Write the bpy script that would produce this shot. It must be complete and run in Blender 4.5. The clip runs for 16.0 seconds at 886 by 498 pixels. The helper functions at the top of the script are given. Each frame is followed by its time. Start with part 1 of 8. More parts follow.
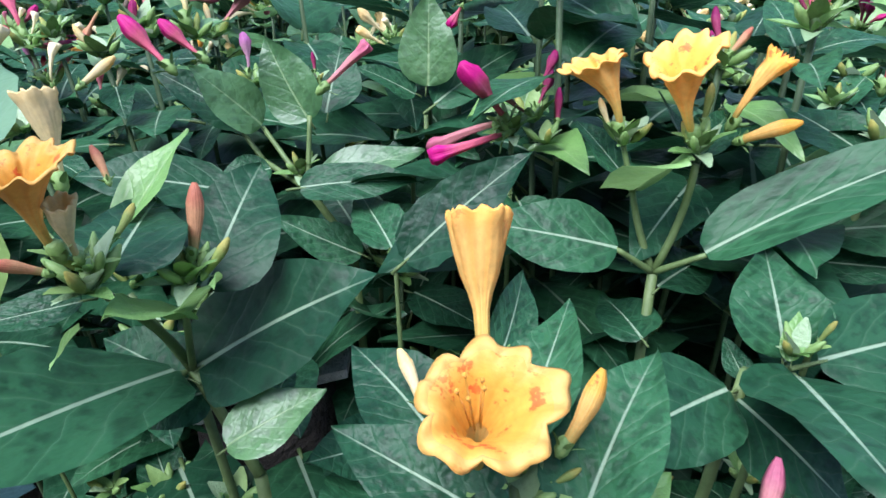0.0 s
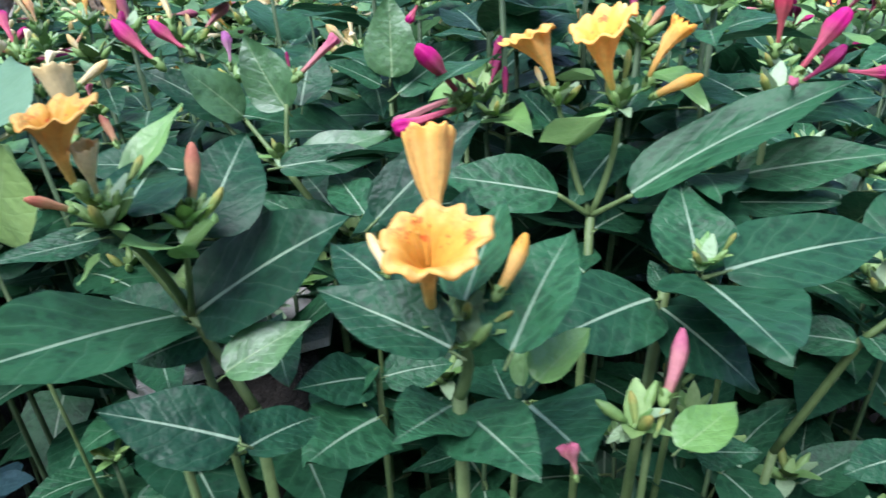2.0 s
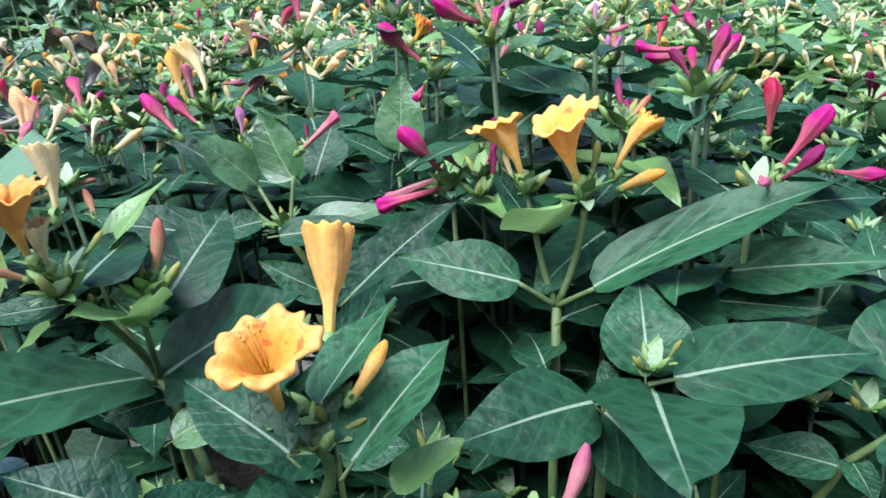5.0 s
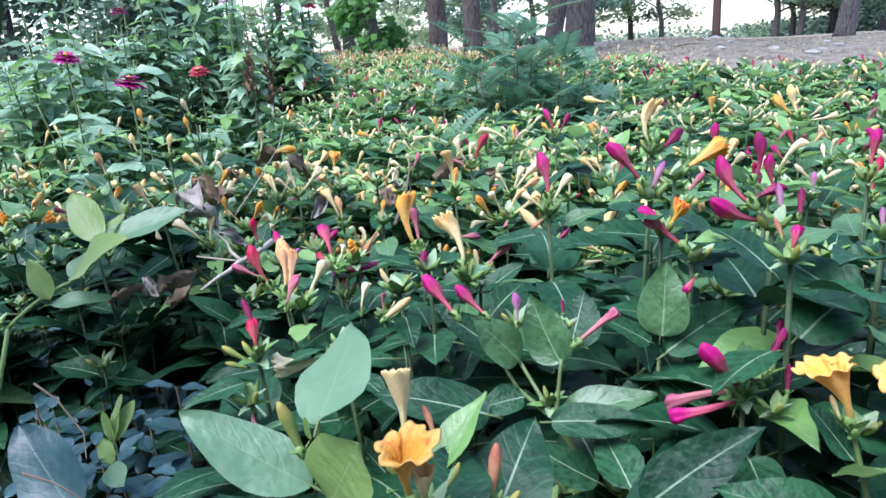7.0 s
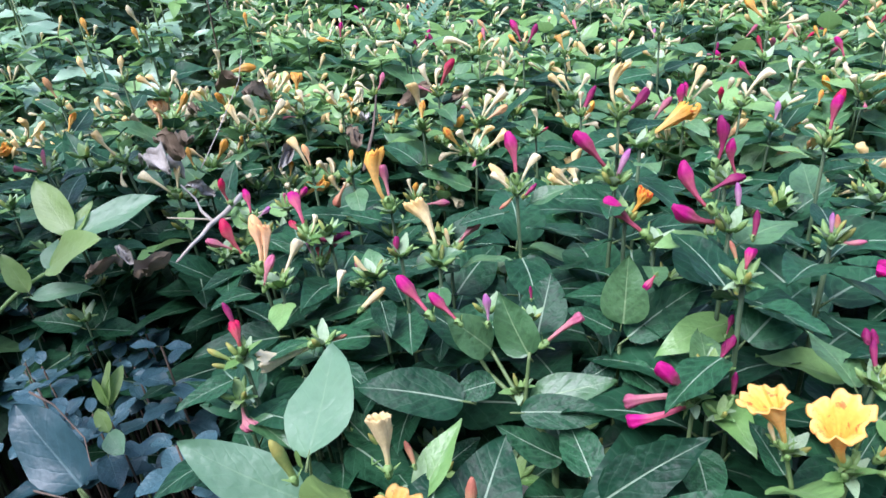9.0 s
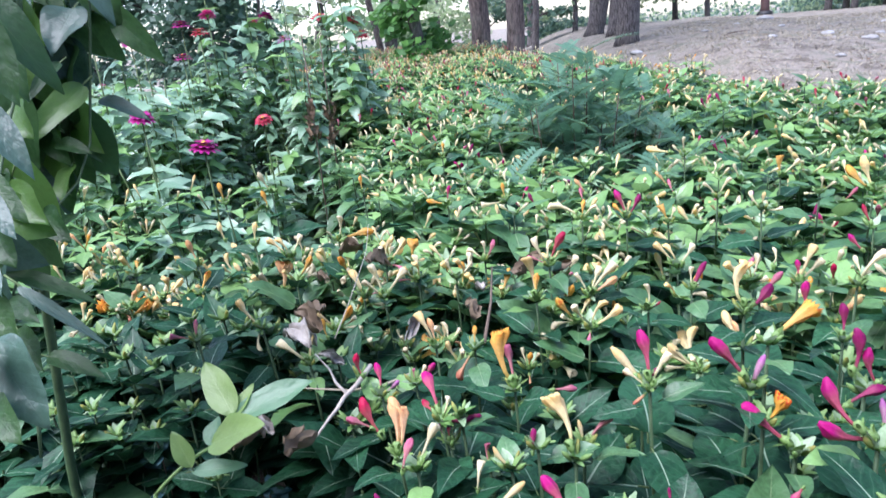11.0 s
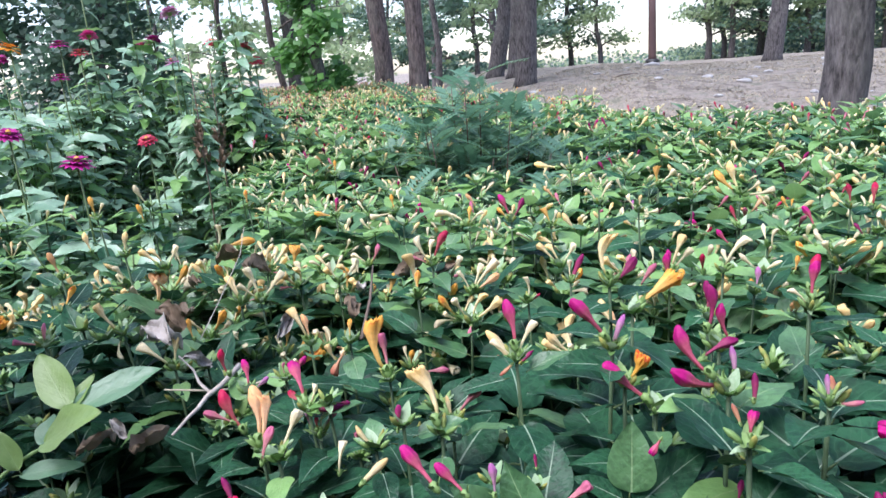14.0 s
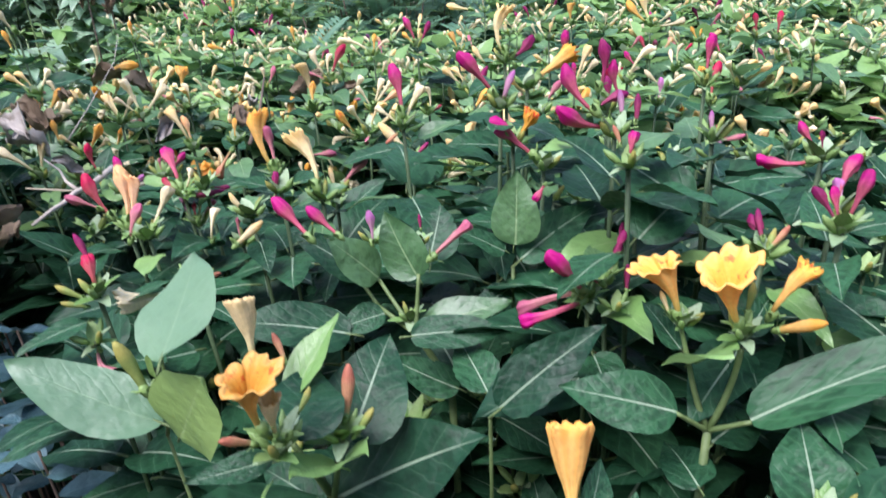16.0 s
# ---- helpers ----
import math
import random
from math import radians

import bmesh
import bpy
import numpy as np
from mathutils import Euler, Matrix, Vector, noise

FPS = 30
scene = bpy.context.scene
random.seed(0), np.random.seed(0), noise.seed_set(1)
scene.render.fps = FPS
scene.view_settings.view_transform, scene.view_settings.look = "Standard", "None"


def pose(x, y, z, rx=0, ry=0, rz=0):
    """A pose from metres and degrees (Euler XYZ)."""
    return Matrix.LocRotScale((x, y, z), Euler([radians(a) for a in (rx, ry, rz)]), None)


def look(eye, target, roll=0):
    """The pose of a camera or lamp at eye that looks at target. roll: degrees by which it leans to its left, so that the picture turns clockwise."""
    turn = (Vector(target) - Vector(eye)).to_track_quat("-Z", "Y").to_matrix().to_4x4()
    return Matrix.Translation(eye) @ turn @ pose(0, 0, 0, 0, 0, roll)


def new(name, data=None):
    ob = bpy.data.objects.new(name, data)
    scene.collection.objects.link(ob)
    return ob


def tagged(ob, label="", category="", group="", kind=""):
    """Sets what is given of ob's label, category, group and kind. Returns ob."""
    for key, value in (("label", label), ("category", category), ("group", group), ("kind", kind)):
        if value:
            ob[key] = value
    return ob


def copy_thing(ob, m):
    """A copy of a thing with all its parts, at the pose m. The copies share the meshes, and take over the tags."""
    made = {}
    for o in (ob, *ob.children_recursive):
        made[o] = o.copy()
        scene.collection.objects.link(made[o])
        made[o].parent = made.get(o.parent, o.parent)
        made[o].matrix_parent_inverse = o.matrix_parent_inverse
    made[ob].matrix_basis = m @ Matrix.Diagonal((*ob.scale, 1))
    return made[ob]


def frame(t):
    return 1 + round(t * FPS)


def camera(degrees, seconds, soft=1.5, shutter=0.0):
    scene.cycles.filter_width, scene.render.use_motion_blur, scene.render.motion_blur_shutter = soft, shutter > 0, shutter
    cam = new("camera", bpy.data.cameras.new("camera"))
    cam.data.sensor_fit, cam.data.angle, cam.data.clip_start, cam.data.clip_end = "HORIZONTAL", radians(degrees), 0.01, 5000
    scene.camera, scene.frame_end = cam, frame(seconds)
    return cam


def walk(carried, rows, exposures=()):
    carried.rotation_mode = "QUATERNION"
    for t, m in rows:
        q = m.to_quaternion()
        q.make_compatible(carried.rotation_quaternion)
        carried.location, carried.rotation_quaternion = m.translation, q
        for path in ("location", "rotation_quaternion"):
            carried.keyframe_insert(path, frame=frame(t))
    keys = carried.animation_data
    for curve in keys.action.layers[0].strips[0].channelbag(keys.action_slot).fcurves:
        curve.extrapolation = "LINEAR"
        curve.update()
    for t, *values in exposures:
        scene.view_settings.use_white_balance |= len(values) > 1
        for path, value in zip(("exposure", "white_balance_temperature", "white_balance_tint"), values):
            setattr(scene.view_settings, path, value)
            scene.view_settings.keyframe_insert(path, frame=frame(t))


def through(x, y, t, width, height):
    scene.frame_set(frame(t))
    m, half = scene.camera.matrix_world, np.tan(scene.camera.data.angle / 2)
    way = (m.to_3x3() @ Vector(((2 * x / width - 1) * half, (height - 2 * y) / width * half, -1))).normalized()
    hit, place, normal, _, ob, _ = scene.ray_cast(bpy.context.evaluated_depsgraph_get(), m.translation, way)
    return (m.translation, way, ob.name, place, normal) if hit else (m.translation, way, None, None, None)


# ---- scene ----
cam = camera(64.7, 16.0, shutter=0.4)
PATH = [
    (0, (0.062, 0.051, 0.74), (0.058, 1.81, -0.212), -0.6),
    (0.5, (0.065, 0.044, 0.743), (0.076, 1.813, -0.19), -0.7),
    (1, (0.047, 0.027, 0.751), (0.032, 1.83, -0.113), -1.0),
    (1.5, (0.041, 0.005, 0.741), (0.033, 1.813, -0.115), -1.7),
    (2, (0.066, 0.002, 0.729), (0.128, 1.799, -0.147), -2.2),
    (2.5, (0.086, 0.013, 0.727), (0.188, 1.821, -0.122), -1.9),
    (3, (0.116, 0.029, 0.73), (0.203, 1.852, -0.087), -1.7),
    (3.2, (0.118, 0.035, 0.732), (0.181, 1.861, -0.082), -1.8),
    (5.3, (0.125, 0.004, 0.7437), (-0.153, 1.857, 0.021), -2.3),
    (5.5, (0.112, 0.001, 0.7487), (-0.200, 1.853, 0.038), -2.2),
    (6, (0.083, -0.011, 0.7704), (-0.287, 1.853, 0.123), -2.4),
    (6.5, (0.052, -0.010, 0.7891), (-0.430, 1.839, 0.175), -2.2),
    (7, (0.038, 0.001, 0.8134), (-0.495, 1.852, 0.261), -2.7),
    (7.5, (0.032, 0.007, 0.8224), (-0.495, 1.827, 0.166), -2.6),
    (8, (0.023, 0.009, 0.8387), (-0.462, 1.829, 0.149), -2.5),
    (8.5, (0.036, 0.017, 0.8717), (-0.372, 1.779, -0.000), -2.8),
    (9, (0.036, 0.021, 0.8984), (-0.395, 1.745, -0.034), -3.8),
    (9.5, (0.030, 0.013, 0.9317), (-0.422, 1.755, 0.047), -3.0),
    (9.7, (0.029, 0.006, 0.9504), (-0.529, 1.732, 0.096), -4.9),
    (11.8, (-0.018, -0.004, 0.963), (-0.676, 1.822, 0.483), -4.6),
    (12, (-0.019, 0.0, 0.959), (-0.669, 1.833, 0.495), -5.0),
    (12.5, (-0.014, -0.009, 0.945), (-0.621, 1.873, 0.647), -5.1),
    (13, (-0.009, -0.006, 0.925), (-0.611, 1.86, 0.533), -5.0),
    (13.5, (0.025, 0.004, 0.914), (-0.419, 1.9, 0.457), -3.8),
    (14, (0.029, 0.008, 0.905), (-0.371, 1.904, 0.412), -3.9),
    (14.5, (0.021, 0.008, 0.893), (-0.371, 1.894, 0.354), -3.8),
    (15, (0.034, 0.01, 0.868), (-0.293, 1.892, 0.277), -3.5),
    (15.5, (0.045, 0.012, 0.836), (-0.201, 1.869, 0.134), -3.2),
    (16, (0.051, 0.011, 0.812), (-0.139, 1.836, 0.017), -2.4),
]
EXPOSURE = ((0, 1.6, 6220, 16), (5, 1.62, 6220, 17), (6.8, 1.49, 6020, 18), (7.8, 1.49, 6070, 20), (9, 1.55, 6120, 24), (12, 1.58, 6070, 23), (12.5, 1.58, 6120, 23), (13, 1.33, 6170, 22), (13.5, 1.37, 6220, 22), (14, 1.44, 6320, 23), (15, 1.51, 6420, 24), (16, 1.5, 6570, 25))
walk(cam, [(t, look(eye, target, roll)) for t, eye, target, roll in PATH], EXPOSURE)

# ---- world, sun ----
SUN_ELEVATION, SUN_ROTATION = radians(62), radians(219)
world = bpy.data.worlds.new("sky")
scene.world = world
world.use_nodes = True
wn = world.node_tree.nodes
sky = wn.new("ShaderNodeTexSky")
sky.sky_type = "NISHITA"
sky.sun_disc = False
sky.sun_elevation, sky.sun_rotation = SUN_ELEVATION, SUN_ROTATION
sky.air_density, sky.dust_density, sky.ozone_density = 1.0, 1.0, 1.2
wn["Background"].inputs["Strength"].default_value = 0.125
world.node_tree.links.new(sky.outputs["Color"], wn["Background"].inputs["Color"])
sun_data = bpy.data.lights.new("sun", "SUN")
sun_data.energy, sun_data.angle, sun_data.color = 2.5, radians(44), (0.93, 0.97, 1.0)
sun = new("sun", sun_data)
sun.matrix_world = look((-1.6, -1.0, 5), (0, 1, 0))


# ---- materials ----
def nodes_of(name):
    m = bpy.data.materials.new(name)
    m.use_nodes = True
    nt = m.node_tree
    return m, nt, nt.nodes["Principled BSDF"], nt.nodes["Material Output"]


def link(nt, a, b):
    nt.links.new(a, b)


def math_node(nt, op, a, b=0.5, clamp=False):
    n = nt.nodes.new("ShaderNodeMath")
    n.operation, n.use_clamp = op, clamp
    for i, v in enumerate((a, b)):
        if isinstance(v, (int, float)):
            n.inputs[i].default_value = v
        else:
            link(nt, v, n.inputs[i])
    return n.outputs[0]


def mix_colour(nt, fac, a, b, mode="MIX"):
    n = nt.nodes.new("ShaderNodeMix")
    n.data_type, n.blend_type = "RGBA", mode
    for k, v in ((0, fac), (6, a), (7, b)):
        if isinstance(v, (int, float)):
            n.inputs[k].default_value = v
        elif isinstance(v, tuple):
            n.inputs[k].default_value = (*v, 1)
        else:
            link(nt, v, n.inputs[k])
    return n.outputs[2]


def noise_node(nt, scale, detail=3.0, rough=0.5, coord="Object", offset=None):
    c = nt.nodes.new("ShaderNodeTexCoord")
    n = nt.nodes.new("ShaderNodeTexNoise")
    n.inputs["Scale"].default_value, n.inputs["Detail"].default_value, n.inputs["Roughness"].default_value = scale, detail, rough
    link(nt, c.outputs[coord], n.inputs["Vector"])
    return n.outputs["Fac"]


def ramp(nt, fac, *stops):
    n = nt.nodes.new("ShaderNodeValToRGB")
    el = n.color_ramp.elements
    while len(el) < len(stops):
        el.new(0.5)
    for e, (p, c) in zip(el, stops):
        e.position = p
        e.color = (*c, 1) if isinstance(c, tuple) else (c, c, c, 1)
    link(nt, fac, n.inputs["Fac"])
    return n.outputs["Color"]


def piece_random(nt):
    """A number for each loose piece and each object."""
    o = nt.nodes.new("ShaderNodeObjectInfo").outputs["Random"]
    g = nt.nodes.new("ShaderNodeNewGeometry").outputs["Random Per Island"]
    return math_node(nt, "FRACT", math_node(nt, "ADD", o, g))


def bump(nt, bsdf, height, strength, distance):
    b = nt.nodes.new("ShaderNodeBump")
    b.inputs["Strength"].default_value, b.inputs["Distance"].default_value = strength, distance
    link(nt, height, b.inputs["Height"])
    link(nt, b.outputs["Normal"], bsdf.inputs["Normal"])
    return b.outputs["Normal"]


def with_glow_through(nt, bsdf, out, colour, amount):
    """Thin tissue lets part of the light through."""
    tr = nt.nodes.new("ShaderNodeBsdfTranslucent")
    if isinstance(colour, tuple):
        tr.inputs["Color"].default_value = (*colour, 1)
    else:
        link(nt, colour, tr.inputs["Color"])
    mx = nt.nodes.new("ShaderNodeMixShader")
    mx.inputs[0].default_value = amount
    link(nt, bsdf.outputs[0], mx.inputs[1])
    link(nt, tr.outputs[0], mx.inputs[2])
    link(nt, mx.outputs[0], out.inputs["Surface"])


def blade_noise(nt, rnd, scale, detail=3.0, rough=0.55):
    """Noise laid out on the blade, different on each piece."""
    n = nt.nodes.new("ShaderNodeTexNoise")
    n.noise_dimensions = "4D"
    n.inputs["Scale"].default_value, n.inputs["Detail"].default_value, n.inputs["Roughness"].default_value = scale, detail, rough
    mp = nt.nodes.new("ShaderNodeMapping")
    mp.inputs["Scale"].default_value = (0.6, 1.0, 1.0)
    link(nt, nt.nodes.new("ShaderNodeTexCoord").outputs["UV"], mp.inputs["Vector"])
    link(nt, mp.outputs[0], n.inputs["Vector"])
    link(nt, math_node(nt, "MULTIPLY", rnd, 41.0), n.inputs["W"])
    return n.outputs["Fac"]


def leaf_material(name, dark, light, vein, rough=0.33, veins=6.0, through=0.18, spots=0.35, vein_amount=0.8, spec=0.62, relief=0.5):
    """UV: x runs across the blade (0.5 on the midrib), y from base to tip."""
    m, nt, bsdf, out = nodes_of(name)
    uv = nt.nodes.new("ShaderNodeTexCoord").outputs["UV"]
    sep = nt.nodes.new("ShaderNodeSeparateXYZ")
    link(nt, uv, sep.inputs[0])
    across = math_node(nt, "ABSOLUTE", math_node(nt, "SUBTRACT", sep.outputs["X"], 0.5))
    along = sep.outputs["Y"]
    width = math_node(nt, "MULTIPLY_ADD", along, -0.018)
    width.node.inputs[2].default_value = 0.026
    rib = math_node(nt, "SUBTRACT", 1.0, math_node(nt, "DIVIDE", across, width), clamp=True)
    rib = math_node(nt, "MULTIPLY", math_node(nt, "MULTIPLY", rib, 2.2, clamp=True), ramp(nt, along, (0.55, 1.0), (0.95, 0.25)))
    phase = math_node(nt, "SUBTRACT", math_node(nt, "MULTIPLY", along, veins), math_node(nt, "MULTIPLY", across, veins * 0.75))
    rnd = piece_random(nt)
    wob = blade_noise(nt, rnd, 4.0, 2.0)
    phase = math_node(nt, "ADD", phase, math_node(nt, "MULTIPLY", wob, 1.1))
    tri = math_node(nt, "ABSOLUTE", math_node(nt, "SUBTRACT", math_node(nt, "FRACT", phase), 0.5))
    side = math_node(nt, "SUBTRACT", 1.0, math_node(nt, "MULTIPLY", tri, 14.0), clamp=True)
    grain = blade_noise(nt, rnd, 2.6, 4.0, 0.6)
    tone = math_node(nt, "ADD", math_node(nt, "MULTIPLY", rnd, 0.6), math_node(nt, "MULTIPLY", grain, 0.55))
    col = mix_colour(nt, ramp(nt, tone, (0.22, 0.0), (0.95, 1.0)), dark, light)
    mott = math_node(nt, "MULTIPLY", ramp(nt, blade_noise(nt, rnd, 9.0, 3.0, 0.65), (0.47, 0.0), (0.56, 1.0)), math_node(nt, "MULTIPLY", tri, 3.2, clamp=True))
    col = mix_colour(nt, math_node(nt, "MULTIPLY", mott, spots), col, tuple(c * 0.40 for c in dark))
    col = mix_colour(nt, math_node(nt, "MULTIPLY", side, 0.07 * vein_amount), col, vein)
    col = mix_colour(nt, math_node(nt, "MULTIPLY", rib, vein_amount), col, vein)
    link(nt, col, bsdf.inputs["Base Color"])
    rr = math_node(nt, "MULTIPLY_ADD", grain, 0.16)
    rr.node.inputs[2].default_value = rough + 0.02
    link(nt, rr, bsdf.inputs["Roughness"])
    bsdf.inputs["Specular IOR Level"].default_value = spec
    dent = math_node(nt, "POWER", math_node(nt, "SUBTRACT", 1.0, math_node(nt, "MULTIPLY", tri, 2.0), clamp=True), 6.0)
    quilt = math_node(nt, "MULTIPLY", math_node(nt, "ADD", dent, rib), -0.16)
    quilt = math_node(nt, "ADD", quilt, math_node(nt, "MULTIPLY", blade_noise(nt, rnd, 26.0, 2.0), 0.3))
    quilt = math_node(nt, "ADD", quilt, math_node(nt, "MULTIPLY", blade_noise(nt, rnd, 8.0, 2.0, 0.5), 1.9))
    bump(nt, bsdf, quilt, relief, 0.0012)
    with_glow_through(nt, bsdf, out, mix_colour(nt, 0.5, col, tuple(min(1, c * 2.4) for c in light)), through)
    return m


def petal_material(name, base, tube, mouth, fleck=None, fleck_at=0.6, rough=0.55, through=0.25, streak=None):
    """UV y runs from the calyx to the mouth of the flower."""
    m, nt, bsdf, out = nodes_of(name)
    sep = nt.nodes.new("ShaderNodeSeparateXYZ")
    link(nt, nt.nodes.new("ShaderNodeTexCoord").outputs["UV"], sep.inputs[0])
    wob = math_node(nt, "ADD", sep.outputs["Y"], math_node(nt, "MULTIPLY", math_node(nt, "SUBTRACT", noise_node(nt, 120.0), 0.5), 0.16))
    col = ramp(nt, wob, (0.04, base), (0.3, tube), (0.62, tube), (0.8, mouth))
    if fleck:
        f = ramp(nt, noise_node(nt, 150.0, 4.0, 0.7), (fleck_at, 0.0), (fleck_at + 0.05, 1.0))
        high = ramp(nt, sep.outputs["Y"], (0.55, 0.0), (0.8, 1.0))
        col = mix_colour(nt, math_node(nt, "MULTIPLY", math_node(nt, "MULTIPLY", f, high), 0.85), col, fleck)
    if streak:
        fr = math_node(nt, "FRACT", math_node(nt, "MULTIPLY", math_node(nt, "ADD", sep.outputs["X"], math_node(nt, "MULTIPLY", noise_node(nt, 90.0), 0.03)), 10.0))
        line = math_node(nt, "SUBTRACT", 1.0, math_node(nt, "MULTIPLY", math_node(nt, "ABSOLUTE", math_node(nt, "SUBTRACT", fr, 0.5)), 3.2), clamp=True)
        col = mix_colour(nt, math_node(nt, "MULTIPLY", line, 0.35), col, streak)
    tone = math_node(nt, "ADD", 0.72, math_node(nt, "MULTIPLY", piece_random(nt), 0.4))
    grain = noise_node(nt, 400.0, 3.0, 0.6)
    tone = math_node(nt, "MULTIPLY", tone, math_node(nt, "ADD", 0.75, math_node(nt, "MULTIPLY", grain, 0.5)))
    grey = nt.nodes.new("ShaderNodeCombineXYZ")
    for i in range(3):
        link(nt, tone, grey.inputs[i])
    col = mix_colour(nt, 1.0, col, grey.outputs[0], "MULTIPLY")
    link(nt, col, bsdf.inputs["Base Color"])
    bsdf.inputs["Roughness"].default_value = rough
    bsdf.inputs["Specular IOR Level"].default_value = 0.3
    stripes = nt.nodes.new("ShaderNodeTexWave")
    stripes.inputs["Scale"].default_value, stripes.inputs["Distortion"].default_value = 6.0, 3.0
    link(nt, nt.nodes.new("ShaderNodeTexCoord").outputs["UV"], stripes.inputs["Vector"])
    bump(nt, bsdf, math_node(nt, "ADD", math_node(nt, "MULTIPLY", stripes.outputs["Fac"], 0.35), grain), 0.4, 0.0005)
    with_glow_through(nt, bsdf, out, col, through)
    return m


def rough_material(name, a, b, scale, rough=0.85, bump_scale=None, bump_dist=0.01, c=None, strength=0.7, coord="Object"):
    m, nt, bsdf, out = nodes_of(name)
    f = noise_node(nt, scale, 6.0, 0.6, coord)
    stops = [(0.32, a), (0.68, b)] if c is None else [(0.38, a), (0.52, b), (0.64, c)]
    col = ramp(nt, f, *stops)
    fine = noise_node(nt, (bump_scale or scale * 6), 5.0, 0.65, coord)
    col = mix_colour(nt, math_node(nt, "MULTIPLY", fine, 0.5), col, tuple(v * 0.5 for v in a))
    link(nt, col, bsdf.inputs["Base Color"])
    bsdf.inputs["Roughness"].default_value = rough
    bump(nt, bsdf, fine, strength, bump_dist)
    return m


def bark_material(name, a, b, across=55.0):
    """Flaky bark: upright fissures, fine grain and grey-green lichen stains."""
    m, nt, bsdf, out = nodes_of(name)
    co = nt.nodes.new("ShaderNodeTexCoord")
    mp = nt.nodes.new("ShaderNodeMapping")
    mp.inputs["Scale"].default_value = (1.0, 1.0, 0.24)
    link(nt, co.outputs["Object"], mp.inputs["Vector"])

    def grain(scale, detail, rough):
        n = nt.nodes.new("ShaderNodeTexNoise")
        n.inputs["Scale"].default_value, n.inputs["Detail"].default_value, n.inputs["Roughness"].default_value = scale, detail, rough
        link(nt, mp.outputs[0], n.inputs["Vector"])
        return n.outputs["Fac"]

    ridge = grain(across, 5.0, 0.7)
    stain = noise_node(nt, 3.5, 3.0, 0.6)
    col = ramp(nt, ridge, (0.36, tuple(c * 0.35 for c in a)), (0.46, a), (0.66, b))
    col = mix_colour(nt, ramp(nt, stain, (0.5, 0.0), (0.68, 0.45)), col, (0.20, 0.19, 0.17))
    link(nt, col, bsdf.inputs["Base Color"])
    bsdf.inputs["Roughness"].default_value = 0.95
    bump(nt, bsdf, math_node(nt, "ADD", ridge, math_node(nt, "MULTIPLY", grain(across * 3, 3.0, 0.6), 0.3)), 0.9, 0.012)
    return m


def plain(name, col, rough=0.5, metal=0.0, vary=0.25, scale=30.0):
    m, nt, bsdf, out = nodes_of(name)
    f = noise_node(nt, scale, 4.0, 0.6)
    link(nt, mix_colour(nt, f, tuple(v * (1 - vary) for v in col), tuple(min(1, v * (1 + vary)) for v in col)), bsdf.inputs["Base Color"])
    bsdf.inputs["Roughness"].default_value, bsdf.inputs["Metallic"].default_value = rough, metal
    bump(nt, bsdf, f, 0.2, 0.002)
    return m


# mature green, deepened further so its colour carries shade low in the plants
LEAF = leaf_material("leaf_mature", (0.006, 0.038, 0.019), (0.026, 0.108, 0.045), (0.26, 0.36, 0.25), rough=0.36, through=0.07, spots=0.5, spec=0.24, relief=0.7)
LEAF_BRACT = leaf_material("leaf_bract", (0.200, 0.320, 0.160), (0.350, 0.480, 0.290), (0.30, 0.40, 0.24), spots=0.1, vein_amount=0.3, spec=0.6)
# young and fresh greens, raised so their colour carries light on the canopy top
LEAF_YOUNG = leaf_material("leaf_young", (0.115, 0.260, 0.060), (0.250, 0.440, 0.150), (0.30, 0.42, 0.20), spots=0.2, vein_amount=0.5, spec=0.8, through=0.22)
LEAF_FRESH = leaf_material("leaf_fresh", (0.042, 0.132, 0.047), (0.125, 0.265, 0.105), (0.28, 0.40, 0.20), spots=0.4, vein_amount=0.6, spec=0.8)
LEAF_LIME = leaf_material("leaf_lime", (0.150, 0.260, 0.060), (0.240, 0.360, 0.120), (0.33, 0.45, 0.20), spots=0.1, vein_amount=0.4, through=0.35)
LEAF_SAGE = leaf_material("leaf_sage", (0.095, 0.215, 0.115), (0.160, 0.295, 0.170), (0.24, 0.38, 0.22), spots=0.1, vein_amount=0.35, through=0.3)
LEAF_BLUE = leaf_material("leaf_blue_green", (0.022, 0.074, 0.084), (0.070, 0.160, 0.180), (0.14, 0.24, 0.24), spots=0.2, vein_amount=0.4, rough=0.34, spec=0.6)
LEAF_FEATHER = leaf_material("leaf_feathery", (0.058, 0.160, 0.098), (0.135, 0.280, 0.170), (0.10, 0.20, 0.10), vein_amount=0.2, through=0.25)
LEAF_ZINNIA = leaf_material("leaf_zinnia", (0.140, 0.290, 0.165), (0.320, 0.500, 0.330), (0.28, 0.38, 0.26), rough=0.28, vein_amount=0.5, spots=0.2, spec=1.0, through=0.25)
LEAF_VINE = leaf_material("leaf_vine", (0.020, 0.068, 0.024), (0.062, 0.135, 0.045), (0.08, 0.16, 0.06), vein_amount=0.3, through=0.35, spec=0.4)
# vine leaf whose sky sheen is painted in as grey-green
LEAF_VINE_SHEEN = leaf_material("leaf_vine_grey", (0.034, 0.085, 0.062), (0.072, 0.145, 0.105), (0.10, 0.18, 0.12), spots=0.3, vein_amount=0.3, through=0.2)
# vine leaf whose light from behind is painted in as yellow-green
LEAF_VINE_BACKLIT = leaf_material("leaf_vine_light", (0.070, 0.165, 0.030), (0.130, 0.250, 0.060), (0.14, 0.24, 0.08), spots=0.2, vein_amount=0.3, through=0.4)
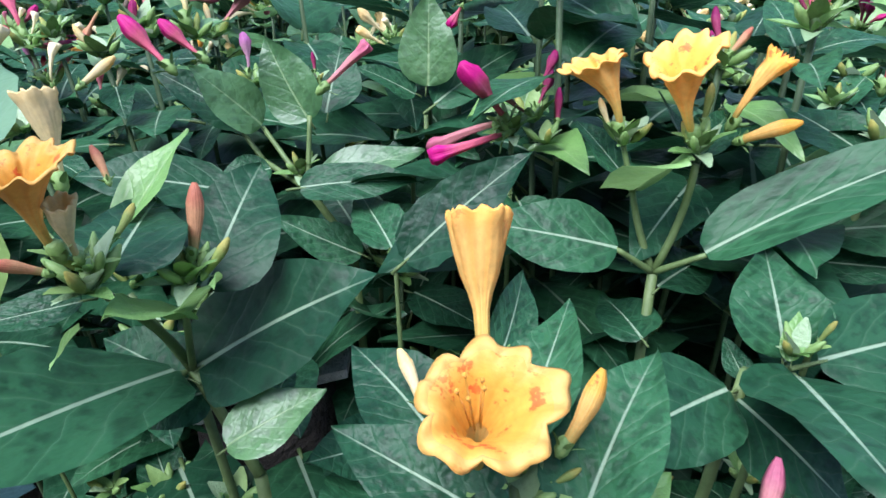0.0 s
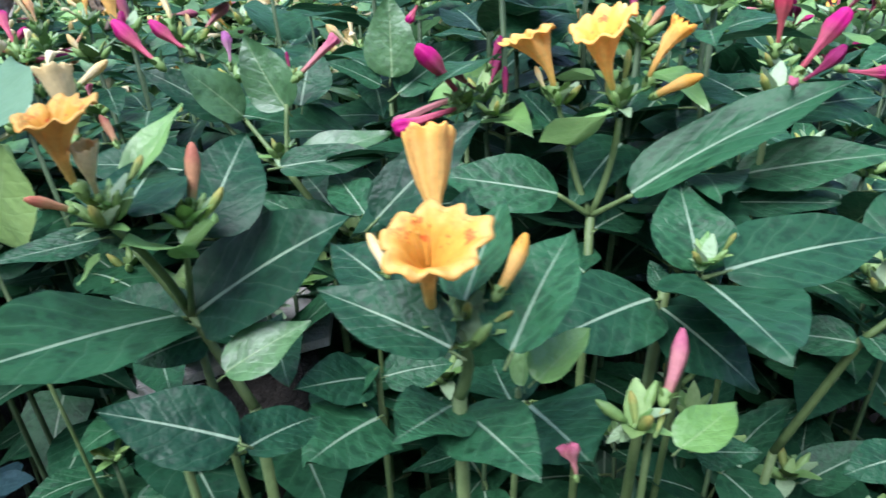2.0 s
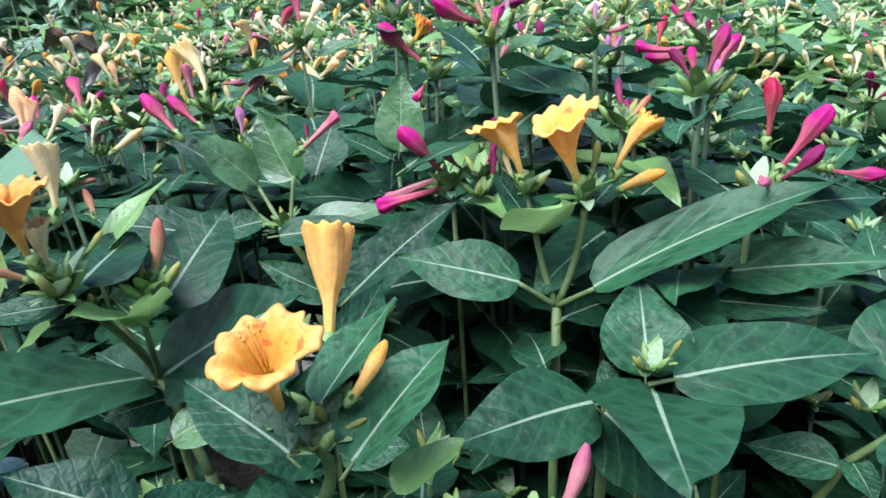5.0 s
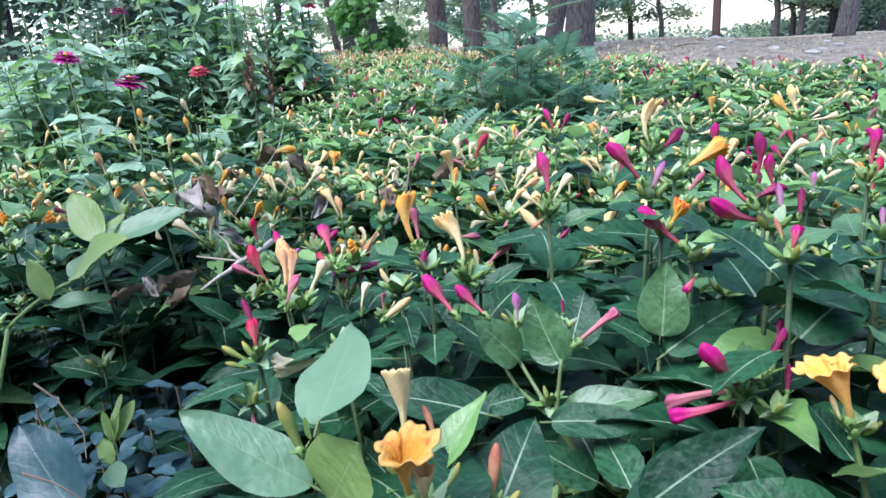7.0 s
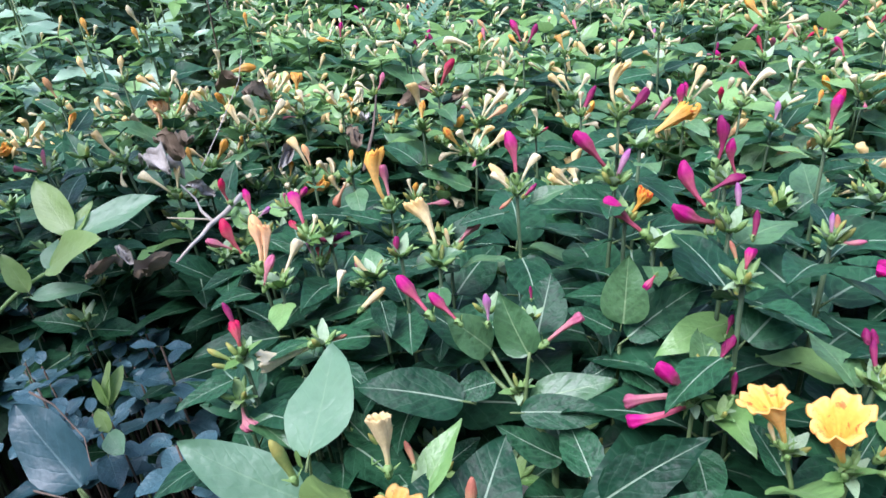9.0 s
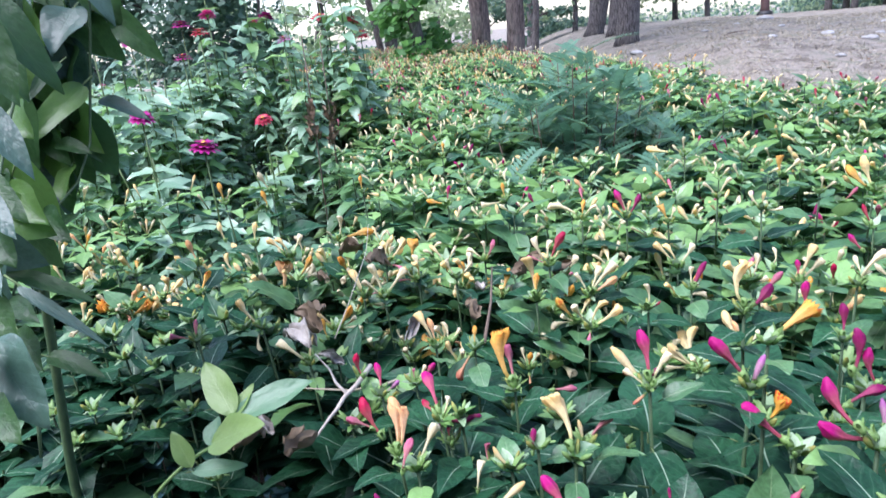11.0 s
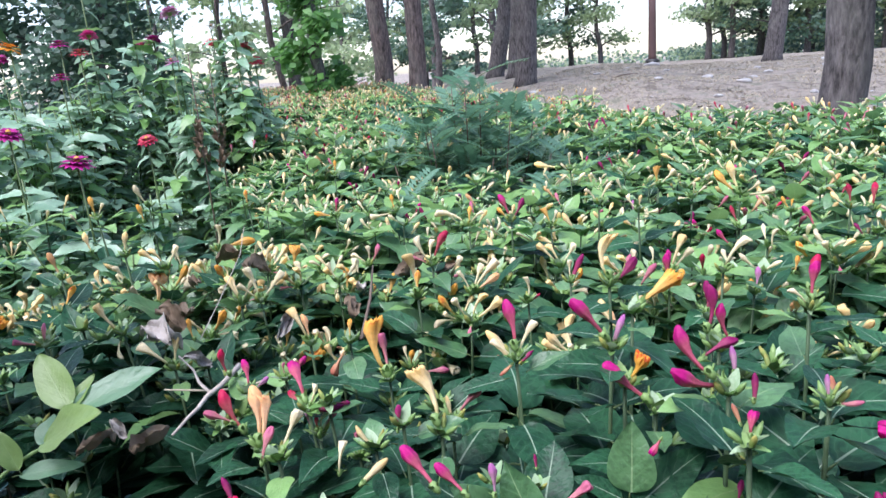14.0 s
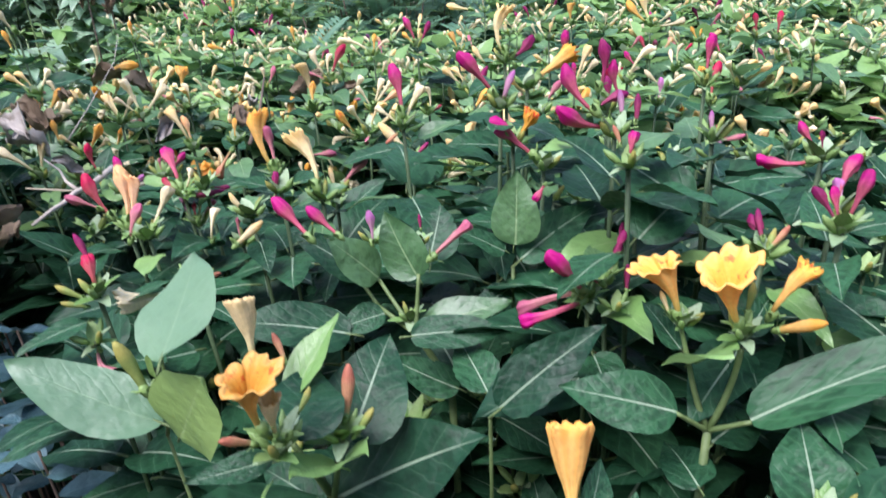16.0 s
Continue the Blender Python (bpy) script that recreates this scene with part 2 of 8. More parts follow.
LEAF_TREE = leaf_material("leaf_tree", (0.150, 0.220, 0.110), (0.320, 0.410, 0.230), (0.12, 0.2, 0.08), vein_amount=0.1, through=0.5)
LEAF_CLIMBER = leaf_material("leaf_climber", (0.060, 0.180, 0.045), (0.150, 0.330, 0.090), (0.12, 0.2, 0.08), vein_amount=0.1, through=0.35)
LEAF_DARK_TREE = leaf_material("leaf_dark_tree", (0.040, 0.095, 0.062), (0.105, 0.190, 0.120), (0.06, 0.12, 0.06), vein_amount=0.1, through=0.3)
STEM_DARK = rough_material("stem_dark_green", (0.04, 0.085, 0.035), (0.085, 0.15, 0.06), 60.0, 0.6, bump_dist=0.0005)
STEM = rough_material("stem_green", (0.085, 0.145, 0.045), (0.17, 0.25, 0.09), 60.0, 0.55, bump_dist=0.0005)
CALYX = rough_material("calyx_green", (0.14, 0.26, 0.07), (0.26, 0.40, 0.13), 120.0, 0.55, bump_dist=0.0004)
YELLOW = petal_material("petal_yellow", (0.54, 0.45, 0.12), (0.86, 0.53, 0.16), (0.90, 0.46, 0.075), (0.78, 0.10, 0.03), 0.570, streak=(0.86, 0.36, 0.05))
YELLOW_PALE = petal_material("petal_pale_yellow", (0.580, 0.540, 0.220), (0.870, 0.720, 0.400), (0.940, 0.680, 0.290), (0.8, 0.35, 0.12), 0.66)
CREAM = petal_material("petal_cream", (0.500, 0.520, 0.260), (0.800, 0.710, 0.440), (0.870, 0.760, 0.490), (0.66, 0.36, 0.16), 0.62)
ORANGE = petal_material("petal_orange", (0.660, 0.460, 0.180), (0.880, 0.540, 0.300), (0.950, 0.520, 0.230), (0.8, 0.15, 0.08), 0.62)
ORANGE_RED = petal_material("petal_orange_red", (0.60, 0.38, 0.08), (0.92, 0.48, 0.07), (0.95, 0.42, 0.05), (0.80, 0.02, 0.01), 0.50)
MAGENTA = petal_material("petal_magenta", (0.44, 0.10, 0.09), (0.640, 0.130, 0.210), (0.580, 0.012, 0.220), through=0.3)
ZINNIA_PINK = petal_material("petal_zinnia_pink", (0.45, 0.03, 0.14), (0.60, 0.05, 0.24), (0.66, 0.08, 0.30))
ZINNIA_PURPLE = petal_material("petal_zinnia_purple", (0.30, 0.01, 0.12), (0.40, 0.015, 0.20), (0.44, 0.03, 0.24))
MAGENTA_DARK = petal_material("petal_dark_magenta", (0.32, 0.10, 0.10), (0.36, 0.045, 0.13), (0.26, 0.008, 0.10))
RED = petal_material("petal_red", (0.45, 0.14, 0.09), (0.60, 0.12, 0.14), (0.54, 0.012, 0.075))
PINK = petal_material("petal_pink", (0.40, 0.22, 0.14), (0.62, 0.24, 0.26), (0.58, 0.15, 0.24))
LILAC = petal_material("petal_lilac", (0.40, 0.25, 0.25), (0.55, 0.28, 0.40), (0.50, 0.16, 0.40))
BUD_RUST = petal_material("bud_rust", (0.30, 0.34, 0.12), (0.52, 0.26, 0.14), (0.46, 0.16, 0.10))
BUD_GREEN = petal_material("bud_green", (0.16, 0.27, 0.08), (0.28, 0.36, 0.10), (0.40, 0.38, 0.10))
WHITE = petal_material("petal_white", (0.5, 0.5, 0.4), (0.75, 0.72, 0.65), (0.80, 0.76, 0.70))
SOIL = rough_material("soil", (0.018, 0.015, 0.013), (0.055, 0.045, 0.037), 9.0, 0.95, 60.0, 0.02)
DRY_GRASS = rough_material("dry_grass_ground", (0.190, 0.160, 0.125), (0.40, 0.345, 0.285), 5.5, 0.95, 40.0, 0.05, (0.23, 0.225, 0.16))
STRAW = plain("straw", (0.46, 0.40, 0.29), 0.9, vary=0.4, scale=4.0)
DEAD_LEAF = rough_material("dead_leaf", (0.13, 0.090, 0.055), (0.30, 0.225, 0.150), 40.0, 0.8, bump_dist=0.002)
DEAD_GREY = rough_material("dead_leaf_grey", (0.30, 0.27, 0.24), (0.58, 0.54, 0.49), 50.0, 0.75, bump_dist=0.002)
DEAD_BROWN = rough_material("dead_leaf_brown", (0.13, 0.085, 0.052), (0.31, 0.205, 0.125), 40.0, 0.8, bump_dist=0.002)
TWIG = rough_material("twig_grey", (0.38, 0.33, 0.27), (0.64, 0.58, 0.50), 70.0, 0.8, bump_dist=0.001)
TWIG_BROWN = rough_material("twig_brown", (0.10, 0.07, 0.05), (0.20, 0.15, 0.11), 70.0, 0.8, bump_dist=0.001)
BARK = bark_material("bark", (0.078, 0.068, 0.066), (0.180, 0.158, 0.152))
BARK_RED = bark_material("bark_reddish", (0.098, 0.074, 0.068), (0.215, 0.163, 0.150))
STONE = rough_material("stone", (0.34, 0.32, 0.30), (0.66, 0.64, 0.62), 12.0, 0.9)
PAPER = plain("pale_litter", (0.55, 0.55, 0.58), 0.6)
POST = plain("post_paint", (0.085, 0.045, 0.042), 0.7)
IRON = plain("iron", (0.05, 0.05, 0.05), 0.5, 0.6)
GLOBE = plain("globe_glass", (0.80, 0.70, 0.62), 0.3, vary=0.05)
WALL = rough_material("pink_wall", (0.50, 0.36, 0.32), (0.62, 0.47, 0.42), 2.0)


# ---- shapes ----
class Geo:
    """Collects vertices, faces, UVs and materials of one mesh."""

    def __init__(self):
        self.v, self.f, self.uv, self.mi, self.mats = [], [], [], [], []

    def slot(self, mat):
        if mat not in self.mats:
            self.mats.append(mat)
        return self.mats.index(mat)

    def add(self, verts, faces, uvs, mat):
        n, s = len(self.v), self.slot(mat)
        self.v += [tuple(p) for p in verts]
        self.uv += uvs
        self.f += [tuple(i + n for i in f) for f in faces]
        self.mi += [s] * len(faces)

    def leaf(self, m, length, width, mat, petiole=0.0, droop=0.15, fold=0.2, wave=0.03, n=6, half=2, shape=(0.45, 0.98), seed=0.0, teeth=0.0):
        """A blade along local +y with its upper side to +z; it starts at the end of its petiole."""
        p, q = shape
        top = (p / (p + q)) ** p * (q / (p + q)) ** q
        verts, uvs, faces = [], [], []
        cols = 2 * half + 1
        for i in range(n + 1):
            s = 0.5 - 0.5 * math.cos(math.pi * (i / n) ** 1.06) if n > 7 else (i / n) ** 1.15
            w = 0.5 * width * (max(s, 0.004) ** p) * (max(1 - s, 0.0) ** q) / top + (0.0006 if i in (0, n) else 0)
            if teeth and 0 < i < n:
                w *= 1 + (teeth if i % 2 else -teeth)
            for j in range(cols):
                u = (j - half) / half
                x = u * w
                z = fold * abs(x) - droop * length * s * s + wave * width * math.sin(9.5 * s + seed + 2.2 * u) * abs(u) ** 1.5
                x += 0.022 * length * math.sin(2.6 * s + seed)
                verts.append(m @ Vector((x, petiole + length * s * (1 - 0.25 * droop * s), z)))
                uvs.append((0.5 + 0.5 * u * w / (0.5 * width), s))
        for i in range(n):
            for j in range(cols - 1):
                a = i * cols + j
                faces.append((a, a + 1, a + 1 + cols, a + cols))
        self.add(verts, faces, uvs, mat)
        if petiole > 0.002:
            r = 0.0011 + 0.012 * width
            self.tube([m @ Vector((0, 0, 0)), m @ Vector((0, petiole * 0.6, 0.0)), m @ Vector((0, petiole + length * 0.08, -0.0008))], [r, r * 0.9, r * 0.4], STEM, 4)

    def tube(self, pts, radii, mat, sides=6, caps=True):
        pts = [Vector(p) for p in pts]
        verts, uvs, faces = [], [], []
        for i, p in enumerate(pts):
            d = (pts[min(i + 1, len(pts) - 1)] - pts[max(i - 1, 0)]).normalized()
            a = d.orthogonal().normalized() if i == 0 else (a - d * a.dot(d)).normalized()
            b = d.cross(a)
            for k in range(sides):
                t = 2 * math.pi * k / sides
                verts.append(p + (a * math.cos(t) + b * math.sin(t)) * radii[i])
                uvs.append((k / sides, i / (len(pts) - 1)))
        for i in range(len(pts) - 1):
            for k in range(sides):
                k2 = (k + 1) % sides
                faces.append((i * sides + k, i * sides + k2, (i + 1) * sides + k2, (i + 1) * sides + k))
        if caps:
            faces.append(tuple(range(sides))[::-1])
            faces.append(tuple((len(pts) - 1) * sides + k for k in range(sides)))
        self.add(verts, faces, uvs, mat)

    def lathe(self, m, rings, mat, sides=10, bend=0.0, pleat=0.0, lobes=5, ruffle=0.0, seed=0.0, crease=0.0):
        """Rings (z, r[, lobe depth]) round local z, bent sideways by bend; crease crumples the upper part."""
        verts, uvs, faces = [], [], []
        total = rings[-1][0] if rings[-1][0] > 0 else 1
        run = 0.0
        lens = [0.0]
        for a, b in zip(rings, rings[1:]):
            run += math.hypot(b[0] - a[0], b[1] - a[1])
            lens.append(run)
        for i, ring in enumerate(rings):
            z, r = ring[0], ring[1]
            lobe = ring[2] if len(ring) > 2 else 0.0
            for k in range(sides):
                t = 2 * math.pi * k / sides
                c = abs(math.cos(lobes * t * 0.5 + seed))
                rr = r * (1 + pleat * math.cos(lobes * t) + lobe * (0.12 - (1 - c) ** 2.3 - 0.16 * c ** 60))
                if crease:
                    up = max(0.0, lens[i] / run - 0.35)
                    rr *= 1 + crease * up * 2.2 * noise.noise((2.3 * math.cos(t) + 7 * seed, 2.3 * math.sin(t), z * 160))
                zz = z + ruffle * lobe * math.sin(lobes * 2 * t + seed * 3)
                s = zz / total
                verts.append(m @ Vector((rr * math.cos(t) + bend * 4 * s * (1 - s), rr * math.sin(t), zz)))
                uvs.append((k / sides, lens[i] / run))
        for i in range(len(rings) - 1):
            for k in range(sides):
                k2 = (k + 1) % sides
                faces.append((i * sides + k, i * sides + k2, (i + 1) * sides + k2, (i + 1) * sides + k))
        faces.append(tuple(range(sides))[::-1])
        if len(rings[-1]) < 3:
            faces.append(tuple((len(rings) - 1) * sides + k for k in range(sides)))
        self.add(verts, faces, uvs, mat)

    def mesh(self, name, smooth=True):
        me = bpy.data.meshes.new(name)
        me.from_pydata(self.v, [], self.f)
        layer = me.uv_layers.new(name="UVMap")
        idx = np.empty(len(me.loops), dtype=np.int32)
        me.loops.foreach_get("vertex_index", idx)
        layer.data.foreach_set("uv", np.asarray(self.uv, dtype=np.float32)[idx].ravel())
        for mt in self.mats:
            me.materials.append(mt)
        me.polygons.foreach_set("material_index", self.mi)
        me.polygons.foreach_set("use_smooth", [smooth] * len(me.polygons))
        me.update()
        return me


def thing(name, at, label, category, group="", kind=""):
    ob = new(name)
    ob.empty_display_size = 0.02
    ob.matrix_basis = Matrix.Translation(at)
    return tagged(ob, label, category, group, kind)


def part(name, mesh, parent, m=None, label="", kind=""):
    ob = new(name, mesh)
    ob.parent = parent
    if m is not None:
        ob.matrix_basis = m
    return tagged(ob, label, kind=kind)


def aim(a, b, up=(0, 0, 1), axis="Y"):
    """The pose at a whose +axis (Y: blade, Z: flower) points at b, with the blade's upper side to up."""
    a, b = Vector(a), Vector(b)
    y = (b - a).normalized()
    x = y.cross(Vector(up))
    if x.length < 1e-4:
        x = y.orthogonal()
    x.normalize()
    z = x.cross(y)
    if axis == "Y":
        m = Matrix((x, y, z)).transposed()
    else:
        m = Matrix((x, -z, y)).transposed()
    return Matrix.Translation(a) @ m.to_4x4()


def curve_points(a, b, sag, n=6):
    """Points from a to b, bowed by the vector sag."""
    a, b, s = Vector(a), Vector(b), Vector(sag)
    return [a.lerp(b, i / n) + s * (4 * (i / n) * (1 - i / n)) for i in range(n + 1)]


# ---- blooms: shared meshes, 40 mm long along +z ----
def bloom_mesh(shape, mat, rich=True, v=0):
    """v: which of three ways the flower bows and crumples."""
    g = Geo()
    one = Matrix.Identity(4)
    bow = (1.0, -0.7, 1.9)[v]
    if shape == "club":
        rings = [(0.003, 0.0011), (0.010, 0.0012), (0.016, 0.0014), (0.0205, 0.0020), (0.0245, 0.0031), (0.028, 0.0041), (0.0312, 0.0046), (0.0345, 0.0042), (0.0375, 0.0028), (0.0388, 0.0021), (0.040, 0.0008)]
        g.lathe(one, rings if rich else rings[::2] + rings[-1:], mat, 20 if rich else 6, 0.0020 * bow, 0.15 if rich else 0.0, 5, seed=0.4 + v, crease=0.40 if rich else 0.0)
    elif shape == "slim":
        rings = [(0.003, 0.0013), (0.012, 0.0014), (0.020, 0.0017), (0.027, 0.0022), (0.032, 0.0028), (0.0355, 0.0036), (0.0380, 0.0038), (0.0398, 0.0028), (0.0400, 0.0008)]
        g.lathe(one, rings, mat, 20, -0.0022 * bow, 0.13, 5, seed=0.7 + v, crease=0.5)
    elif shape == "curl":
        rings = [(0.003, 0.0011), (0.010, 0.0012), (0.018, 0.0014), (0.025, 0.0019), (0.0285, 0.0028), (0.0325, 0.0040), (0.0362, 0.0047), (0.0388, 0.0042), (0.0400, 0.0024), (0.0390, 0.0008)]
        g.lathe(one, rings if rich else rings[::2] + rings[-1:], mat, 15 if rich else 6, -0.0032 * bow, 0.13, 5, seed=1.0 + v, crease=0.7 if rich else 0.3)
    elif shape == "half":
        rings = [(0.003, 0.0016), (0.010, 0.0017), (0.0165, 0.0020), (0.0205, 0.0030), (0.025, 0.0046), (0.031, 0.0062), (0.036, 0.0071, 0.03), (0.0392, 0.0080, 0.05), (0.0400, 0.0077, 0.06), (0.0385, 0.0062, 0.05), (0.033, 0.0048, 0.03), (0.026, 0.0034, 0.02)]
        g.lathe(one, rings, mat, 40 if rich else 8, 0.001, 0.06, 5, 0.012, 0.4, 0.30)
    elif shape == "trumpet":
        rings = [(0.003, 0.0012), (0.012, 0.0014), (0.022, 0.0022), (0.029, 0.0040), (0.035, 0.0056), (0.0385, 0.0064, 0.06), (0.040, 0.0058, 0.09), (0.0390, 0.0038, 0.08), (0.036, 0.0022, 0.04)]
        g.lathe(one, rings, mat, 20 if rich else 8, 0.0035 * bow, 0.12, 5, 0.02, 0.7 + v, 0.6)
    elif shape == "open":
        rings = [(0.003, 0.0016), (0.012, 0.0018), (0.020, 0.0024), (0.026, 0.0038), (0.031, 0.0064), (0.0345, 0.0092, 0.03), (0.0370, 0.0118, 0.08), (0.0386, 0.0138, 0.14), (0.0392, 0.0154, 0.20), (0.0384, 0.0168, 0.24), (0.0377, 0.0164, 0.24), (0.0386, 0.0140, 0.15), (0.0376, 0.0116, 0.08), (0.0350, 0.0088, 0.03), (0.0310, 0.0058), (0.024, 0.0026, 0.01)]
        g.lathe(one, rings, mat, 90 if rich else 15, 0.001, 0.0, 5, 0.006, 0.2, 0.14)
        for k in range(5):
            t = 1.257 * k + 0.5
            top = Vector((0.0032 * math.cos(t), 0.0032 * math.sin(t), 0.0415 + 0.0012 * (k % 3)))
            g.tube([(0.0012 * math.cos(t), 0.0012 * math.sin(t), 0.027), (0.0022 * math.cos(t), 0.0022 * math.sin(t), 0.036), top], [0.00022, 0.0002, 0.00018], YELLOW, 4)
            g.lathe(Matrix.Translation(top), [(-0.0004, 0.0002), (0.0, 0.0006), (0.0006, 0.0006), (0.001, 0.0002)], YELLOW, 6)
    elif shape == "flare":
        rings = [(0.003, 0.0015), (0.010, 0.0017), (0.016, 0.0022), (0.021, 0.0034), (0.026, 0.0054), (0.0305, 0.0076, 0.04), (0.0345, 0.0098, 0.10), (0.0375, 0.0118, 0.18), (0.0392, 0.0136, 0.26), (0.0388, 0.0150, 0.30), (0.0381, 0.0146, 0.30), (0.0386, 0.0130, 0.22), (0.0360, 0.0092, 0.10), (0.0310, 0.0058, 0.04), (0.024, 0.0030, 0.01)]
        g.lathe(one, rings, mat, 75 if rich else 15, 0.0015 * bow, 0.03, 5, 0.004, 0.6 + v, 0.26)
    elif shape == "crumple":
        rings = [(0.003, 0.0017), (0.012, 0.0020), (0.020, 0.0028), (0.025, 0.0046, 0.05), (0.029, 0.0074, 0.12), (0.0325, 0.0098, 0.2), (0.0350, 0.0108, 0.26), (0.0372, 0.0106, 0.26), (0.0388, 0.0092, 0.22), (0.0400, 0.0068, 0.2), (0.0392, 0.0044, 0.15), (0.0400, 0.0026, 0.1), (0.0396, 0.0008, 0.05)]
        g.lathe(one, rings, mat, 45 if rich else 9, 0.003 * bow, 0.10, 5, 0.014, 1.1 + v, 0.45)
    elif shape == "bud":
        rings = [(0.002, 0.0022), (0.008, 0.0025), (0.016, 0.0031), (0.024, 0.0042), (0.030, 0.0044), (0.036, 0.0030), (0.040, 0.0012)]
        g.lathe(one, rings, mat, 10, 0.0015 * bow, 0.09)
    elif shape == "ball":
        rings = [(0.004, 0.0018), (0.016, 0.0024), (0.024, 0.0052, 0.1), (0.031, 0.0072, 0.25), (0.037, 0.0064, 0.3), (0.040, 0.0030, 0.2)]
        g.lathe(one, rings, mat, 20 if rich else 8, 0.001, 0.14, 6, 0.01, 0.7, 0.5)
    g.lathe(one, [(-0.001, 0.0012), (0.002, 0.0030), (0.007, 0.0032), (0.0085, 0.0020)], CALYX, 7 if rich else 5, 0.0, 0.1)
    if rich:
        for k in range(5):
            t = k * 1.257 + 0.3
            g.leaf(aim((0.002 * math.cos(t), 0.002 * math.sin(t), 0.003), (0.010 * math.cos(t), 0.010 * math.sin(t), 0.011), (0, 0, 1)), 0.008, 0.003, CALYX, n=2, half=1, shape=(0.4, 0.7))
    return g.mesh("bloom_" + shape)


COLOURS = dict(yellow=YELLOW, pale=YELLOW_PALE, cream=CREAM, orange=ORANGE, fire=ORANGE_RED, magenta=MAGENTA, dark=MAGENTA_DARK, red=RED, pink=PINK, lilac=LILAC, rust=BUD_RUST, green=BUD_GREEN)
BLOOMS = {}
WORDS = dict(yellow="yellow", pale="pale yellow", cream="cream", orange="orange", fire="fiery orange", magenta="magenta", dark="dark magenta", red="red", pink="pink", lilac="lilac", rust="rusty", green="green")
SHAPES = dict(club="closed club-tipped flower", slim="slender wilting flower", curl="closed slender curled flower", half="half-open trumpet flower", trumpet="narrow fading trumpet flower", open="fully open flower with notched lobes", flare="funnel-shaped open flower with ruffled lobes", crumple="crumpled fading flower", bud="closed bud", ball="tightly crinkled bud")


def bloom(parent, shape, colour, a, b, spin=0.0, rich=True):
    """One flower of a plant, from its calyx at a to its mouth at b, in the parent's space."""
    key = (shape, colour, rich, int(spin * 7) % 3)
    if key not in BLOOMS:
        BLOOMS[key] = bloom_mesh(shape, COLOURS[colour], rich, key[3])
    a, b = Vector(a), Vector(b)
    s = (b - a).length / 0.040
    kind = "bud" if shape in ("bud", "ball") else "flower"
    m = aim(a, b, (0.31, 0.2, 0.93), "Z") @ Matrix.Rotation(spin, 4, "Z") @ Matrix.Scale(s, 4)
    return part(kind, BLOOMS[key], parent, m, WORDS[colour] + " " + SHAPES[shape])


# ---- tufts of bracts at the shoot tips ----
def tuft_into(g, m, rng, size=1.0, rich=True):
    for k in range(10 if rich else 6):
        t = k * 2.4 + 1.5 * rng.random()
        up = rng.uniform(0.1, 2.0)
        d = Vector((math.cos(t), math.sin(t), up)).normalized()
        g.leaf(m @ aim((0, 0, -0.002), d, (0, 0, 1)), (ln := rng.uniform(0.007, 0.019) * size), ln * rng.uniform(0.36, 0.56), (LEAF_BRACT, LEAF_YOUNG, LEAF_BRACT, CALYX)[k % 4], n=4 if rich else 2, half=1, droop=rng.uniform(0, 0.4), fold=0.35, shape=(0.5, 0.8))
    for k in range(3 if rich else 1):
        t = k * 1.9 + rng.random()
        a = Vector((0.003 * math.cos(t), 0.003 * math.sin(t), 0.0)) * size
        b = a + Vector((math.cos(t), math.sin(t), rng.uniform(0.6, 1.6))) * 0.01
        g.lathe(m @ aim(a, b, axis="Z"), [(0.0, 0.0008), (0.003 * size, 0.0017 * size), (0.007 * size, 0.0018 * size), (0.011 * size, 0.0005)], BUD_GREEN if k % 2 else CALYX, 6 if rich else 4)


TUFTS = []
for k in range(4):
    g = Geo()
    tuft_into(g, Matrix.Identity(4), random.Random(40 + k))
    TUFTS.append(g.mesh("tuft"))

LEAVES = {}


def leaf_mesh(mat, ratio, droop, fold, seed, n=8, shape=(0.45, 0.98), petiole=0.12, teeth=0.0):
    """A shared blade 1 m long, to be scaled."""
    key = (mat.name, ratio, droop, fold, seed, n, shape, petiole, teeth)
    if key not in LEAVES:
        g = Geo()
        p, q = shape
        g.leaf(Matrix.Identity(4), 1.0, ratio * 1.06, mat, 0.0, droop, fold, 0.06, n, 2, shape, 1.7 * seed, teeth)
        if petiole:
            g.tube([(0, -petiole, -0.012), (0, -petiole * 0.4, -0.004), (0, 0.10, -0.006)], [0.013, 0.012, 0.004], STEM, 4)
        LEAVES[key] = g.mesh("leaf")
    return LEAVES[key]


def blade(parent, a, b, ratio=0.52, mat=None, up=(0, 0, 1), droop=0.12, fold=0.22, seed=0, shape=(0.45, 0.98), petiole=0.12, name="leaf", teeth=0.0):
    """A leaf of a plant from its base at a to its tip at b, in the parent's space."""
    a, b = Vector(a), Vector(b)
    size = (b - a).length / (1 - 0.25 * droop)
    u = Vector(up)
    y = (b - a).normalized()
    # the tip hangs by droop, so aim the base a little higher
    lift = (u - y * u.dot(y)).normalized() * droop * size
    me = leaf_mesh(mat or LEAF, ratio, droop, fold, seed % 4, 12 if not teeth else 18, shape, petiole, teeth)
    return part(name, me, parent, aim(a, b + lift, up) @ Matrix.Scale(size, 4))


def stem_mesh(paths, mat=None, sides=6):
    g = Geo()
    for pts, r0, r1 in paths:
        n = len(pts)
        g.tube(pts, [r0 + (r1 - r0) * i / (n - 1) for i in range(n)], mat or STEM, sides)
    return g.mesh("stem")


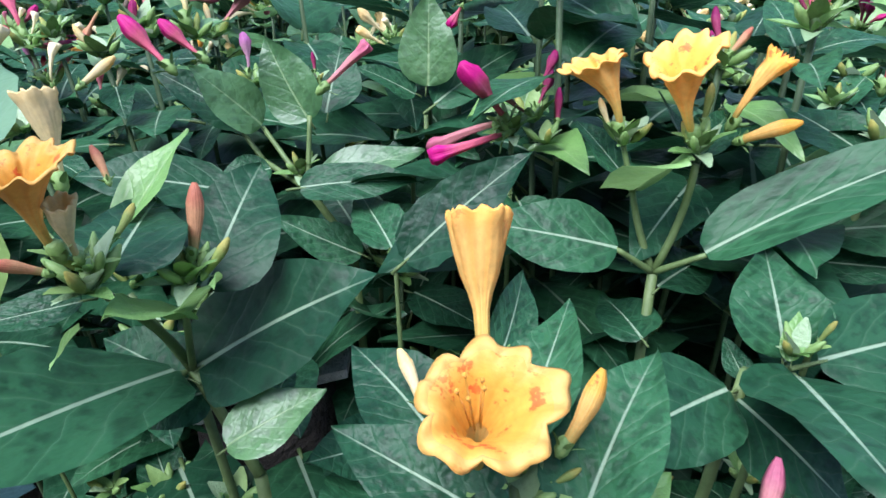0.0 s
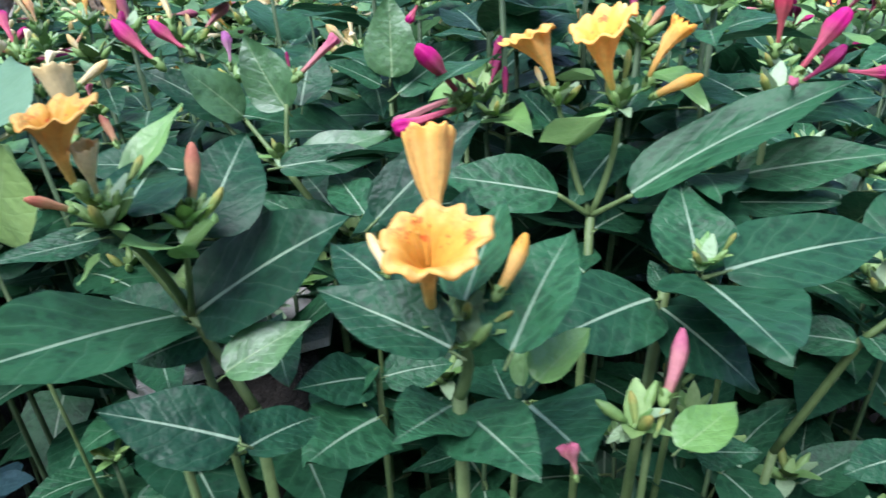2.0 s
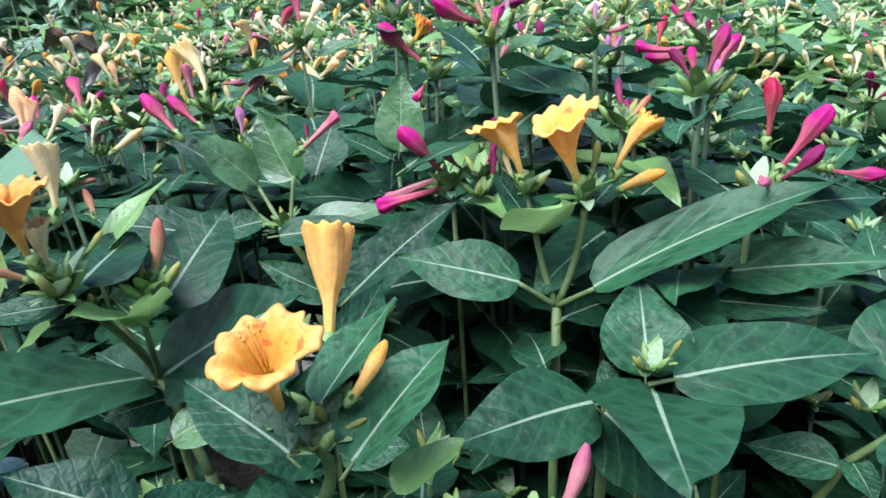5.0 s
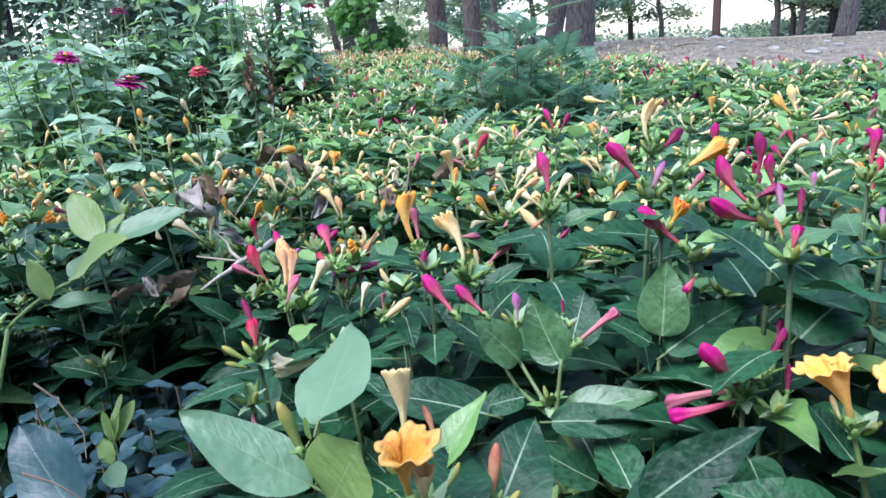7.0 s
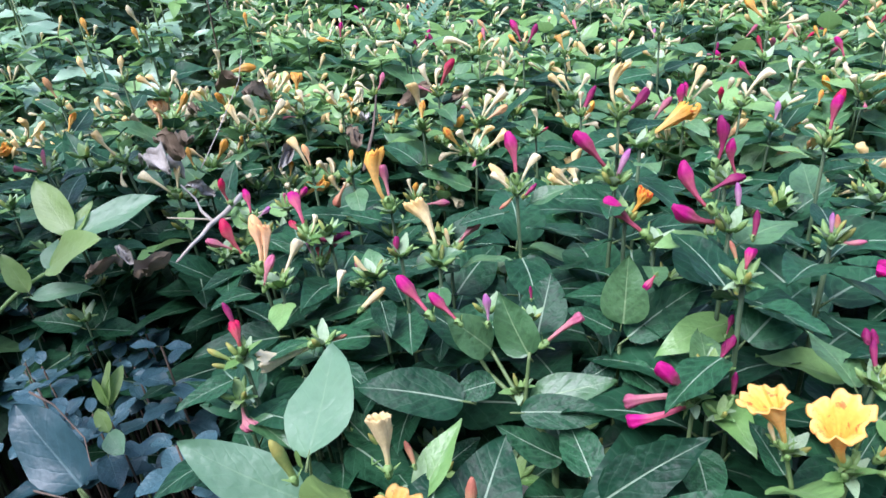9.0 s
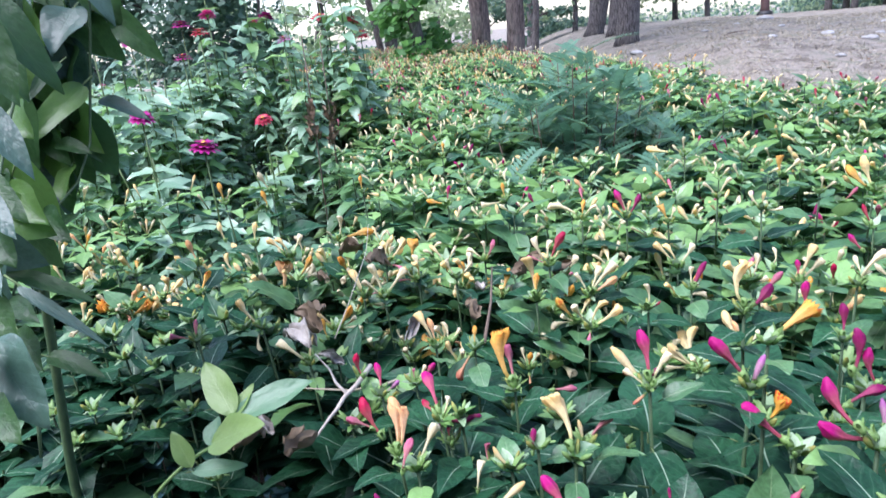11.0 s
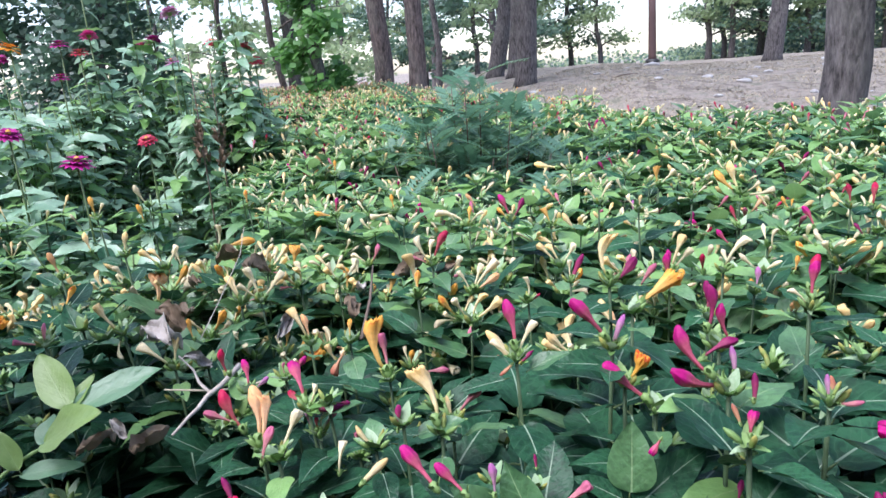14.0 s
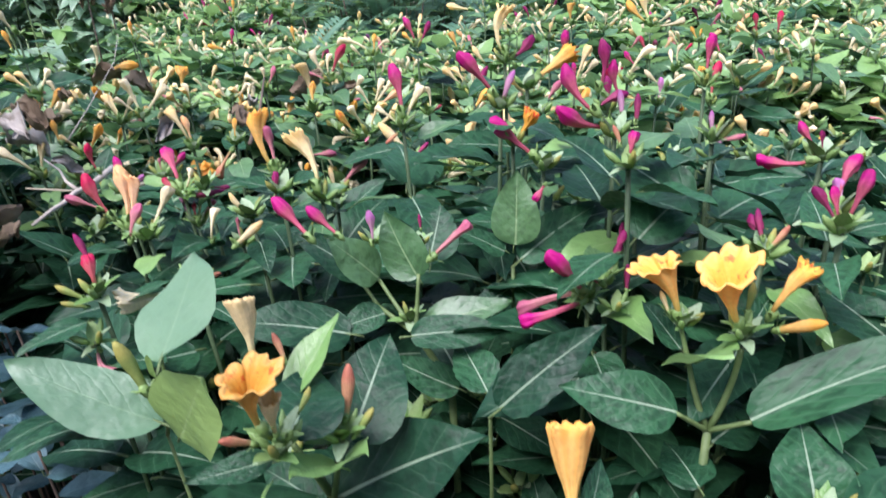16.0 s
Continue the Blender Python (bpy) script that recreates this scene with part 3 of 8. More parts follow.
# ---- ground: the bed, and the mound of dry grass behind it ----
EDGE = [(-9, 12.5), (-5.4, 11.5), (-3.4, 9.5), (-1.3, 5.9), (0.05, 3.5), (0.42, 2.65), (1.1, 2.75), (2.2, 2.6), (9, 2.2)]


def edge(x):
    for (x0, y0), (x1, y1) in zip(EDGE, EDGE[1:]):
        if x <= x1:
            return y0 + (y1 - y0) * max(0.0, (x - x0) / (x1 - x0))
    return EDGE[-1][1]


def smooth(a, b, x):
    t = min(1.0, max(0.0, (x - a) / (b - a)))
    return t * t * (3 - 2 * t)


def ground_z(x, y):
    z = 0.02 * max(0.0, min(y, 7.0) - 1.5)
    s = max(0.0, y - edge(x) - 0.1)
    rise = 0.68 * (1 - math.exp(-((s / 2.6) ** 1.4))) * smooth(-1.8, 0.6, x + 0.17 * y)
    rise += 0.03 * smooth(8, 16, y) * smooth(-1.0, 2.0, x)
    rise -= 0.11 * smooth(0.2, 2.0, x) * smooth(0.3, 3.0, s)
    far = smooth(24, 40, y)
    n = 0.03 * noise.noise((x * 0.8, y * 0.8, 0)) + 0.012 * noise.noise((x * 5, y * 5, 2))
    return z + (rise - 0.35 * far) + n * (0.4 + smooth(0, 2, s))


def graded(lo, hi, fine_lo, fine_hi, step):
    out, x = [], fine_lo
    while x <= fine_hi + 1e-6:
        out.append(x)
        x += step
    d, x = step, fine_hi
    while x < hi:
        d *= 1.28
        x += d
        out.append(min(x, hi))
    d, x = step, fine_lo
    while x > lo:
        d *= 1.28
        x -= d
        out.insert(0, max(x, lo))
    return out


g = Geo()
gx, gy = graded(-900, 900, -5, 6, 0.14), graded(-900, 1200, -1, 14, 0.14)
verts = [(x, y, ground_z(x, y)) for y in gy for x in gx]
nx = len(gx)
bed_faces, grass_faces = [], []
for j in range(len(gy) - 1):
    for i in range(nx - 1):
        a = j * nx + i
        cx, cy = (gx[i] + gx[i + 1]) / 2, (gy[j] + gy[j + 1]) / 2
        (bed_faces if cy < edge(cx) + 0.1 + 0.15 * noise.noise((cx * 3, cy * 3, 5)) and -8 < cx < 5 and cy > -0.9 + 0.3 * noise.noise((cx * 2, cy * 2, 7)) else grass_faces).append((a, a + 1, a + 1 + nx, a + nx))
g.add(verts, bed_faces, [(p[0], p[1]) for p in verts], SOIL)
base = 0
s = g.slot(DRY_GRASS)
g.f += grass_faces
g.mi += [s] * len(grass_faces)
tagged(new("ground", g.mesh("ground")), "dark soil bed running into a mound of dry straw-coloured grass", "ground", kind="structure")

# ---- dry grass on the mound ----
rng = random.Random(5)
g = Geo()
for k in range(52000):
    y = 2.7 + 13 * rng.random() ** 1.6
    x = rng.uniform(-1.6, 4.5) + 0.16 * (y - 3)
    if y < edge(x) + 0.12:
        continue
    if noise.noise((x * 1.5, y * 1.5, 9)) < -0.25:
        continue
    z = ground_z(x, y)
    h = rng.uniform(0.008, 0.026)
    t = rng.uniform(0, 6.28)
    w = 0.0022 + 0.0004 * y
    dx, dy = math.cos(t), math.sin(t)
    lean = rng.uniform(-0.045, 0.045)
    g.add([(x - w * dx, y - w * dy, z - 0.004), (x + w * dx, y + w * dy, z - 0.004), (x + lean, y + 0.5 * lean, z + h)], [(0, 1, 2)], [(0, 0), (1, 0), (0.5, 1)], rng.choice((STRAW, STRAW, STRAW, DRY_GRASS)))
tagged(new("dry_grass", g.mesh("dry_grass")), "thin straw-coloured dry grass blades on the mound", "grass", kind="stuff")


# ---- leaf litter and crumbs on the mound ----
g = Geo()
for k in range(2400):
    y = 3.2 + 11 * rng.random() ** 1.4
    x = rng.uniform(-1.2, 4.2) + 0.1 * (y - 3)
    if y < edge(x) + 0.2:
        continue
    z = ground_z(x, y)
    s = rng.uniform(0.008, 0.026) * (1.6 if rng.random() < 0.06 else 1.0)
    t = rng.uniform(0, 6.28)
    u, w = Vector((math.cos(t), math.sin(t), rng.uniform(-0.15, 0.2))) * s, Vector((-math.sin(t), math.cos(t), rng.uniform(-0.1, 0.15))) * s * 0.7
    p = Vector((x, y, z + 0.006))
    g.add([p - u, p + w, p + u, p - w], [(0, 1, 2, 3)], [(0, 0), (1, 0), (1, 1), (0, 1)], rng.choice((DEAD_LEAF, DEAD_GREY, DEAD_BROWN, STONE, DEAD_LEAF)))
tagged(new("leaf_litter", g.mesh("leaf_litter")), "scattered dry leaves and pale crumbs on the mound", "litter", kind="stuff")


def boulder(seed, size, mat=STONE):
    r = random.Random(seed)
    bm = bmesh.new()
    bmesh.ops.create_icosphere(bm, subdivisions=2, radius=1.0)
    for v in bm.verts:
        f = 1 + 0.28 * noise.noise(v.co * 1.3 + Vector((seed, 0, 0))) + 0.1 * noise.noise(v.co * 4)
        v.co = Vector((v.co.x * size[0], v.co.y * size[1], v.co.z * size[2])) * f
    me = bpy.data.meshes.new("stone")
    bm.to_mesh(me)
    bm.free()
    me.materials.append(mat)
    for p in me.polygons:
        p.use_smooth = True
    return me


STONES = [boulder(k, (0.065, 0.045, 0.022)) for k in range(3)]
for k, (x, y, s) in enumerate([(-0.47, 7.6, 1.1), (1.35, 8.2, 1.3), (1.75, 7.9, 1.0), (2.05, 8.6, 0.9), (1.25, 13.5, 2.3), (1.0, 8.9, 0.8), (0.72, 7.0, 0.8), (2.4, 7.2, 0.9), (2.9, 9.4, 1.2), (-0.1, 6.3, 0.9), (1.5, 7.1, 1.2), (0.2, 8.6, 0.8), (2.2, 9.8, 1.0), (3.3, 10.8, 1.4), (0.6, 9.9, 0.9), (1.1, 6.1, 0.7), (1.9, 6.4, 0.8), (2.6, 8.1, 0.9)]):
    ob = tagged(new("stone", STONES[k % 3]), "flat pale grey stone lying on the dry grass", "stone", "stones on the mound")
    ob.matrix_basis = pose(x, y, ground_z(x, y) + 0.008 * s, 0, 0, 50 * k) @ Matrix.Scale(s, 4)
g = Geo()
g.tube(curve_points((0, 0, 0), (0.6, 0.1, 0.015), (0, 0.06, 0.02)), [0.012, 0.013, 0.012, 0.011, 0.010, 0.008, 0.005], TWIG_BROWN, 6)
g.tube([(0.3, 0.08, 0.015), (0.4, 0.2, 0.03)], [0.006, 0.003], TWIG_BROWN, 5)
fallen = tagged(new("fallen_branch", g.mesh("fallen_branch")), "dry brown fallen branch on the mound", "branch")
fallen.matrix_basis = pose(0.35, 7.7, ground_z(0.45, 7.72) + 0.01, 0, -3, 25) @ Matrix.Scale(0.5, 4)


# ---- trees ----
def trunk_points(rng, height, lean, wob=0.05, n=9):
    return [Vector((lean[0] * height * i / n + wob * math.sin(i * 1.7 + rng.random()), lean[1] * height * i / n + wob * math.cos(i * 1.3), height * i / n)) for i in range(n + 1)]


def tree(name, at, height, radius, rng, lean=(0, 0), bark=BARK, leaf=LEAF_TREE, crown_from=0.45, crown_r=1.6, limbs=9, leaves=5000, leaf_size=0.11, label="", flat=0.45, category="tree", clump=1.0):
    at = Vector((at[0], at[1], ground_z(*at) - 0.04))
    root = thing(name, at, label, category, "trees in the park")
    pts = trunk_points(rng, height, lean)
    g = Geo()
    rad = [radius * (1.35 if i == 0 else 1.0) * (1 - 0.62 * i / 9) for i in range(10)]
    g.tube(pts[:1] + [pts[0].lerp(pts[1], 0.12)] + pts[1:], [rad[0], radius * 1.08] + rad[1:], bark, 14)
    part("trunk", g.mesh("trunk"), root)
    cg = Geo()
    ends = []
    for k in range(limbs):
        f = crown_from + (0.98 - crown_from) * (k + 0.5) / limbs
        p = pts[0].lerp(pts[-1], f)
        i = min(8, int(f * 9))
        p = pts[i].lerp(pts[i + 1], f * 9 - i)
        t = k * 2.4 + rng.uniform(-0.5, 0.5)
        reach = crown_r * rng.uniform(0.6, 1.05) * (1.15 - 0.6 * abs(f - 0.6))
        e = p + Vector((math.cos(t) * reach, math.sin(t) * reach, rng.uniform(0.1, 0.55) * reach))
        lg = Geo()
        lp = curve_points(p, e, (0, 0, 0.1 * reach), 4)
        r0 = radius * 0.33 * (1.2 - f)
        lg.tube(lp, [r0, r0 * 0.8, r0 * 0.6, r0 * 0.4, r0 * 0.2], bark, 6)
        for q in (0.45, 0.7):
            b0 = p.lerp(e, q)
            b1 = b0 + Vector((rng.uniform(-1, 1), rng.uniform(-1, 1), rng.uniform(0, 0.8))) * reach * 0.45
            lg.tube([b0, b0.lerp(b1, 0.5) + Vector((0, 0, 0.04)), b1], [r0 * 0.4, r0 * 0.3, r0 * 0.1], bark, 5)
            ends.append(b1)
        ends += [e, p.lerp(e, 0.75)]
        part("limb", lg.mesh("limb"), root)
    per = max(1, leaves // max(1, len(ends)))
    for e in ends:
        c = e
        sr = crown_r * rng.uniform(0.26, 0.5) * clump
        for k in range(per):
            d = Vector((rng.gauss(0, 1), rng.gauss(0, 1), rng.gauss(0, flat)))
            p = c + d * sr * 0.6
            s = leaf_size * rng.uniform(0.6, 1.3)
            u = Vector((rng.uniform(-1, 1), rng.uniform(-1, 1), rng.uniform(-0.6, 0.6))).normalized() * s
            w = u.orthogonal().normalized() * s * 0.34
            cg.add([p, p + u * 0.5 + w, p + u, p + u * 0.5 - w], [(0, 1, 2, 3)], [(0.5, 0), (1, 0.5), (0.5, 1), (0, 0.5)], leaf)
    if ends:
        part("crown", cg.mesh("crown"), root)
    return root


rng = random.Random(11)
PINE = "tall tree with rough grey bark"
LEANX = 0.05
tree("tree", (0.925, 2.95), 7.5, 0.088, rng, (LEANX, 0), label=PINE + " at the bed's edge", crown_from=0.62, leaves=1500)
tree("tree", (-0.685, 8.75), 9.0, 0.125, rng, (LEANX - 0.01, 0), label=PINE + " on the mound", crown_from=0.5, leaves=1800)
tree("tree", (-0.92, 10.2), 9.0, 0.12, rng, (LEANX, 0), label=PINE + " behind another trunk", crown_from=0.5, leaves=1800)
tree("tree", (-1.40, 11.5), 8.5, 0.13, rng, (0.20, 0), label="leaning tree with smooth grey-brown bark", crown_from=0.45, leaves=1500)
tree("tree", (-1.47, 6.15), 8.5, 0.082, rng, (LEANX, 0), bark=BARK_RED, label=PINE + " at the bed's far end", crown_from=0.5, leaves=1800)
tree("tree", (-2.165, 7.7), 8.5, 0.11, rng, (0.01, 0), bark=BARK_RED, label="slightly leaning tree with reddish grey bark", crown_from=0.5, leaves=1800)
tree("tree", (3.05, 12.6), 9.5, 0.135, rng, (LEANX + 0.02, 0), label=PINE + " at the crest of the mound", crown_from=0.5, leaves=3000)
tree("tree", (-2.6, 13.0), 7.5, 0.06, rng, (0.02, 0), bark=BARK, leaf=LEAF_DARK_TREE, label="thin dark tree with forked limbs", crown_from=0.4, leaves=1600)
tree("tree", (-4.12, 9.8), 8.0, 0.10, rng, (LEANX, 0), label="grey tree trunk behind the zinnias", crown_from=0.5, leaves=1500)
tree("tree", (-4.42, 8.2), 7.0, 0.036, rng, (0.12, 0), bark=BARK_RED, label="thin leaning tree with bare forked limbs", crown_from=0.25, leaves=350, limbs=12)
tree("tree", (-3.7, 8.6), 6.0, 0.045, rng, (-0.05, 0), bark=BARK_RED, label="thin bare-limbed tree behind the bed", crown_from=0.2, leaves=500, limbs=12)
# the wood behind
for k in range(32):
    x, y = -15 + 1.15 * k + rng.uniform(-0.8, 0.8), rng.uniform(19, 30)
    if x > 0:
        y = rng.uniform(25, 32)
    d = rng.random() < (0.9 if x > 0 else 0.45)
    if -0.055 < x / y < 0.005 or 0.045 < x / y < 0.135 or -0.60 < x / y < -0.37:
        continue
    tree("tree", (x, y), rng.uniform(6.0, 8.6) if x < 1 else rng.uniform(4.2, 5.8), rng.uniform(0.08, 0.14), rng, (rng.uniform(-0.05, 0.05), 0), leaf=LEAF_DARK_TREE if d else LEAF_TREE, crown_from=0.08, crown_r=rng.uniform(1.3, 2.0) if x < 0 else rng.uniform(1.7, 2.5), limbs=15, leaves=5200, clump=0.66, leaf_size=0.15, label="distant park tree with " + ("dark" if d else "light") + " green layered foliage", flat=0.22)
# the wood's edge beyond the crest
edge_rng = random.Random(77)
for k in range(15):
    f = -0.10 + 0.042 * k + edge_rng.uniform(-0.012, 0.012)
    y = edge_rng.uniform(22.5, 26.0)
    if abs(f - 0.088) < 0.03:
        continue
    tree("tree", (f * y, y), edge_rng.uniform(4.4, 6.4), edge_rng.uniform(0.06, 0.10), edge_rng, (edge_rng.uniform(-0.05, 0.05), 0), leaf=LEAF_DARK_TREE if k % 3 == 2 else LEAF_TREE, crown_from=0.08, crown_r=edge_rng.uniform(1.0, 1.5), limbs=13, leaves=2300, clump=0.9, leaf_size=0.15, label="leafy " + ("dark" if k % 3 == 2 else "olive") + " green tree beyond the mound's crest")
# dark dense tree behind the zinnias
tree("tree", (-3.80, 5.3), 3.6, 0.05, rng, (0, 0), leaf=LEAF_DARK_TREE, crown_from=0.05, crown_r=0.50, limbs=18, leaves=11000, leaf_size=0.07, label="dense dark green tree behind the zinnias", flat=0.9)
tree("tree", (-4.9, 6.3), 4.2, 0.06, rng, (0, 0), leaf=LEAF_DARK_TREE, crown_from=0.05, crown_r=0.72, limbs=18, leaves=9500, leaf_size=0.075, label="dense dark green tree beside another", flat=0.9)
tree("tree", (-6.3, 6.2), 4.4, 0.06, rng, (0, 0), leaf=LEAF_DARK_TREE, crown_from=0.05, crown_r=0.85, limbs=18, leaves=8000, leaf_size=0.085, label="dense dark green tree at the side of the bed", flat=0.9)
# slender trees
tree("tree", (-4.95, 9.3), 3.0, 0.04, rng, (0.04, 0), crown_from=0.12, crown_r=0.60, limbs=14, leaves=1700, leaf_size=0.10, label="slender tree with light olive foliage behind the zinnias", flat=0.5)
tree("tree", (-4.35, 10.6), 3.2, 0.04, rng, (-0.03, 0), crown_from=0.2, crown_r=0.60, limbs=14, leaves=1500, leaf_size=0.10, label="slender tree with light olive foliage at the bed's far end", flat=0.5)
# bushy young trees in front of the wood
for k in range(6):
    x, y = -9.5 + 1.5 * k + rng.uniform(-0.3, 0.3), rng.uniform(14.5, 18.5)
    if -0.60 < x / y < -0.40:
        continue
    tree("tree", (x, y), rng.uniform(3.6, 5.6), rng.uniform(0.04, 0.07), rng, (rng.uniform(-0.06, 0.06), 0), leaf=LEAF_TREE if k % 4 else LEAF_DARK_TREE, crown_from=0.10, crown_r=rng.uniform(0.8, 1.2), limbs=14, leaves=2200, leaf_size=0.12, clump=0.8, label="bushy young park tree with " + ("olive" if k % 4 else "dark") + " green foliage", flat=0.3)
tree("climber_covered_tree", (-2.2, 5.9), 4.6, 0.06, rng, (LEANX * 0.5, 0), leaf=LEAF_CLIMBER, crown_from=0.03, crown_r=0.30, limbs=22, leaves=5200, leaf_size=0.085, label="slim tree wrapped in bright green climbing leaves", flat=0.9)


# ---- hedge far off, closing the distance ----
g = Geo()
for k in range(42000):
    t = rng.uniform(-1.0, 0.75)
    x = 34 * math.sin(t * 1.1) - 1
    y = 34 * math.cos(t * 1.1) + rng.uniform(-4, 4)
    z = ground_z(x, y) + 0.75 * (1.0 + 0.8 * noise.noise((x * 0.35, 0, 3)) + 0.5 * noise.noise((x * 1.3, 0, 8))) * rng.random() ** 0.8 * (0.6 + 0.55 * smooth(1.0, 8.0, x))
    if -0.06 < x / y < 0.12 and rng.random() < 0.8:
        continue
    s = rng.uniform(0.12, 0.22)
    p = Vector((x + rng.uniform(-0.4, 0.4), y, z))
    u = Vector((rng.uniform(-1, 1), rng.uniform(-1, 1), rng.uniform(-0.5, 0.8))).normalized() * s
    w = u.orthogonal().normalized() * s * 0.4
    g.add([p, p + u * 0.5 + w, p + u, p + u * 0.5 - w], [(0, 1, 2, 3)], [(0.5, 0), (1, 0.5), (0.5, 1), (0, 0.5)], LEAF_TREE if rng.random() < 0.4 else LEAF_DARK_TREE)
tagged(new("far_shrubs", g.mesh("far_shrubs")), "distant dark green shrubs closing the park", "shrubs", kind="stuff")


# ---- unseen tall hedge added behind the camera, closing the place and blocking light ----
g = Geo()
for k in range(7000):
    t = rng.uniform(-1.25, 1.25)
    x, y = 7.5 * math.sin(t), 1.0 - 6.5 * math.cos(t) + rng.uniform(-0.5, 0.5)
    p = Vector((x, y, ground_z(x, y) + 4.6 * rng.random() + 0.4 * noise.noise((x, 0, 1))))
    s = rng.uniform(0.3, 0.5)
    u = Vector((rng.uniform(-1, 1), rng.uniform(-1, 1), rng.uniform(-0.6, 0.6))).normalized() * s
    w = u.orthogonal().normalized() * s * 0.4
    g.add([p, p + u * 0.5 + w, p + u, p + u * 0.5 - w], [(0, 1, 2, 3)], [(0.5, 0), (1, 0.5), (0.5, 1), (0, 0.5)], LEAF_DARK_TREE)
tagged(new("tall_hedge", g.mesh("tall_hedge")), "unseen tall dark green hedge added behind the camera to block light", "hedge", kind="stuff")


# ---- street lamp on the mound ----
def lamp_post(x, y):
    root = thing("street_lamp", (x, y, ground_z(x, y) + 0.10), "rusty red lamp post with two white globes on iron arms", "street lamp")
    g = Geo()
    g.tube([(0, 0, -0.16), (0, 0, 0.12), (-0.01, 0, 1.1), (-0.02, 0, 2.2)], [0.13, 0.11, 0.105, 0.10], POST, 12)
    part("post", g.mesh("post"), root)
    g = Geo()
    g.lathe(Matrix.Identity(4), [(-0.16, 0.20), (-0.05, 0.20), (0.0, 0.15)], IRON, 12)
    part("base_collar", g.mesh("base_collar"), root)
    for side, h in ((1, 2.14), (-1, 2.20)):
        g = Geo()
        pts = [(-0.03, 0, 1.9), (side * 0.28, 0, 2.15), (side * 0.34, 0, h + 0.25), (side * 0.55, 0, h + 0.52), (side * 0.76, 0, h + 0.42), (side * 0.82, 0, h + 0.28)]
        g.tube(pts, [0.035, 0.03, 0.028, 0.026, 0.024, 0.022], IRON, 7)
        arm = part("arm", g.mesh("arm"), root)
        g = Geo()
        g.lathe(Matrix.Translation((side * 0.82, 0, h - 0.26)), [(0.04, 0.02), (0.07, 0.11), (0.15, 0.205), (0.26, 0.235), (0.37, 0.205), (0.45, 0.11), (0.48, 0.06), (0.56, 0.05)], GLOBE, 20)
        part("globe", g.mesh("globe"), arm, None, "round white glass globe")


lamp_post(1.95, 21.2)

# ---- pale pink garden wall glimpsed at the far side of the zinnias ----
g = Geo()
for k in range(2):
    g.add([(k * 2.4 + i * 2.38, j * 0.2, z) for z in (0, 0.9 + 0.004 * k) for j in (0, 1) for i in (0, 1)], [(0, 1, 5, 4), (2, 6, 7, 3), (0, 4, 6, 2), (1, 3, 7, 5), (4, 5, 7, 6)], [(0, 0)] * 8, WALL)
w = tagged(new("garden_wall", g.mesh("garden_wall", False)), "low pale pink plastered wall behind the zinnias", "wall", kind="structure")
w.matrix_basis = pose(-13.5, 5.2, ground_z(-9, 6.5) - 0.02, 0, 0, 28)


# ---- the bed of four o'clocks: plants that fill it ----
def canopy(x, y):
    """How high the leaves stand above the soil."""
    h = 0.44 + 0.12 * smooth(0.20, 0.42, y) + 0.07 * smooth(0.38, 0.75, y)
    h += 0.05 * smooth(1.5, 2.2, y) + 0.035 * noise.noise((x * 3.1, y * 3.1, 1))
    h -= 0.10 * (1 - smooth(-0.32, -0.14, x + 0.25 * (0.5 - y))) * (1 - smooth(0.42, 0.62, y))
    return h


MIXES = {
    "cream": (["cream"] * 7 + ["pale"] * 3 + ["yellow"], "four o'clock plant with cream and pale yellow closed flowers"),
    "yellow": (["yellow"] * 1 + ["pale"] * 5 + ["cream"] * 6 + ["orange"], "four o'clock plant with yellow and orange flowers"),
    "magenta": (["magenta"] * 4 + ["dark"] * 2 + ["lilac"], "four o'clock plant with magenta closed flowers"),
    "red": (["red"] * 2 + ["orange"] * 2 + ["pink"] * 3 + ["cream"] * 5, "four o'clock plant with red and orange flowers"),
    "plain": ([], "leafy four o'clock plant with few flowers"),
}


def plant_layout(rng, tips, spread, top):
    heads = []
    for k in range(tips):
        t = k * 2.4 + rng.uniform(-0.4, 0.4)
        r = spread * math.sqrt((k + 0.4) / tips)
        heads.append(Vector((r * math.cos(t), r * math.sin(t), top + rng.uniform(-0.05, 0.025))))
    return heads


def stems_for(heads, rng, fork=0.30):
    paths = [(curve_points((0, 0, -0.02), (0.005, 0.0, fork), (0.006, 0.004, 0)), 0.0036, 0.0030)]
    for h in heads:
        paths.append((curve_points((0.005, 0, fork), h, (h.x * 0.18, h.y * 0.18, -0.01)), 0.0026, 0.0014))
    return paths


def leaf_pose(h, rng, turn, drop, size):
    tilt = rng.uniform(-0.35, 0.85) if drop < 0.05 else rng.uniform(-0.45, 0.35)
    a = h + Vector((0, 0, -drop))
    d = Vector((math.cos(turn), math.sin(turn), tilt))
    return a + d * 0.008, a + d.normalized() * (size + 0.008)


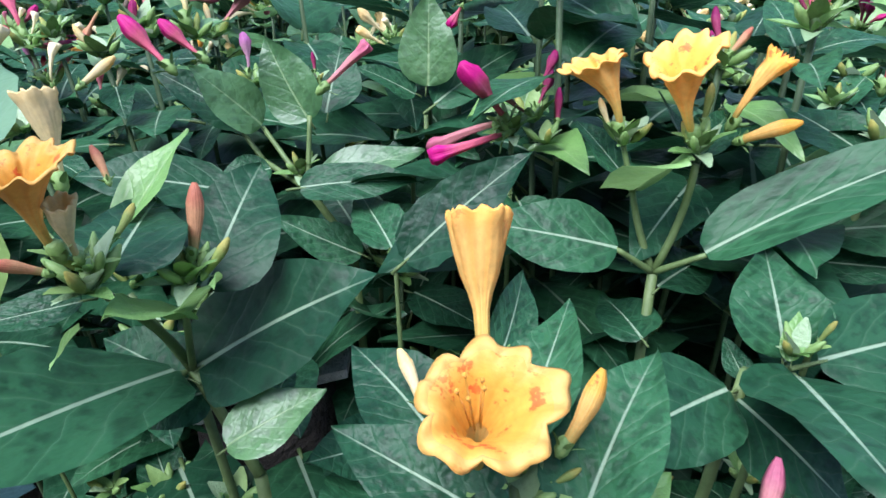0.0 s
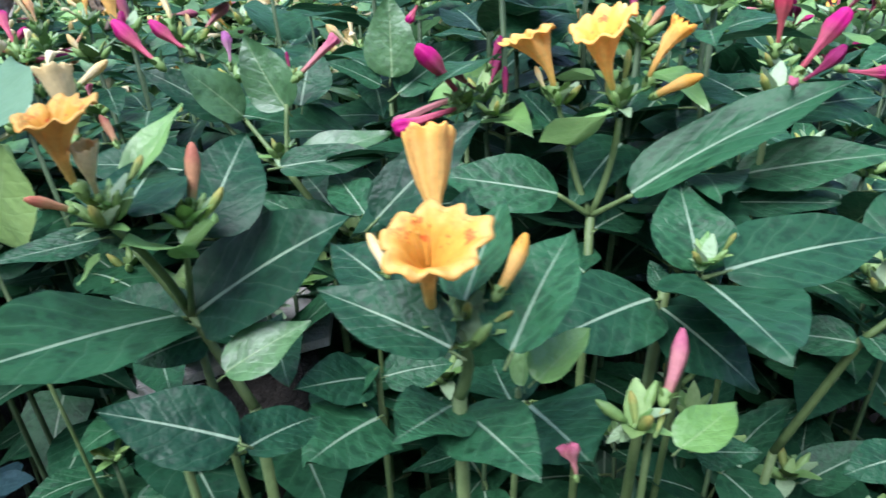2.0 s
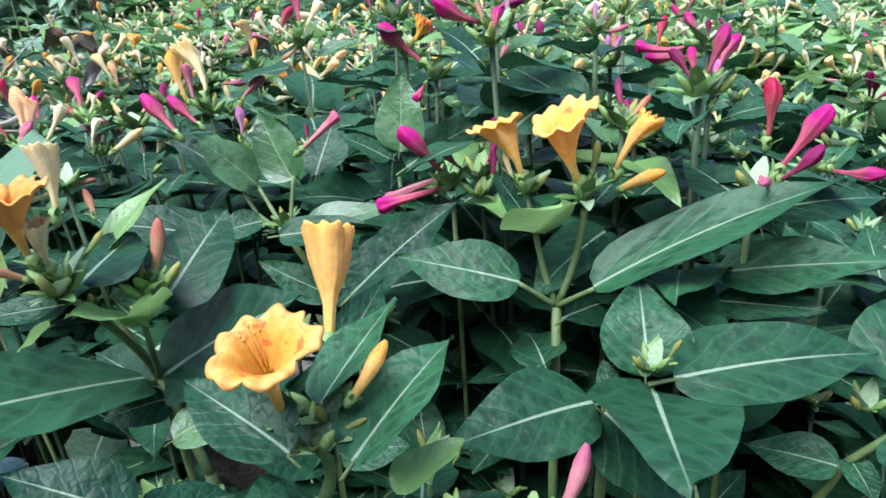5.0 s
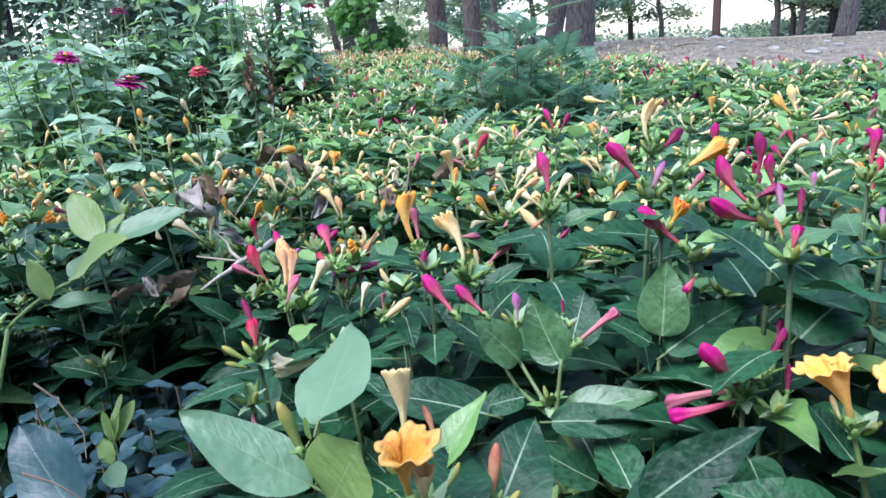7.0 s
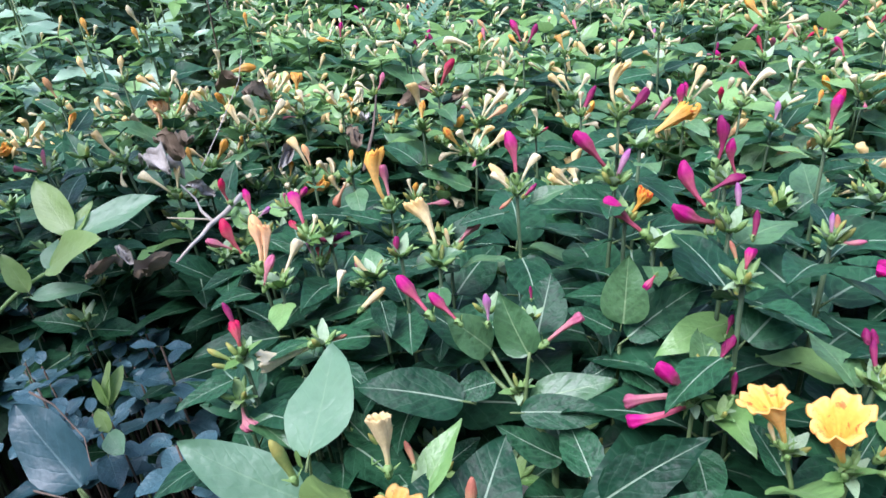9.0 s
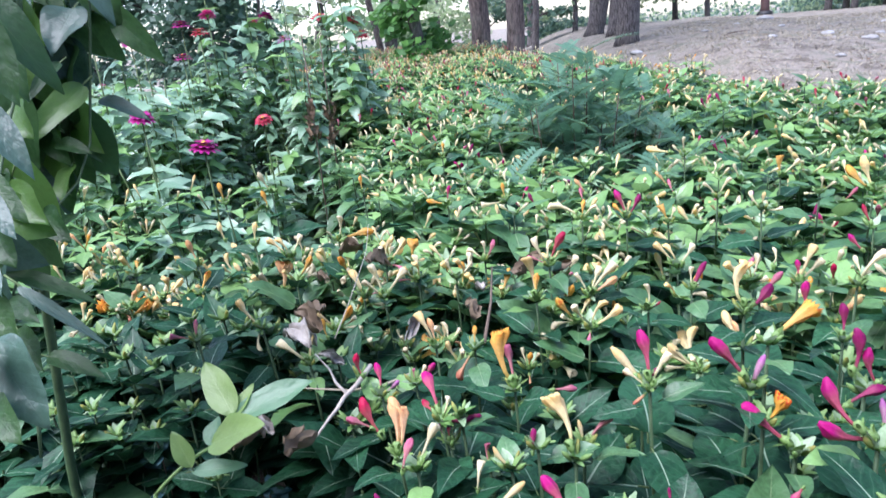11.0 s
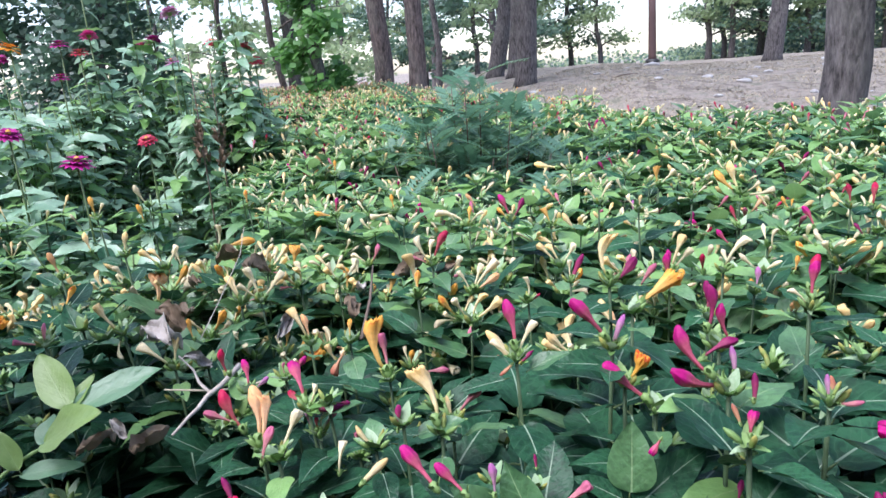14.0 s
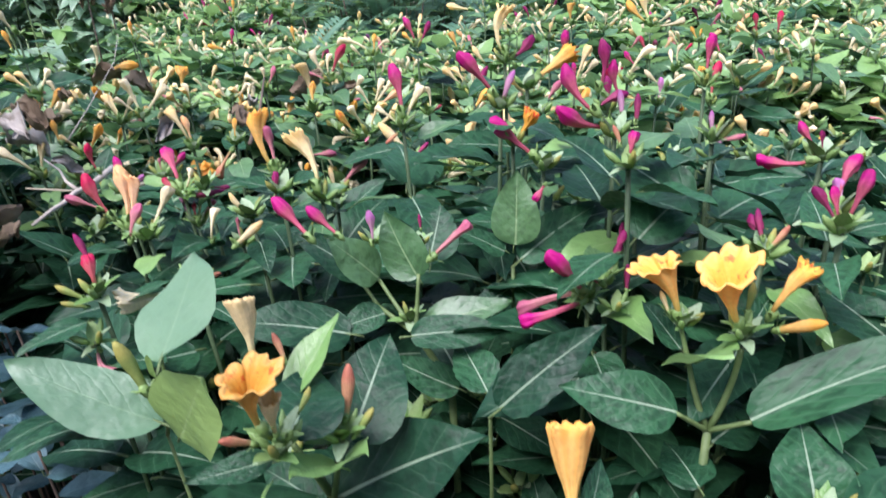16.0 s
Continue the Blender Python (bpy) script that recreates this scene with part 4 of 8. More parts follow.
def near_plant(name, mix, seed, top=0.62, tips=4, spread=0.055):
    """A plant whose upper leaves and flowers are parts."""
    rng = random.Random(seed)
    colours, label = MIXES[mix]
    root = thing(name, (0, 0, 0), label, "plant", "four o'clocks in the bed")
    heads = plant_layout(rng, tips, spread, top)
    part("stem", stem_mesh(stems_for(heads, rng), STEM_DARK, 5), root)
    low = Geo()
    for h in heads:
        t0 = rng.uniform(0, 6.28)
        for node, (drop, size) in enumerate(((0.012, 0.048), (0.040, 0.068), (0.08, 0.08), (0.13, 0.085), (0.20, 0.08))):
            for s in (0, math.pi):
                turn = t0 + node * 1.57 + s + rng.uniform(-0.35, 0.35)
                sz = size * rng.uniform(0.8, 1.2)
                a, b = leaf_pose(h, rng, turn, drop, sz)
                # lighter tones go to the top nodes, the shade-deepened green below
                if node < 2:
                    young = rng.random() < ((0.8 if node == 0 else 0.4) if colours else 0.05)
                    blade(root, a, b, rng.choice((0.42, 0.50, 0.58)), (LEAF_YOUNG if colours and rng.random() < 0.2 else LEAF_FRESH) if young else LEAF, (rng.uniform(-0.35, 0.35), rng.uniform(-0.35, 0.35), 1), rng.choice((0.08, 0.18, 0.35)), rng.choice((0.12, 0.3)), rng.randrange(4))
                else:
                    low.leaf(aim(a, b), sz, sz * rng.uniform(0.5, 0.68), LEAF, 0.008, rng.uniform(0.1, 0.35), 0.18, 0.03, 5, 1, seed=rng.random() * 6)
        part("tuft", TUFTS[rng.randrange(4)], root, Matrix.Translation(h) @ Matrix.Rotation(rng.random() * 6, 4, "Z") @ Matrix.Scale(rng.uniform(1.1, 1.6), 4), "pale green bracts and small green buds")
        for k in range(rng.choice((2, 3, 3)) if colours else 0):
            t, up = rng.uniform(0, 6.28), rng.uniform(0.5, 2.0)
            d = Vector((math.cos(t), math.sin(t), up)).normalized()
            c = rng.choice(colours)
            shape = {"cream": "curl", "pale": rng.choice(("curl", "club")), "yellow": rng.choice(("club", "club", "crumple"))}.get(c, "club")
            bloom(root, shape, c, h + d * 0.004, h + d * rng.uniform(0.030, 0.047) * (0.82 if c == "cream" else 1.0), rng.random() * 6)
        if colours and rng.random() < 0.5:
            t = rng.uniform(0, 6.28)
            d = Vector((math.cos(t), math.sin(t), rng.uniform(-0.5, 0.3))).normalized()
            bloom(root, rng.choice(("curl", "curl", "trumpet")), rng.choice(("cream", "cream", "pink", "rust")), h + d * 0.006, h + d * rng.uniform(0.028, 0.04), rng.random() * 6, False)
    part("lower_foliage", low.mesh("lower_foliage"), root, kind="stuff")
    return root


def mid_plant(name, mix, seed, top=0.63, tips=6, spread=0.09, blooms=6):
    rng = random.Random(seed)
    colours, label = MIXES[mix]
    root = thing(name, (0, 0, 0), label, "plant", "four o'clocks in the bed")
    heads = plant_layout(rng, tips, spread, top)
    part("stem", stem_mesh(stems_for(heads, rng), STEM_DARK, 4), root)
    g = Geo()
    for h in heads:
        t0 = rng.uniform(0, 6.28)
        for node, (drop, size) in enumerate(((0.008, 0.056), (0.030, 0.078), (0.07, 0.088), (0.12, 0.088))):
            for s in (0, math.pi):
                turn = t0 + node * 1.57 + s + rng.uniform(-0.35, 0.35)
                sz = size * rng.uniform(0.8, 1.2)
                a, b = leaf_pose(h, rng, turn, drop, sz)
                # lighter leaf tones also brighten these farther plants in place of light
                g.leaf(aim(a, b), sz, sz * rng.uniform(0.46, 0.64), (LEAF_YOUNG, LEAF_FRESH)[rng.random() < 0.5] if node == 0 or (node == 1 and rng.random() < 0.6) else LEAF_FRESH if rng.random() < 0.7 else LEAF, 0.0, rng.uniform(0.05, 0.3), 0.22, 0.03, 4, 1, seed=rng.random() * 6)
        tuft_into(g, Matrix.Translation(h), rng, 1.7, False)
        for k in range(1 if colours and rng.random() < 0.5 else 0):
            t = rng.uniform(0, 6.28)
            d = Vector((math.cos(t), math.sin(t), rng.uniform(0.4, 1.6))).normalized()
            g.lathe(aim(h, h + d, axis="Z"), [(0, 0.0010), (0.018, 0.0014), (0.026, 0.0027), (0.030, 0.0027), (0.033, 0.0010)], CREAM if mix != "red" else COLOURS[rng.choice(colours)], 5, 0.006)
    part("foliage", g.mesh("foliage"), root, kind="stuff")
    for k in range(blooms if colours else 0):
        h = heads[k % tips]
        t, up = rng.uniform(0, 6.28), rng.uniform(0.5, 2.2)
        d = Vector((math.cos(t), math.sin(t), up)).normalized()
        c = rng.choice(colours)
        bloom(root, rng.choice(("curl", "club")) if c == "cream" else rng.choice(("club", "club", "crumple")) if c == "yellow" else "club", c, h + d * 0.004, h + d * rng.uniform(0.035, 0.050) * (0.84 if c == "cream" else 1.0), rng.random() * 6, False)
    return root


def scatter(protos, pick, x0, x1, y0, y1, step, rng, keep, height):
    """Copies on a jittered grid; the first of each kind is moved to its own place."""
    used = set()
    y = y0
    row = 0
    while y < y1:
        x = x0 + (0.5 * step if row % 2 else 0)
        while x < x1:
            px, py = x + rng.uniform(-0.42, 0.42) * step, y + rng.uniform(-0.42, 0.42) * step
            if keep(px, py):
                name = pick(px, py)
                base = protos[name][rng.randrange(len(protos[name]))]
                m = Matrix.Translation((px, py, ground_z(px, py) - 0.005)) @ Matrix.Rotation(rng.random() * 6.28, 4, "Z")
                if base.name in used:
                    ob = copy_thing(base, m)
                else:
                    used.add(base.name)
                    ob = base
                    ob.matrix_basis = m
                k = height(px, py)
                ob.scale = (0.5 + 0.5 * k, 0.5 + 0.5 * k, k)
            x += step
        y += step * 0.87
        row += 1
    for group in protos.values():
        for base in group:
            if base.name not in used:
                for o in (*base.children_recursive, base):
                    bpy.data.objects.remove(o)


def zinnia_zone(x, y):
    return x < -0.66 - 0.50 * (y - 1.3) and y > 1.12 + 0.12 * noise.noise((x * 2, 0, 4))


rng = random.Random(21)
NEAR = {m: [near_plant("four_o_clock_plant", m, 100 + 10 * i + k) for k in range(2)] for i, m in enumerate(("cream", "yellow", "magenta", "plain"))}


def near_pick(x, y):
    if y < 0.72:
        return "plain"
    r = rng.random()
    if x > 0.12 and r < 0.11:
        return "magenta"
    return "yellow" if r < 0.34 else "plain" if r < 0.42 else "cream"


scatter(NEAR, near_pick, -0.95, 0.95, 0.13, 0.98, 0.118, rng, lambda x, y: not zinnia_zone(x, y) and -0.30 - 0.72 * y < x < 0.34 + 0.45 * y and not (y < 0.52 and x < -0.13 - 0.35 * (y - 0.25)), lambda x, y: canopy(x, y) / 0.635)

MID = {m: [mid_plant("four_o_clock_plant", m, 300 + 10 * i + k) for k in range(2)] for i, m in enumerate(("cream", "yellow", "magenta", "red"))}


def mid_pick(x, y):
    r = rng.random()
    if y > 2.3 or (x > 0.35 and y > 1.9):
        return "red" if r < 0.4 else "yellow" if r < 0.75 else "cream"
    return "cream" if r < 0.56 else "yellow" if r < 0.86 else "magenta" if r < 0.94 else "red"


scatter(MID, mid_pick, -1.6, 1.9, 0.98, 3.0, 0.152, rng, lambda x, y: not zinnia_zone(x, y) and y < edge(x) and -0.60 * y - 0.15 < x < 0.54 * y + 0.25 and not (-0.62 < x < 0.3 and 1.75 < y < 2.25 and abs(x + 0.25) + abs(y - 2.02) < 0.35), lambda x, y: (canopy(x, y) + 0.01) / 0.645)


# ---- the rest of the bed, out of reach, as clumps of foliage ----
def patch(mix, seed, size=0.42, tips=30, top=0.64):
    rng = random.Random(seed)
    colours = MIXES[mix][0]
    g = Geo()
    for k in range(tips):
        h = Vector((rng.uniform(-size, size) / 2, rng.uniform(-size, size) / 2, top + rng.uniform(-0.06, 0.03)))
        g.tube([(h.x * 0.8, h.y * 0.8, 0.0), h], [0.003, 0.0016], STEM_DARK, 3, False)
        t0 = rng.uniform(0, 6.28)
        for node, (drop, sz) in enumerate(((0.005, 0.055), (0.03, 0.075), (0.08, 0.09))):
            for s in (0, 2.1, 4.2):
                t = t0 + node + s
                d = Vector((math.cos(t), math.sin(t), rng.uniform(-0.4, 0.4)))
                g.leaf(aim(h - Vector((0, 0, drop)), h - Vector((0, 0, drop)) + d), sz, sz * 0.55, LEAF_YOUNG if node == 0 and colours else LEAF_FRESH if rng.random() < 0.5 else LEAF, 0, 0.2, 0.25, 0.03, 2, 1)
        for q in range(rng.choice((1, 2, 3)) if colours else 0):
            t = rng.uniform(0, 6.28)
            d = Vector((math.cos(t), math.sin(t), rng.uniform(0.5, 2.2))).normalized()
            g.lathe(aim(h, h + d, axis="Z"), [(0, 0.0011), (0.022, 0.0018), (0.031, 0.0036), (0.038, 0.0012)], COLOURS[rng.choice(colours)], 5)
    return g.mesh("bed_patch")


PATCHES = {m: [patch(m, 500 + 7 * i + k) for k in range(3)] for i, m in enumerate(("cream", "red", "yellow", "plain"))}


def patches(rng):
    root = thing("far_four_o_clocks", (0, 0, 0), "dense four o'clock foliage dotted with red, orange and cream flowers", "plants", kind="stuff")
    for j in range(0, 24):
        for i in range(-14, 9):
            x, y = i * 0.40 + rng.uniform(-0.08, 0.08), 0.25 + j * 0.40 + rng.uniform(-0.08, 0.08)
            if y > edge(x) - 0.05 or x < -0.9 - 0.42 * y:
                continue
            inner = y < 3.1 and -0.60 * y - 0.25 < x < 0.54 * y + 0.42
            if inner or (zinnia_zone(x, y) and y < 4.2) or (y < 1.2 and -1.1 < x < 0.42 + 0.45 * y) or (x < -0.2 and y < 0.7):
                continue
            r = rng.random()
            m = "red" if r < (0.55 if y > 2 else 0.1) else "yellow" if r < 0.75 else "cream"
            part("foliage_patch", PATCHES[m][rng.randrange(3)], root, Matrix.Translation((x, y, ground_z(x, y))) @ Matrix.Rotation(rng.random() * 6.28, 4, "Z") @ Matrix.Diagonal((1, 1, 1 + 0.07 * smooth(1.5, 2.2, y), 1)), kind="stuff")

    # the edge of the bed beside the shaded corner
    for j in range(5):
        for i in range(6):
            x, y = -1.45 + 0.22 * i + rng.uniform(-0.05, 0.05), 0.34 + 0.2 * j + rng.uniform(-0.05, 0.05)
            if -1.9 - 0.3 * y < x < -0.40 - 0.72 * y:
                part("foliage_patch", PATCHES["plain"][rng.randrange(3)], root, Matrix.Translation((x, y, ground_z(x, y) - 0.10)) @ Matrix.Rotation(rng.random() * 6.28, 4, "Z"), kind="stuff")


patches(random.Random(31))


# ---- plants along the front of the bed ----
def rooted(name, tip, label, lean=(0.0, 0.06), category="plant", group="four o'clocks in the bed"):
    """A plant's root on the soil under its tip, and the way from world to plant."""
    at = Vector((tip[0] + lean[0], tip[1] + lean[1], ground_z(tip[0], tip[1])))
    root = thing(name, at, label, category, group)
    return root, lambda p: Vector(p) - at


def grow(root, local, tip, extra=(), r=0.0022, bow=(0.0, 0.01, 0.0), low=None):
    """The stem from the soil to the tip (through low), with extra stems (from, to)."""
    paths = []
    if low is not None:
        paths += [(curve_points((0, 0, -0.02), local(low), (0.0, 0.012, 0)), r * 1.25, r * 1.05), (curve_points(local(low), local(tip), (0.002, 0.002, 0)), r, r * 0.7)]
    else:
        paths.append((curve_points((0, 0, -0.02), local(tip), bow), r * 1.25, r * 0.7))
    for a, b in extra:
        paths.append((curve_points(local(a), local(b), (0.001, 0.001, 0)), r * 0.85, r * 0.6))
    part("stem", stem_mesh(paths, sides=7), root)


def tuft(root, p, k=0, size=1.0):
    part("tuft", TUFTS[k % 4], root, Matrix.Translation(p) @ Matrix.Rotation(k * 1.3, 4, "Z") @ Matrix.Scale(size, 4), "pale green bracts and small green buds")


def shoot(tip, blooms, seed=0, label="", pairs=3, size=1.0):
    """A flowering shoot: stem, leaf pairs, bracts at the tip and its own blooms (shape, colour, mouth[, calyx])."""
    rng = random.Random(900 + seed)
    if not label:
        seen = []
        for b in blooms:
            if WORDS[b[1]] not in seen:
                seen.append(WORDS[b[1]])
        label = "four o'clock shoot with " + " and ".join(seen[:2]) + " flowers"
    root, local = rooted("four_o_clock_plant", tip, label, (rng.uniform(-0.03, 0.03), rng.uniform(0.0, 0.06)))
    t0 = rng.uniform(0, 6.28)
    p = local(tip)
    h = Vector((p.x, p.y, p.z))
    low = Geo()
    for node in range(pairs + 1):
        drop = (0.012, 0.045, 0.085, 0.13, 0.19)[node]
        sz0 = (0.040, 0.060, 0.072, 0.078, 0.078)[node] * size
        a0 = h.lerp(Vector((0, 0, 0)), drop / max(h.z, 0.1))
        for s in (0, math.pi):
            turn = t0 + node * 1.57 + s + rng.uniform(-0.3, 0.3)
            d = Vector((math.cos(turn), math.sin(turn), rng.uniform(-0.3, 0.35)))
            sz = sz0 * rng.uniform(0.8, 1.15)
            a = a0 + d * 0.010
            # the shade-deepened green grows commoner towards the front and the lower nodes
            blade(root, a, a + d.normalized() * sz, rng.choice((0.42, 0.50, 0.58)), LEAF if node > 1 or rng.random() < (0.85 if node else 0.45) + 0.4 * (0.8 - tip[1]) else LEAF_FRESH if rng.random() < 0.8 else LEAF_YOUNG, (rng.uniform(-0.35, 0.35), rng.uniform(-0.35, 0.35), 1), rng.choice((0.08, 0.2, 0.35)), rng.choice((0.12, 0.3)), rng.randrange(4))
    part("stem", stem_mesh([(curve_points((0, 0, -0.02), h, (0.004, 0.01, 0)), 0.0024, 0.0014)], STEM_DARK), root)
    tuft(root, h, seed, 1.1)
    for b in blooms:
        mouth = local(b[2])
        calyx = local(b[3]) if len(b) > 3 else h + (mouth - h).normalized() * 0.003
        if (mouth - calyx).length > 0.056:
            calyx = mouth + (calyx - mouth).normalized() * 0.056
        bloom(root, b[0], b[1], calyx, mouth, seed + len(b[1]))
    return root


# the open yellow flower and its neighbour
tip = (0.0747, 0.1449, 0.6336)
root, L = rooted("four_o_clock_plant", tip, "four o'clock plant with an open and a half-open yellow flower", (0.01, 0.05))
low = (0.0739, 0.1498, 0.6137)
grow(root, L, tip, (((0.0747, 0.1449, 0.6336), (0.0714, 0.1730, 0.6415)),), 0.0019, low=low)
tuft(root, L(tip), 1, 0.9)
tuft(root, L((0.0760, 0.1523, 0.6373)), 2, 0.8)
bloom(root, "open", "yellow", L((0.0688, 0.1460, 0.6385)), L((0.0662, 0.1378, 0.6668)), 0.3)
bloom(root, "half", "yellow", L((0.0709, 0.1744, 0.6399)), L((0.0694, 0.1941, 0.6721)), 0.8)
bloom(root, "bud", "yellow", L((0.0829, 0.1473, 0.6438)), L((0.0919, 0.1566, 0.6567)))
bloom(root, "bud", "pale", L((0.0573, 0.1589, 0.6452)), L((0.0525, 0.1669, 0.6543)))
bloom(root, "bud", "green", L((0.0807, 0.1456, 0.6376)), L((0.0875, 0.1475, 0.6403)))
bloom(root, "bud", "green", L((0.0743, 0.1410, 0.6352)), L((0.0707, 0.1373, 0.6373)))
blade(root, L((0.0711, 0.1354, 0.6381)), L((0.0405, 0.1533, 0.6465)), 0.50, LEAF, (0.1, -0.5, 0.85), 0.10, 0.35, 1)
blade(root, L((0.0860, 0.1378, 0.6351)), L((0.1070, 0.1702, 0.6507)), 0.52, LEAF, (-0.4, -0.45, 0.8), 0.05, 0.30, 2)
blade(root, L((0.0766, 0.1490, 0.6432)), L((0.0890, 0.1826, 0.6558)), 0.46, LEAF, (-0.5, -0.7, 0.5), 0.06, 0.30, 3)
blade(root, L((0.0736, 0.1767, 0.6418)), L((0.0816, 0.2036, 0.6517)), 0.40, LEAF, (0.3, -0.8, 0.5), 0.05, 0.3, 0)
blade(root, L((0.0621, 0.1518, 0.6410)), L((0.0409, 0.1789, 0.6462)), 0.55, LEAF, (0, -0.4, 0.9), 0.08, 0.2, 0)
blade(root, L((0.0930, 0.1455, 0.6207)), L((0.1106, 0.1597, 0.6257)), 0.50, LEAF_YOUNG, (-0.6, -0.5, 0.6), 0.06, 0.4, 1)
# broad leaves low on the same plant
blade(root, L((0.0717, 0.1538, 0.6079)), L((0.0571, 0.1318, 0.6162)), 0.72, LEAF, (0, -0.3, 0.95), 0.10, 0.12, 2)
blade(root, L((0.0744, 0.1525, 0.6060)), L((0.0910, 0.1227, 0.6106)), 0.66, LEAF, (0, -0.3, 0.95), 0.12, 0.12, 3)

# broad low leaves in front
root, L = rooted("four_o_clock_plant", (0.0446, 0.2385, 0.5335), "low four o'clock plant with broad dark green leaves", (0.0, 0.04))
grow(root, L, (0.0444, 0.2525, 0.5512), (), 0.0020)
blade(root, L((0.0444, 0.2358, 0.5382)), L((0.0202, 0.1979, 0.5490)), 0.80, LEAF, (0, -0.45, 0.9), 0.1, 0.1, 0)
blade(root, L((0.0416, 0.2496, 0.5479)), L((0.0132, 0.2274, 0.5623)), 0.60, LEAF, (0, -0.5, 0.85), 0.1, 0.1, 1)
blade(root, L((0.0473, 0.2506, 0.5480)), L((0.0777, 0.2548, 0.5496)), 0.62, LEAF, (0, -0.5, 0.85), 0.1, 0.1, 2)
blade(root, L((0.0375, 0.2359, 0.5479)), L((0.0190, 0.2743, 0.5370)), 0.70, LEAF, (0, -0.5, 0.85), 0.1, 0.1, 3)
root, L = rooted("four_o_clock_plant", (0.0950, 0.1862, 0.5837), "low four o'clock plant with broad veined leaf and green bud", (0.0, 0.05))
grow(root, L, (0.0955, 0.1878, 0.5856), (), 0.0017)
blade(root, L((0.0990, 0.1819, 0.5836)), L((0.1086, 0.1444, 0.5916)), 0.92, LEAF, (0, -0.4, 0.9), 0.12, 0.1, 1)
blade(root, L((0.0931, 0.1852, 0.5824)), L((0.0911, 0.2221, 0.5726)), 0.60, LEAF, (0, -0.6, 0.8), 0.08, 0.15, 2)
blade(root, L((0.0967, 0.1843, 0.5894)), L((0.0981, 0.1959, 0.6053)), 0.40, LEAF_YOUNG, (-0.7, -0.6, 0.3), 0.05, 0.5, 3)
bloom(root, "bud", "green", L((0.1029, 0.1895, 0.5935)), L((0.1058, 0.1950, 0.5979)))
root, L = rooted("four_o_clock_plant", (-0.0047, 0.1638, 0.6034), "low four o'clock plant with large smooth dark leaves", (-0.02, 0.05))
grow(root, L, (-0.0056, 0.1607, 0.6005), (), 0.0019)
blade(root, L((0.0114, 0.1585, 0.5952)), L((-0.0235, 0.1571, 0.6110)), 0.60, LEAF, (0, -0.4, 0.9), 0.1, 0.1, 1)
blade(root, L((0.0123, 0.1616, 0.5902)), L((0.0298, 0.1873, 0.5797)), 0.55, LEAF, (0, -0.5, 0.9), 0.1, 0.15, 2)

# two open yellow flowers over a forked stem
tip = (0.1496, 0.2782, 0.6494)
root, L = rooted("four_o_clock_plant", (0.1329, 0.2427, 0.5512), "four o'clock plant with two open yellow flowers flecked red", (0.0, 0.02))
fork = (0.1393, 0.2753, 0.6079)
part("stem", stem_mesh([(curve_points((0, 0, -0.02), L(fork), (0.002, 0.004, 0)), 0.0027, 0.0020), (curve_points(L(fork), L(tip), (0.002, 0, 0)), 0.0016, 0.0014), (curve_points(L(fork), L((0.1306, 0.2849, 0.6366)), (-0.001, 0, 0)), 0.0016, 0.0012), (curve_points(L((0.1306, 0.2849, 0.6366)), L((0.1265, 0.2894, 0.6528)), (0, 0, 0)), 0.0012, 0.0010), (curve_points(L(fork), L((0.1533, 0.2644, 0.6211)), (0, 0, 0)), 0.0014, 0.0010), (curve_points(L(fork), L((0.1236, 0.2703, 0.6205)), (0, 0, 0)), 0.0014, 0.0010)], sides=8), root)
tuft(root, L((0.1501, 0.2795, 0.6543)), 0, 0.90)
tuft(root, L((0.1265, 0.2897, 0.6539)), 3, 0.9)
bloom(root, "flare", "yellow", L((0.1254, 0.2897, 0.6555)), L((0.1166, 0.2921, 0.6836)), 3.9)
bloom(root, "flare", "yellow", L((0.1502, 0.2834, 0.6555)), L((0.1369, 0.2760, 0.6861)), 1.75)
bloom(root, "trumpet", "yellow", L((0.1606, 0.2839, 0.6594)), L((0.1741, 0.2830, 0.6857)))
bloom(root, "bud", "yellow", L((0.1622, 0.2805, 0.6564)), L((0.1776, 0.2676, 0.6678)))
bloom(root, "bud", "green", L((0.1525, 0.2862, 0.6604)), L((0.1552, 0.2907, 0.6745)))
bloom(root, "bud", "red", L((0.1568, 0.3363, 0.6168)), L((0.1628, 0.3291, 0.6062)))
bloom(root, "bud", "pale", L((0.1212, 0.2896, 0.6588)), L((0.1171, 0.2924, 0.6692)))
blade(root, L((0.1236, 0.2701, 0.6200)), L((0.0726, 0.2766, 0.6306)), 0.50, LEAF, (0.0, -0.62, 0.78), 0.06, 0.10, 1, petiole=0)
blade(root, L((0.1533, 0.2646, 0.6215)), L((0.2417, 0.2663, 0.6639)), 0.27, LEAF, (-0.2, -0.35, 0.9), 0.10, 0.30, 2, petiole=0)
blade(root, L((0.1306, 0.2849, 0.6366)), L((0.1396, 0.2571, 0.6592)), 0.85, LEAF_YOUNG, (0.1, -0.45, 0.9), 0.10, 0.25, 0)
blade(root, L((0.1275, 0.2883, 0.6424)), L((0.1121, 0.3075, 0.6561)), 0.50, LEAF, (0.4, -0.6, 0.6), 0.06, 0.25, 3)
blade(root, L((0.1497, 0.2838, 0.6485)), L((0.1391, 0.2975, 0.6700)), 0.36, LEAF, (0.8, -0.5, 0.3), 0.06, 0.3, 1)
blade(root, L((0.1553, 0.2880, 0.6494)), L((0.1730, 0.3121, 0.6584)), 0.42, LEAF, (0, -0.5, 0.8), 0.06, 0.3, 2)
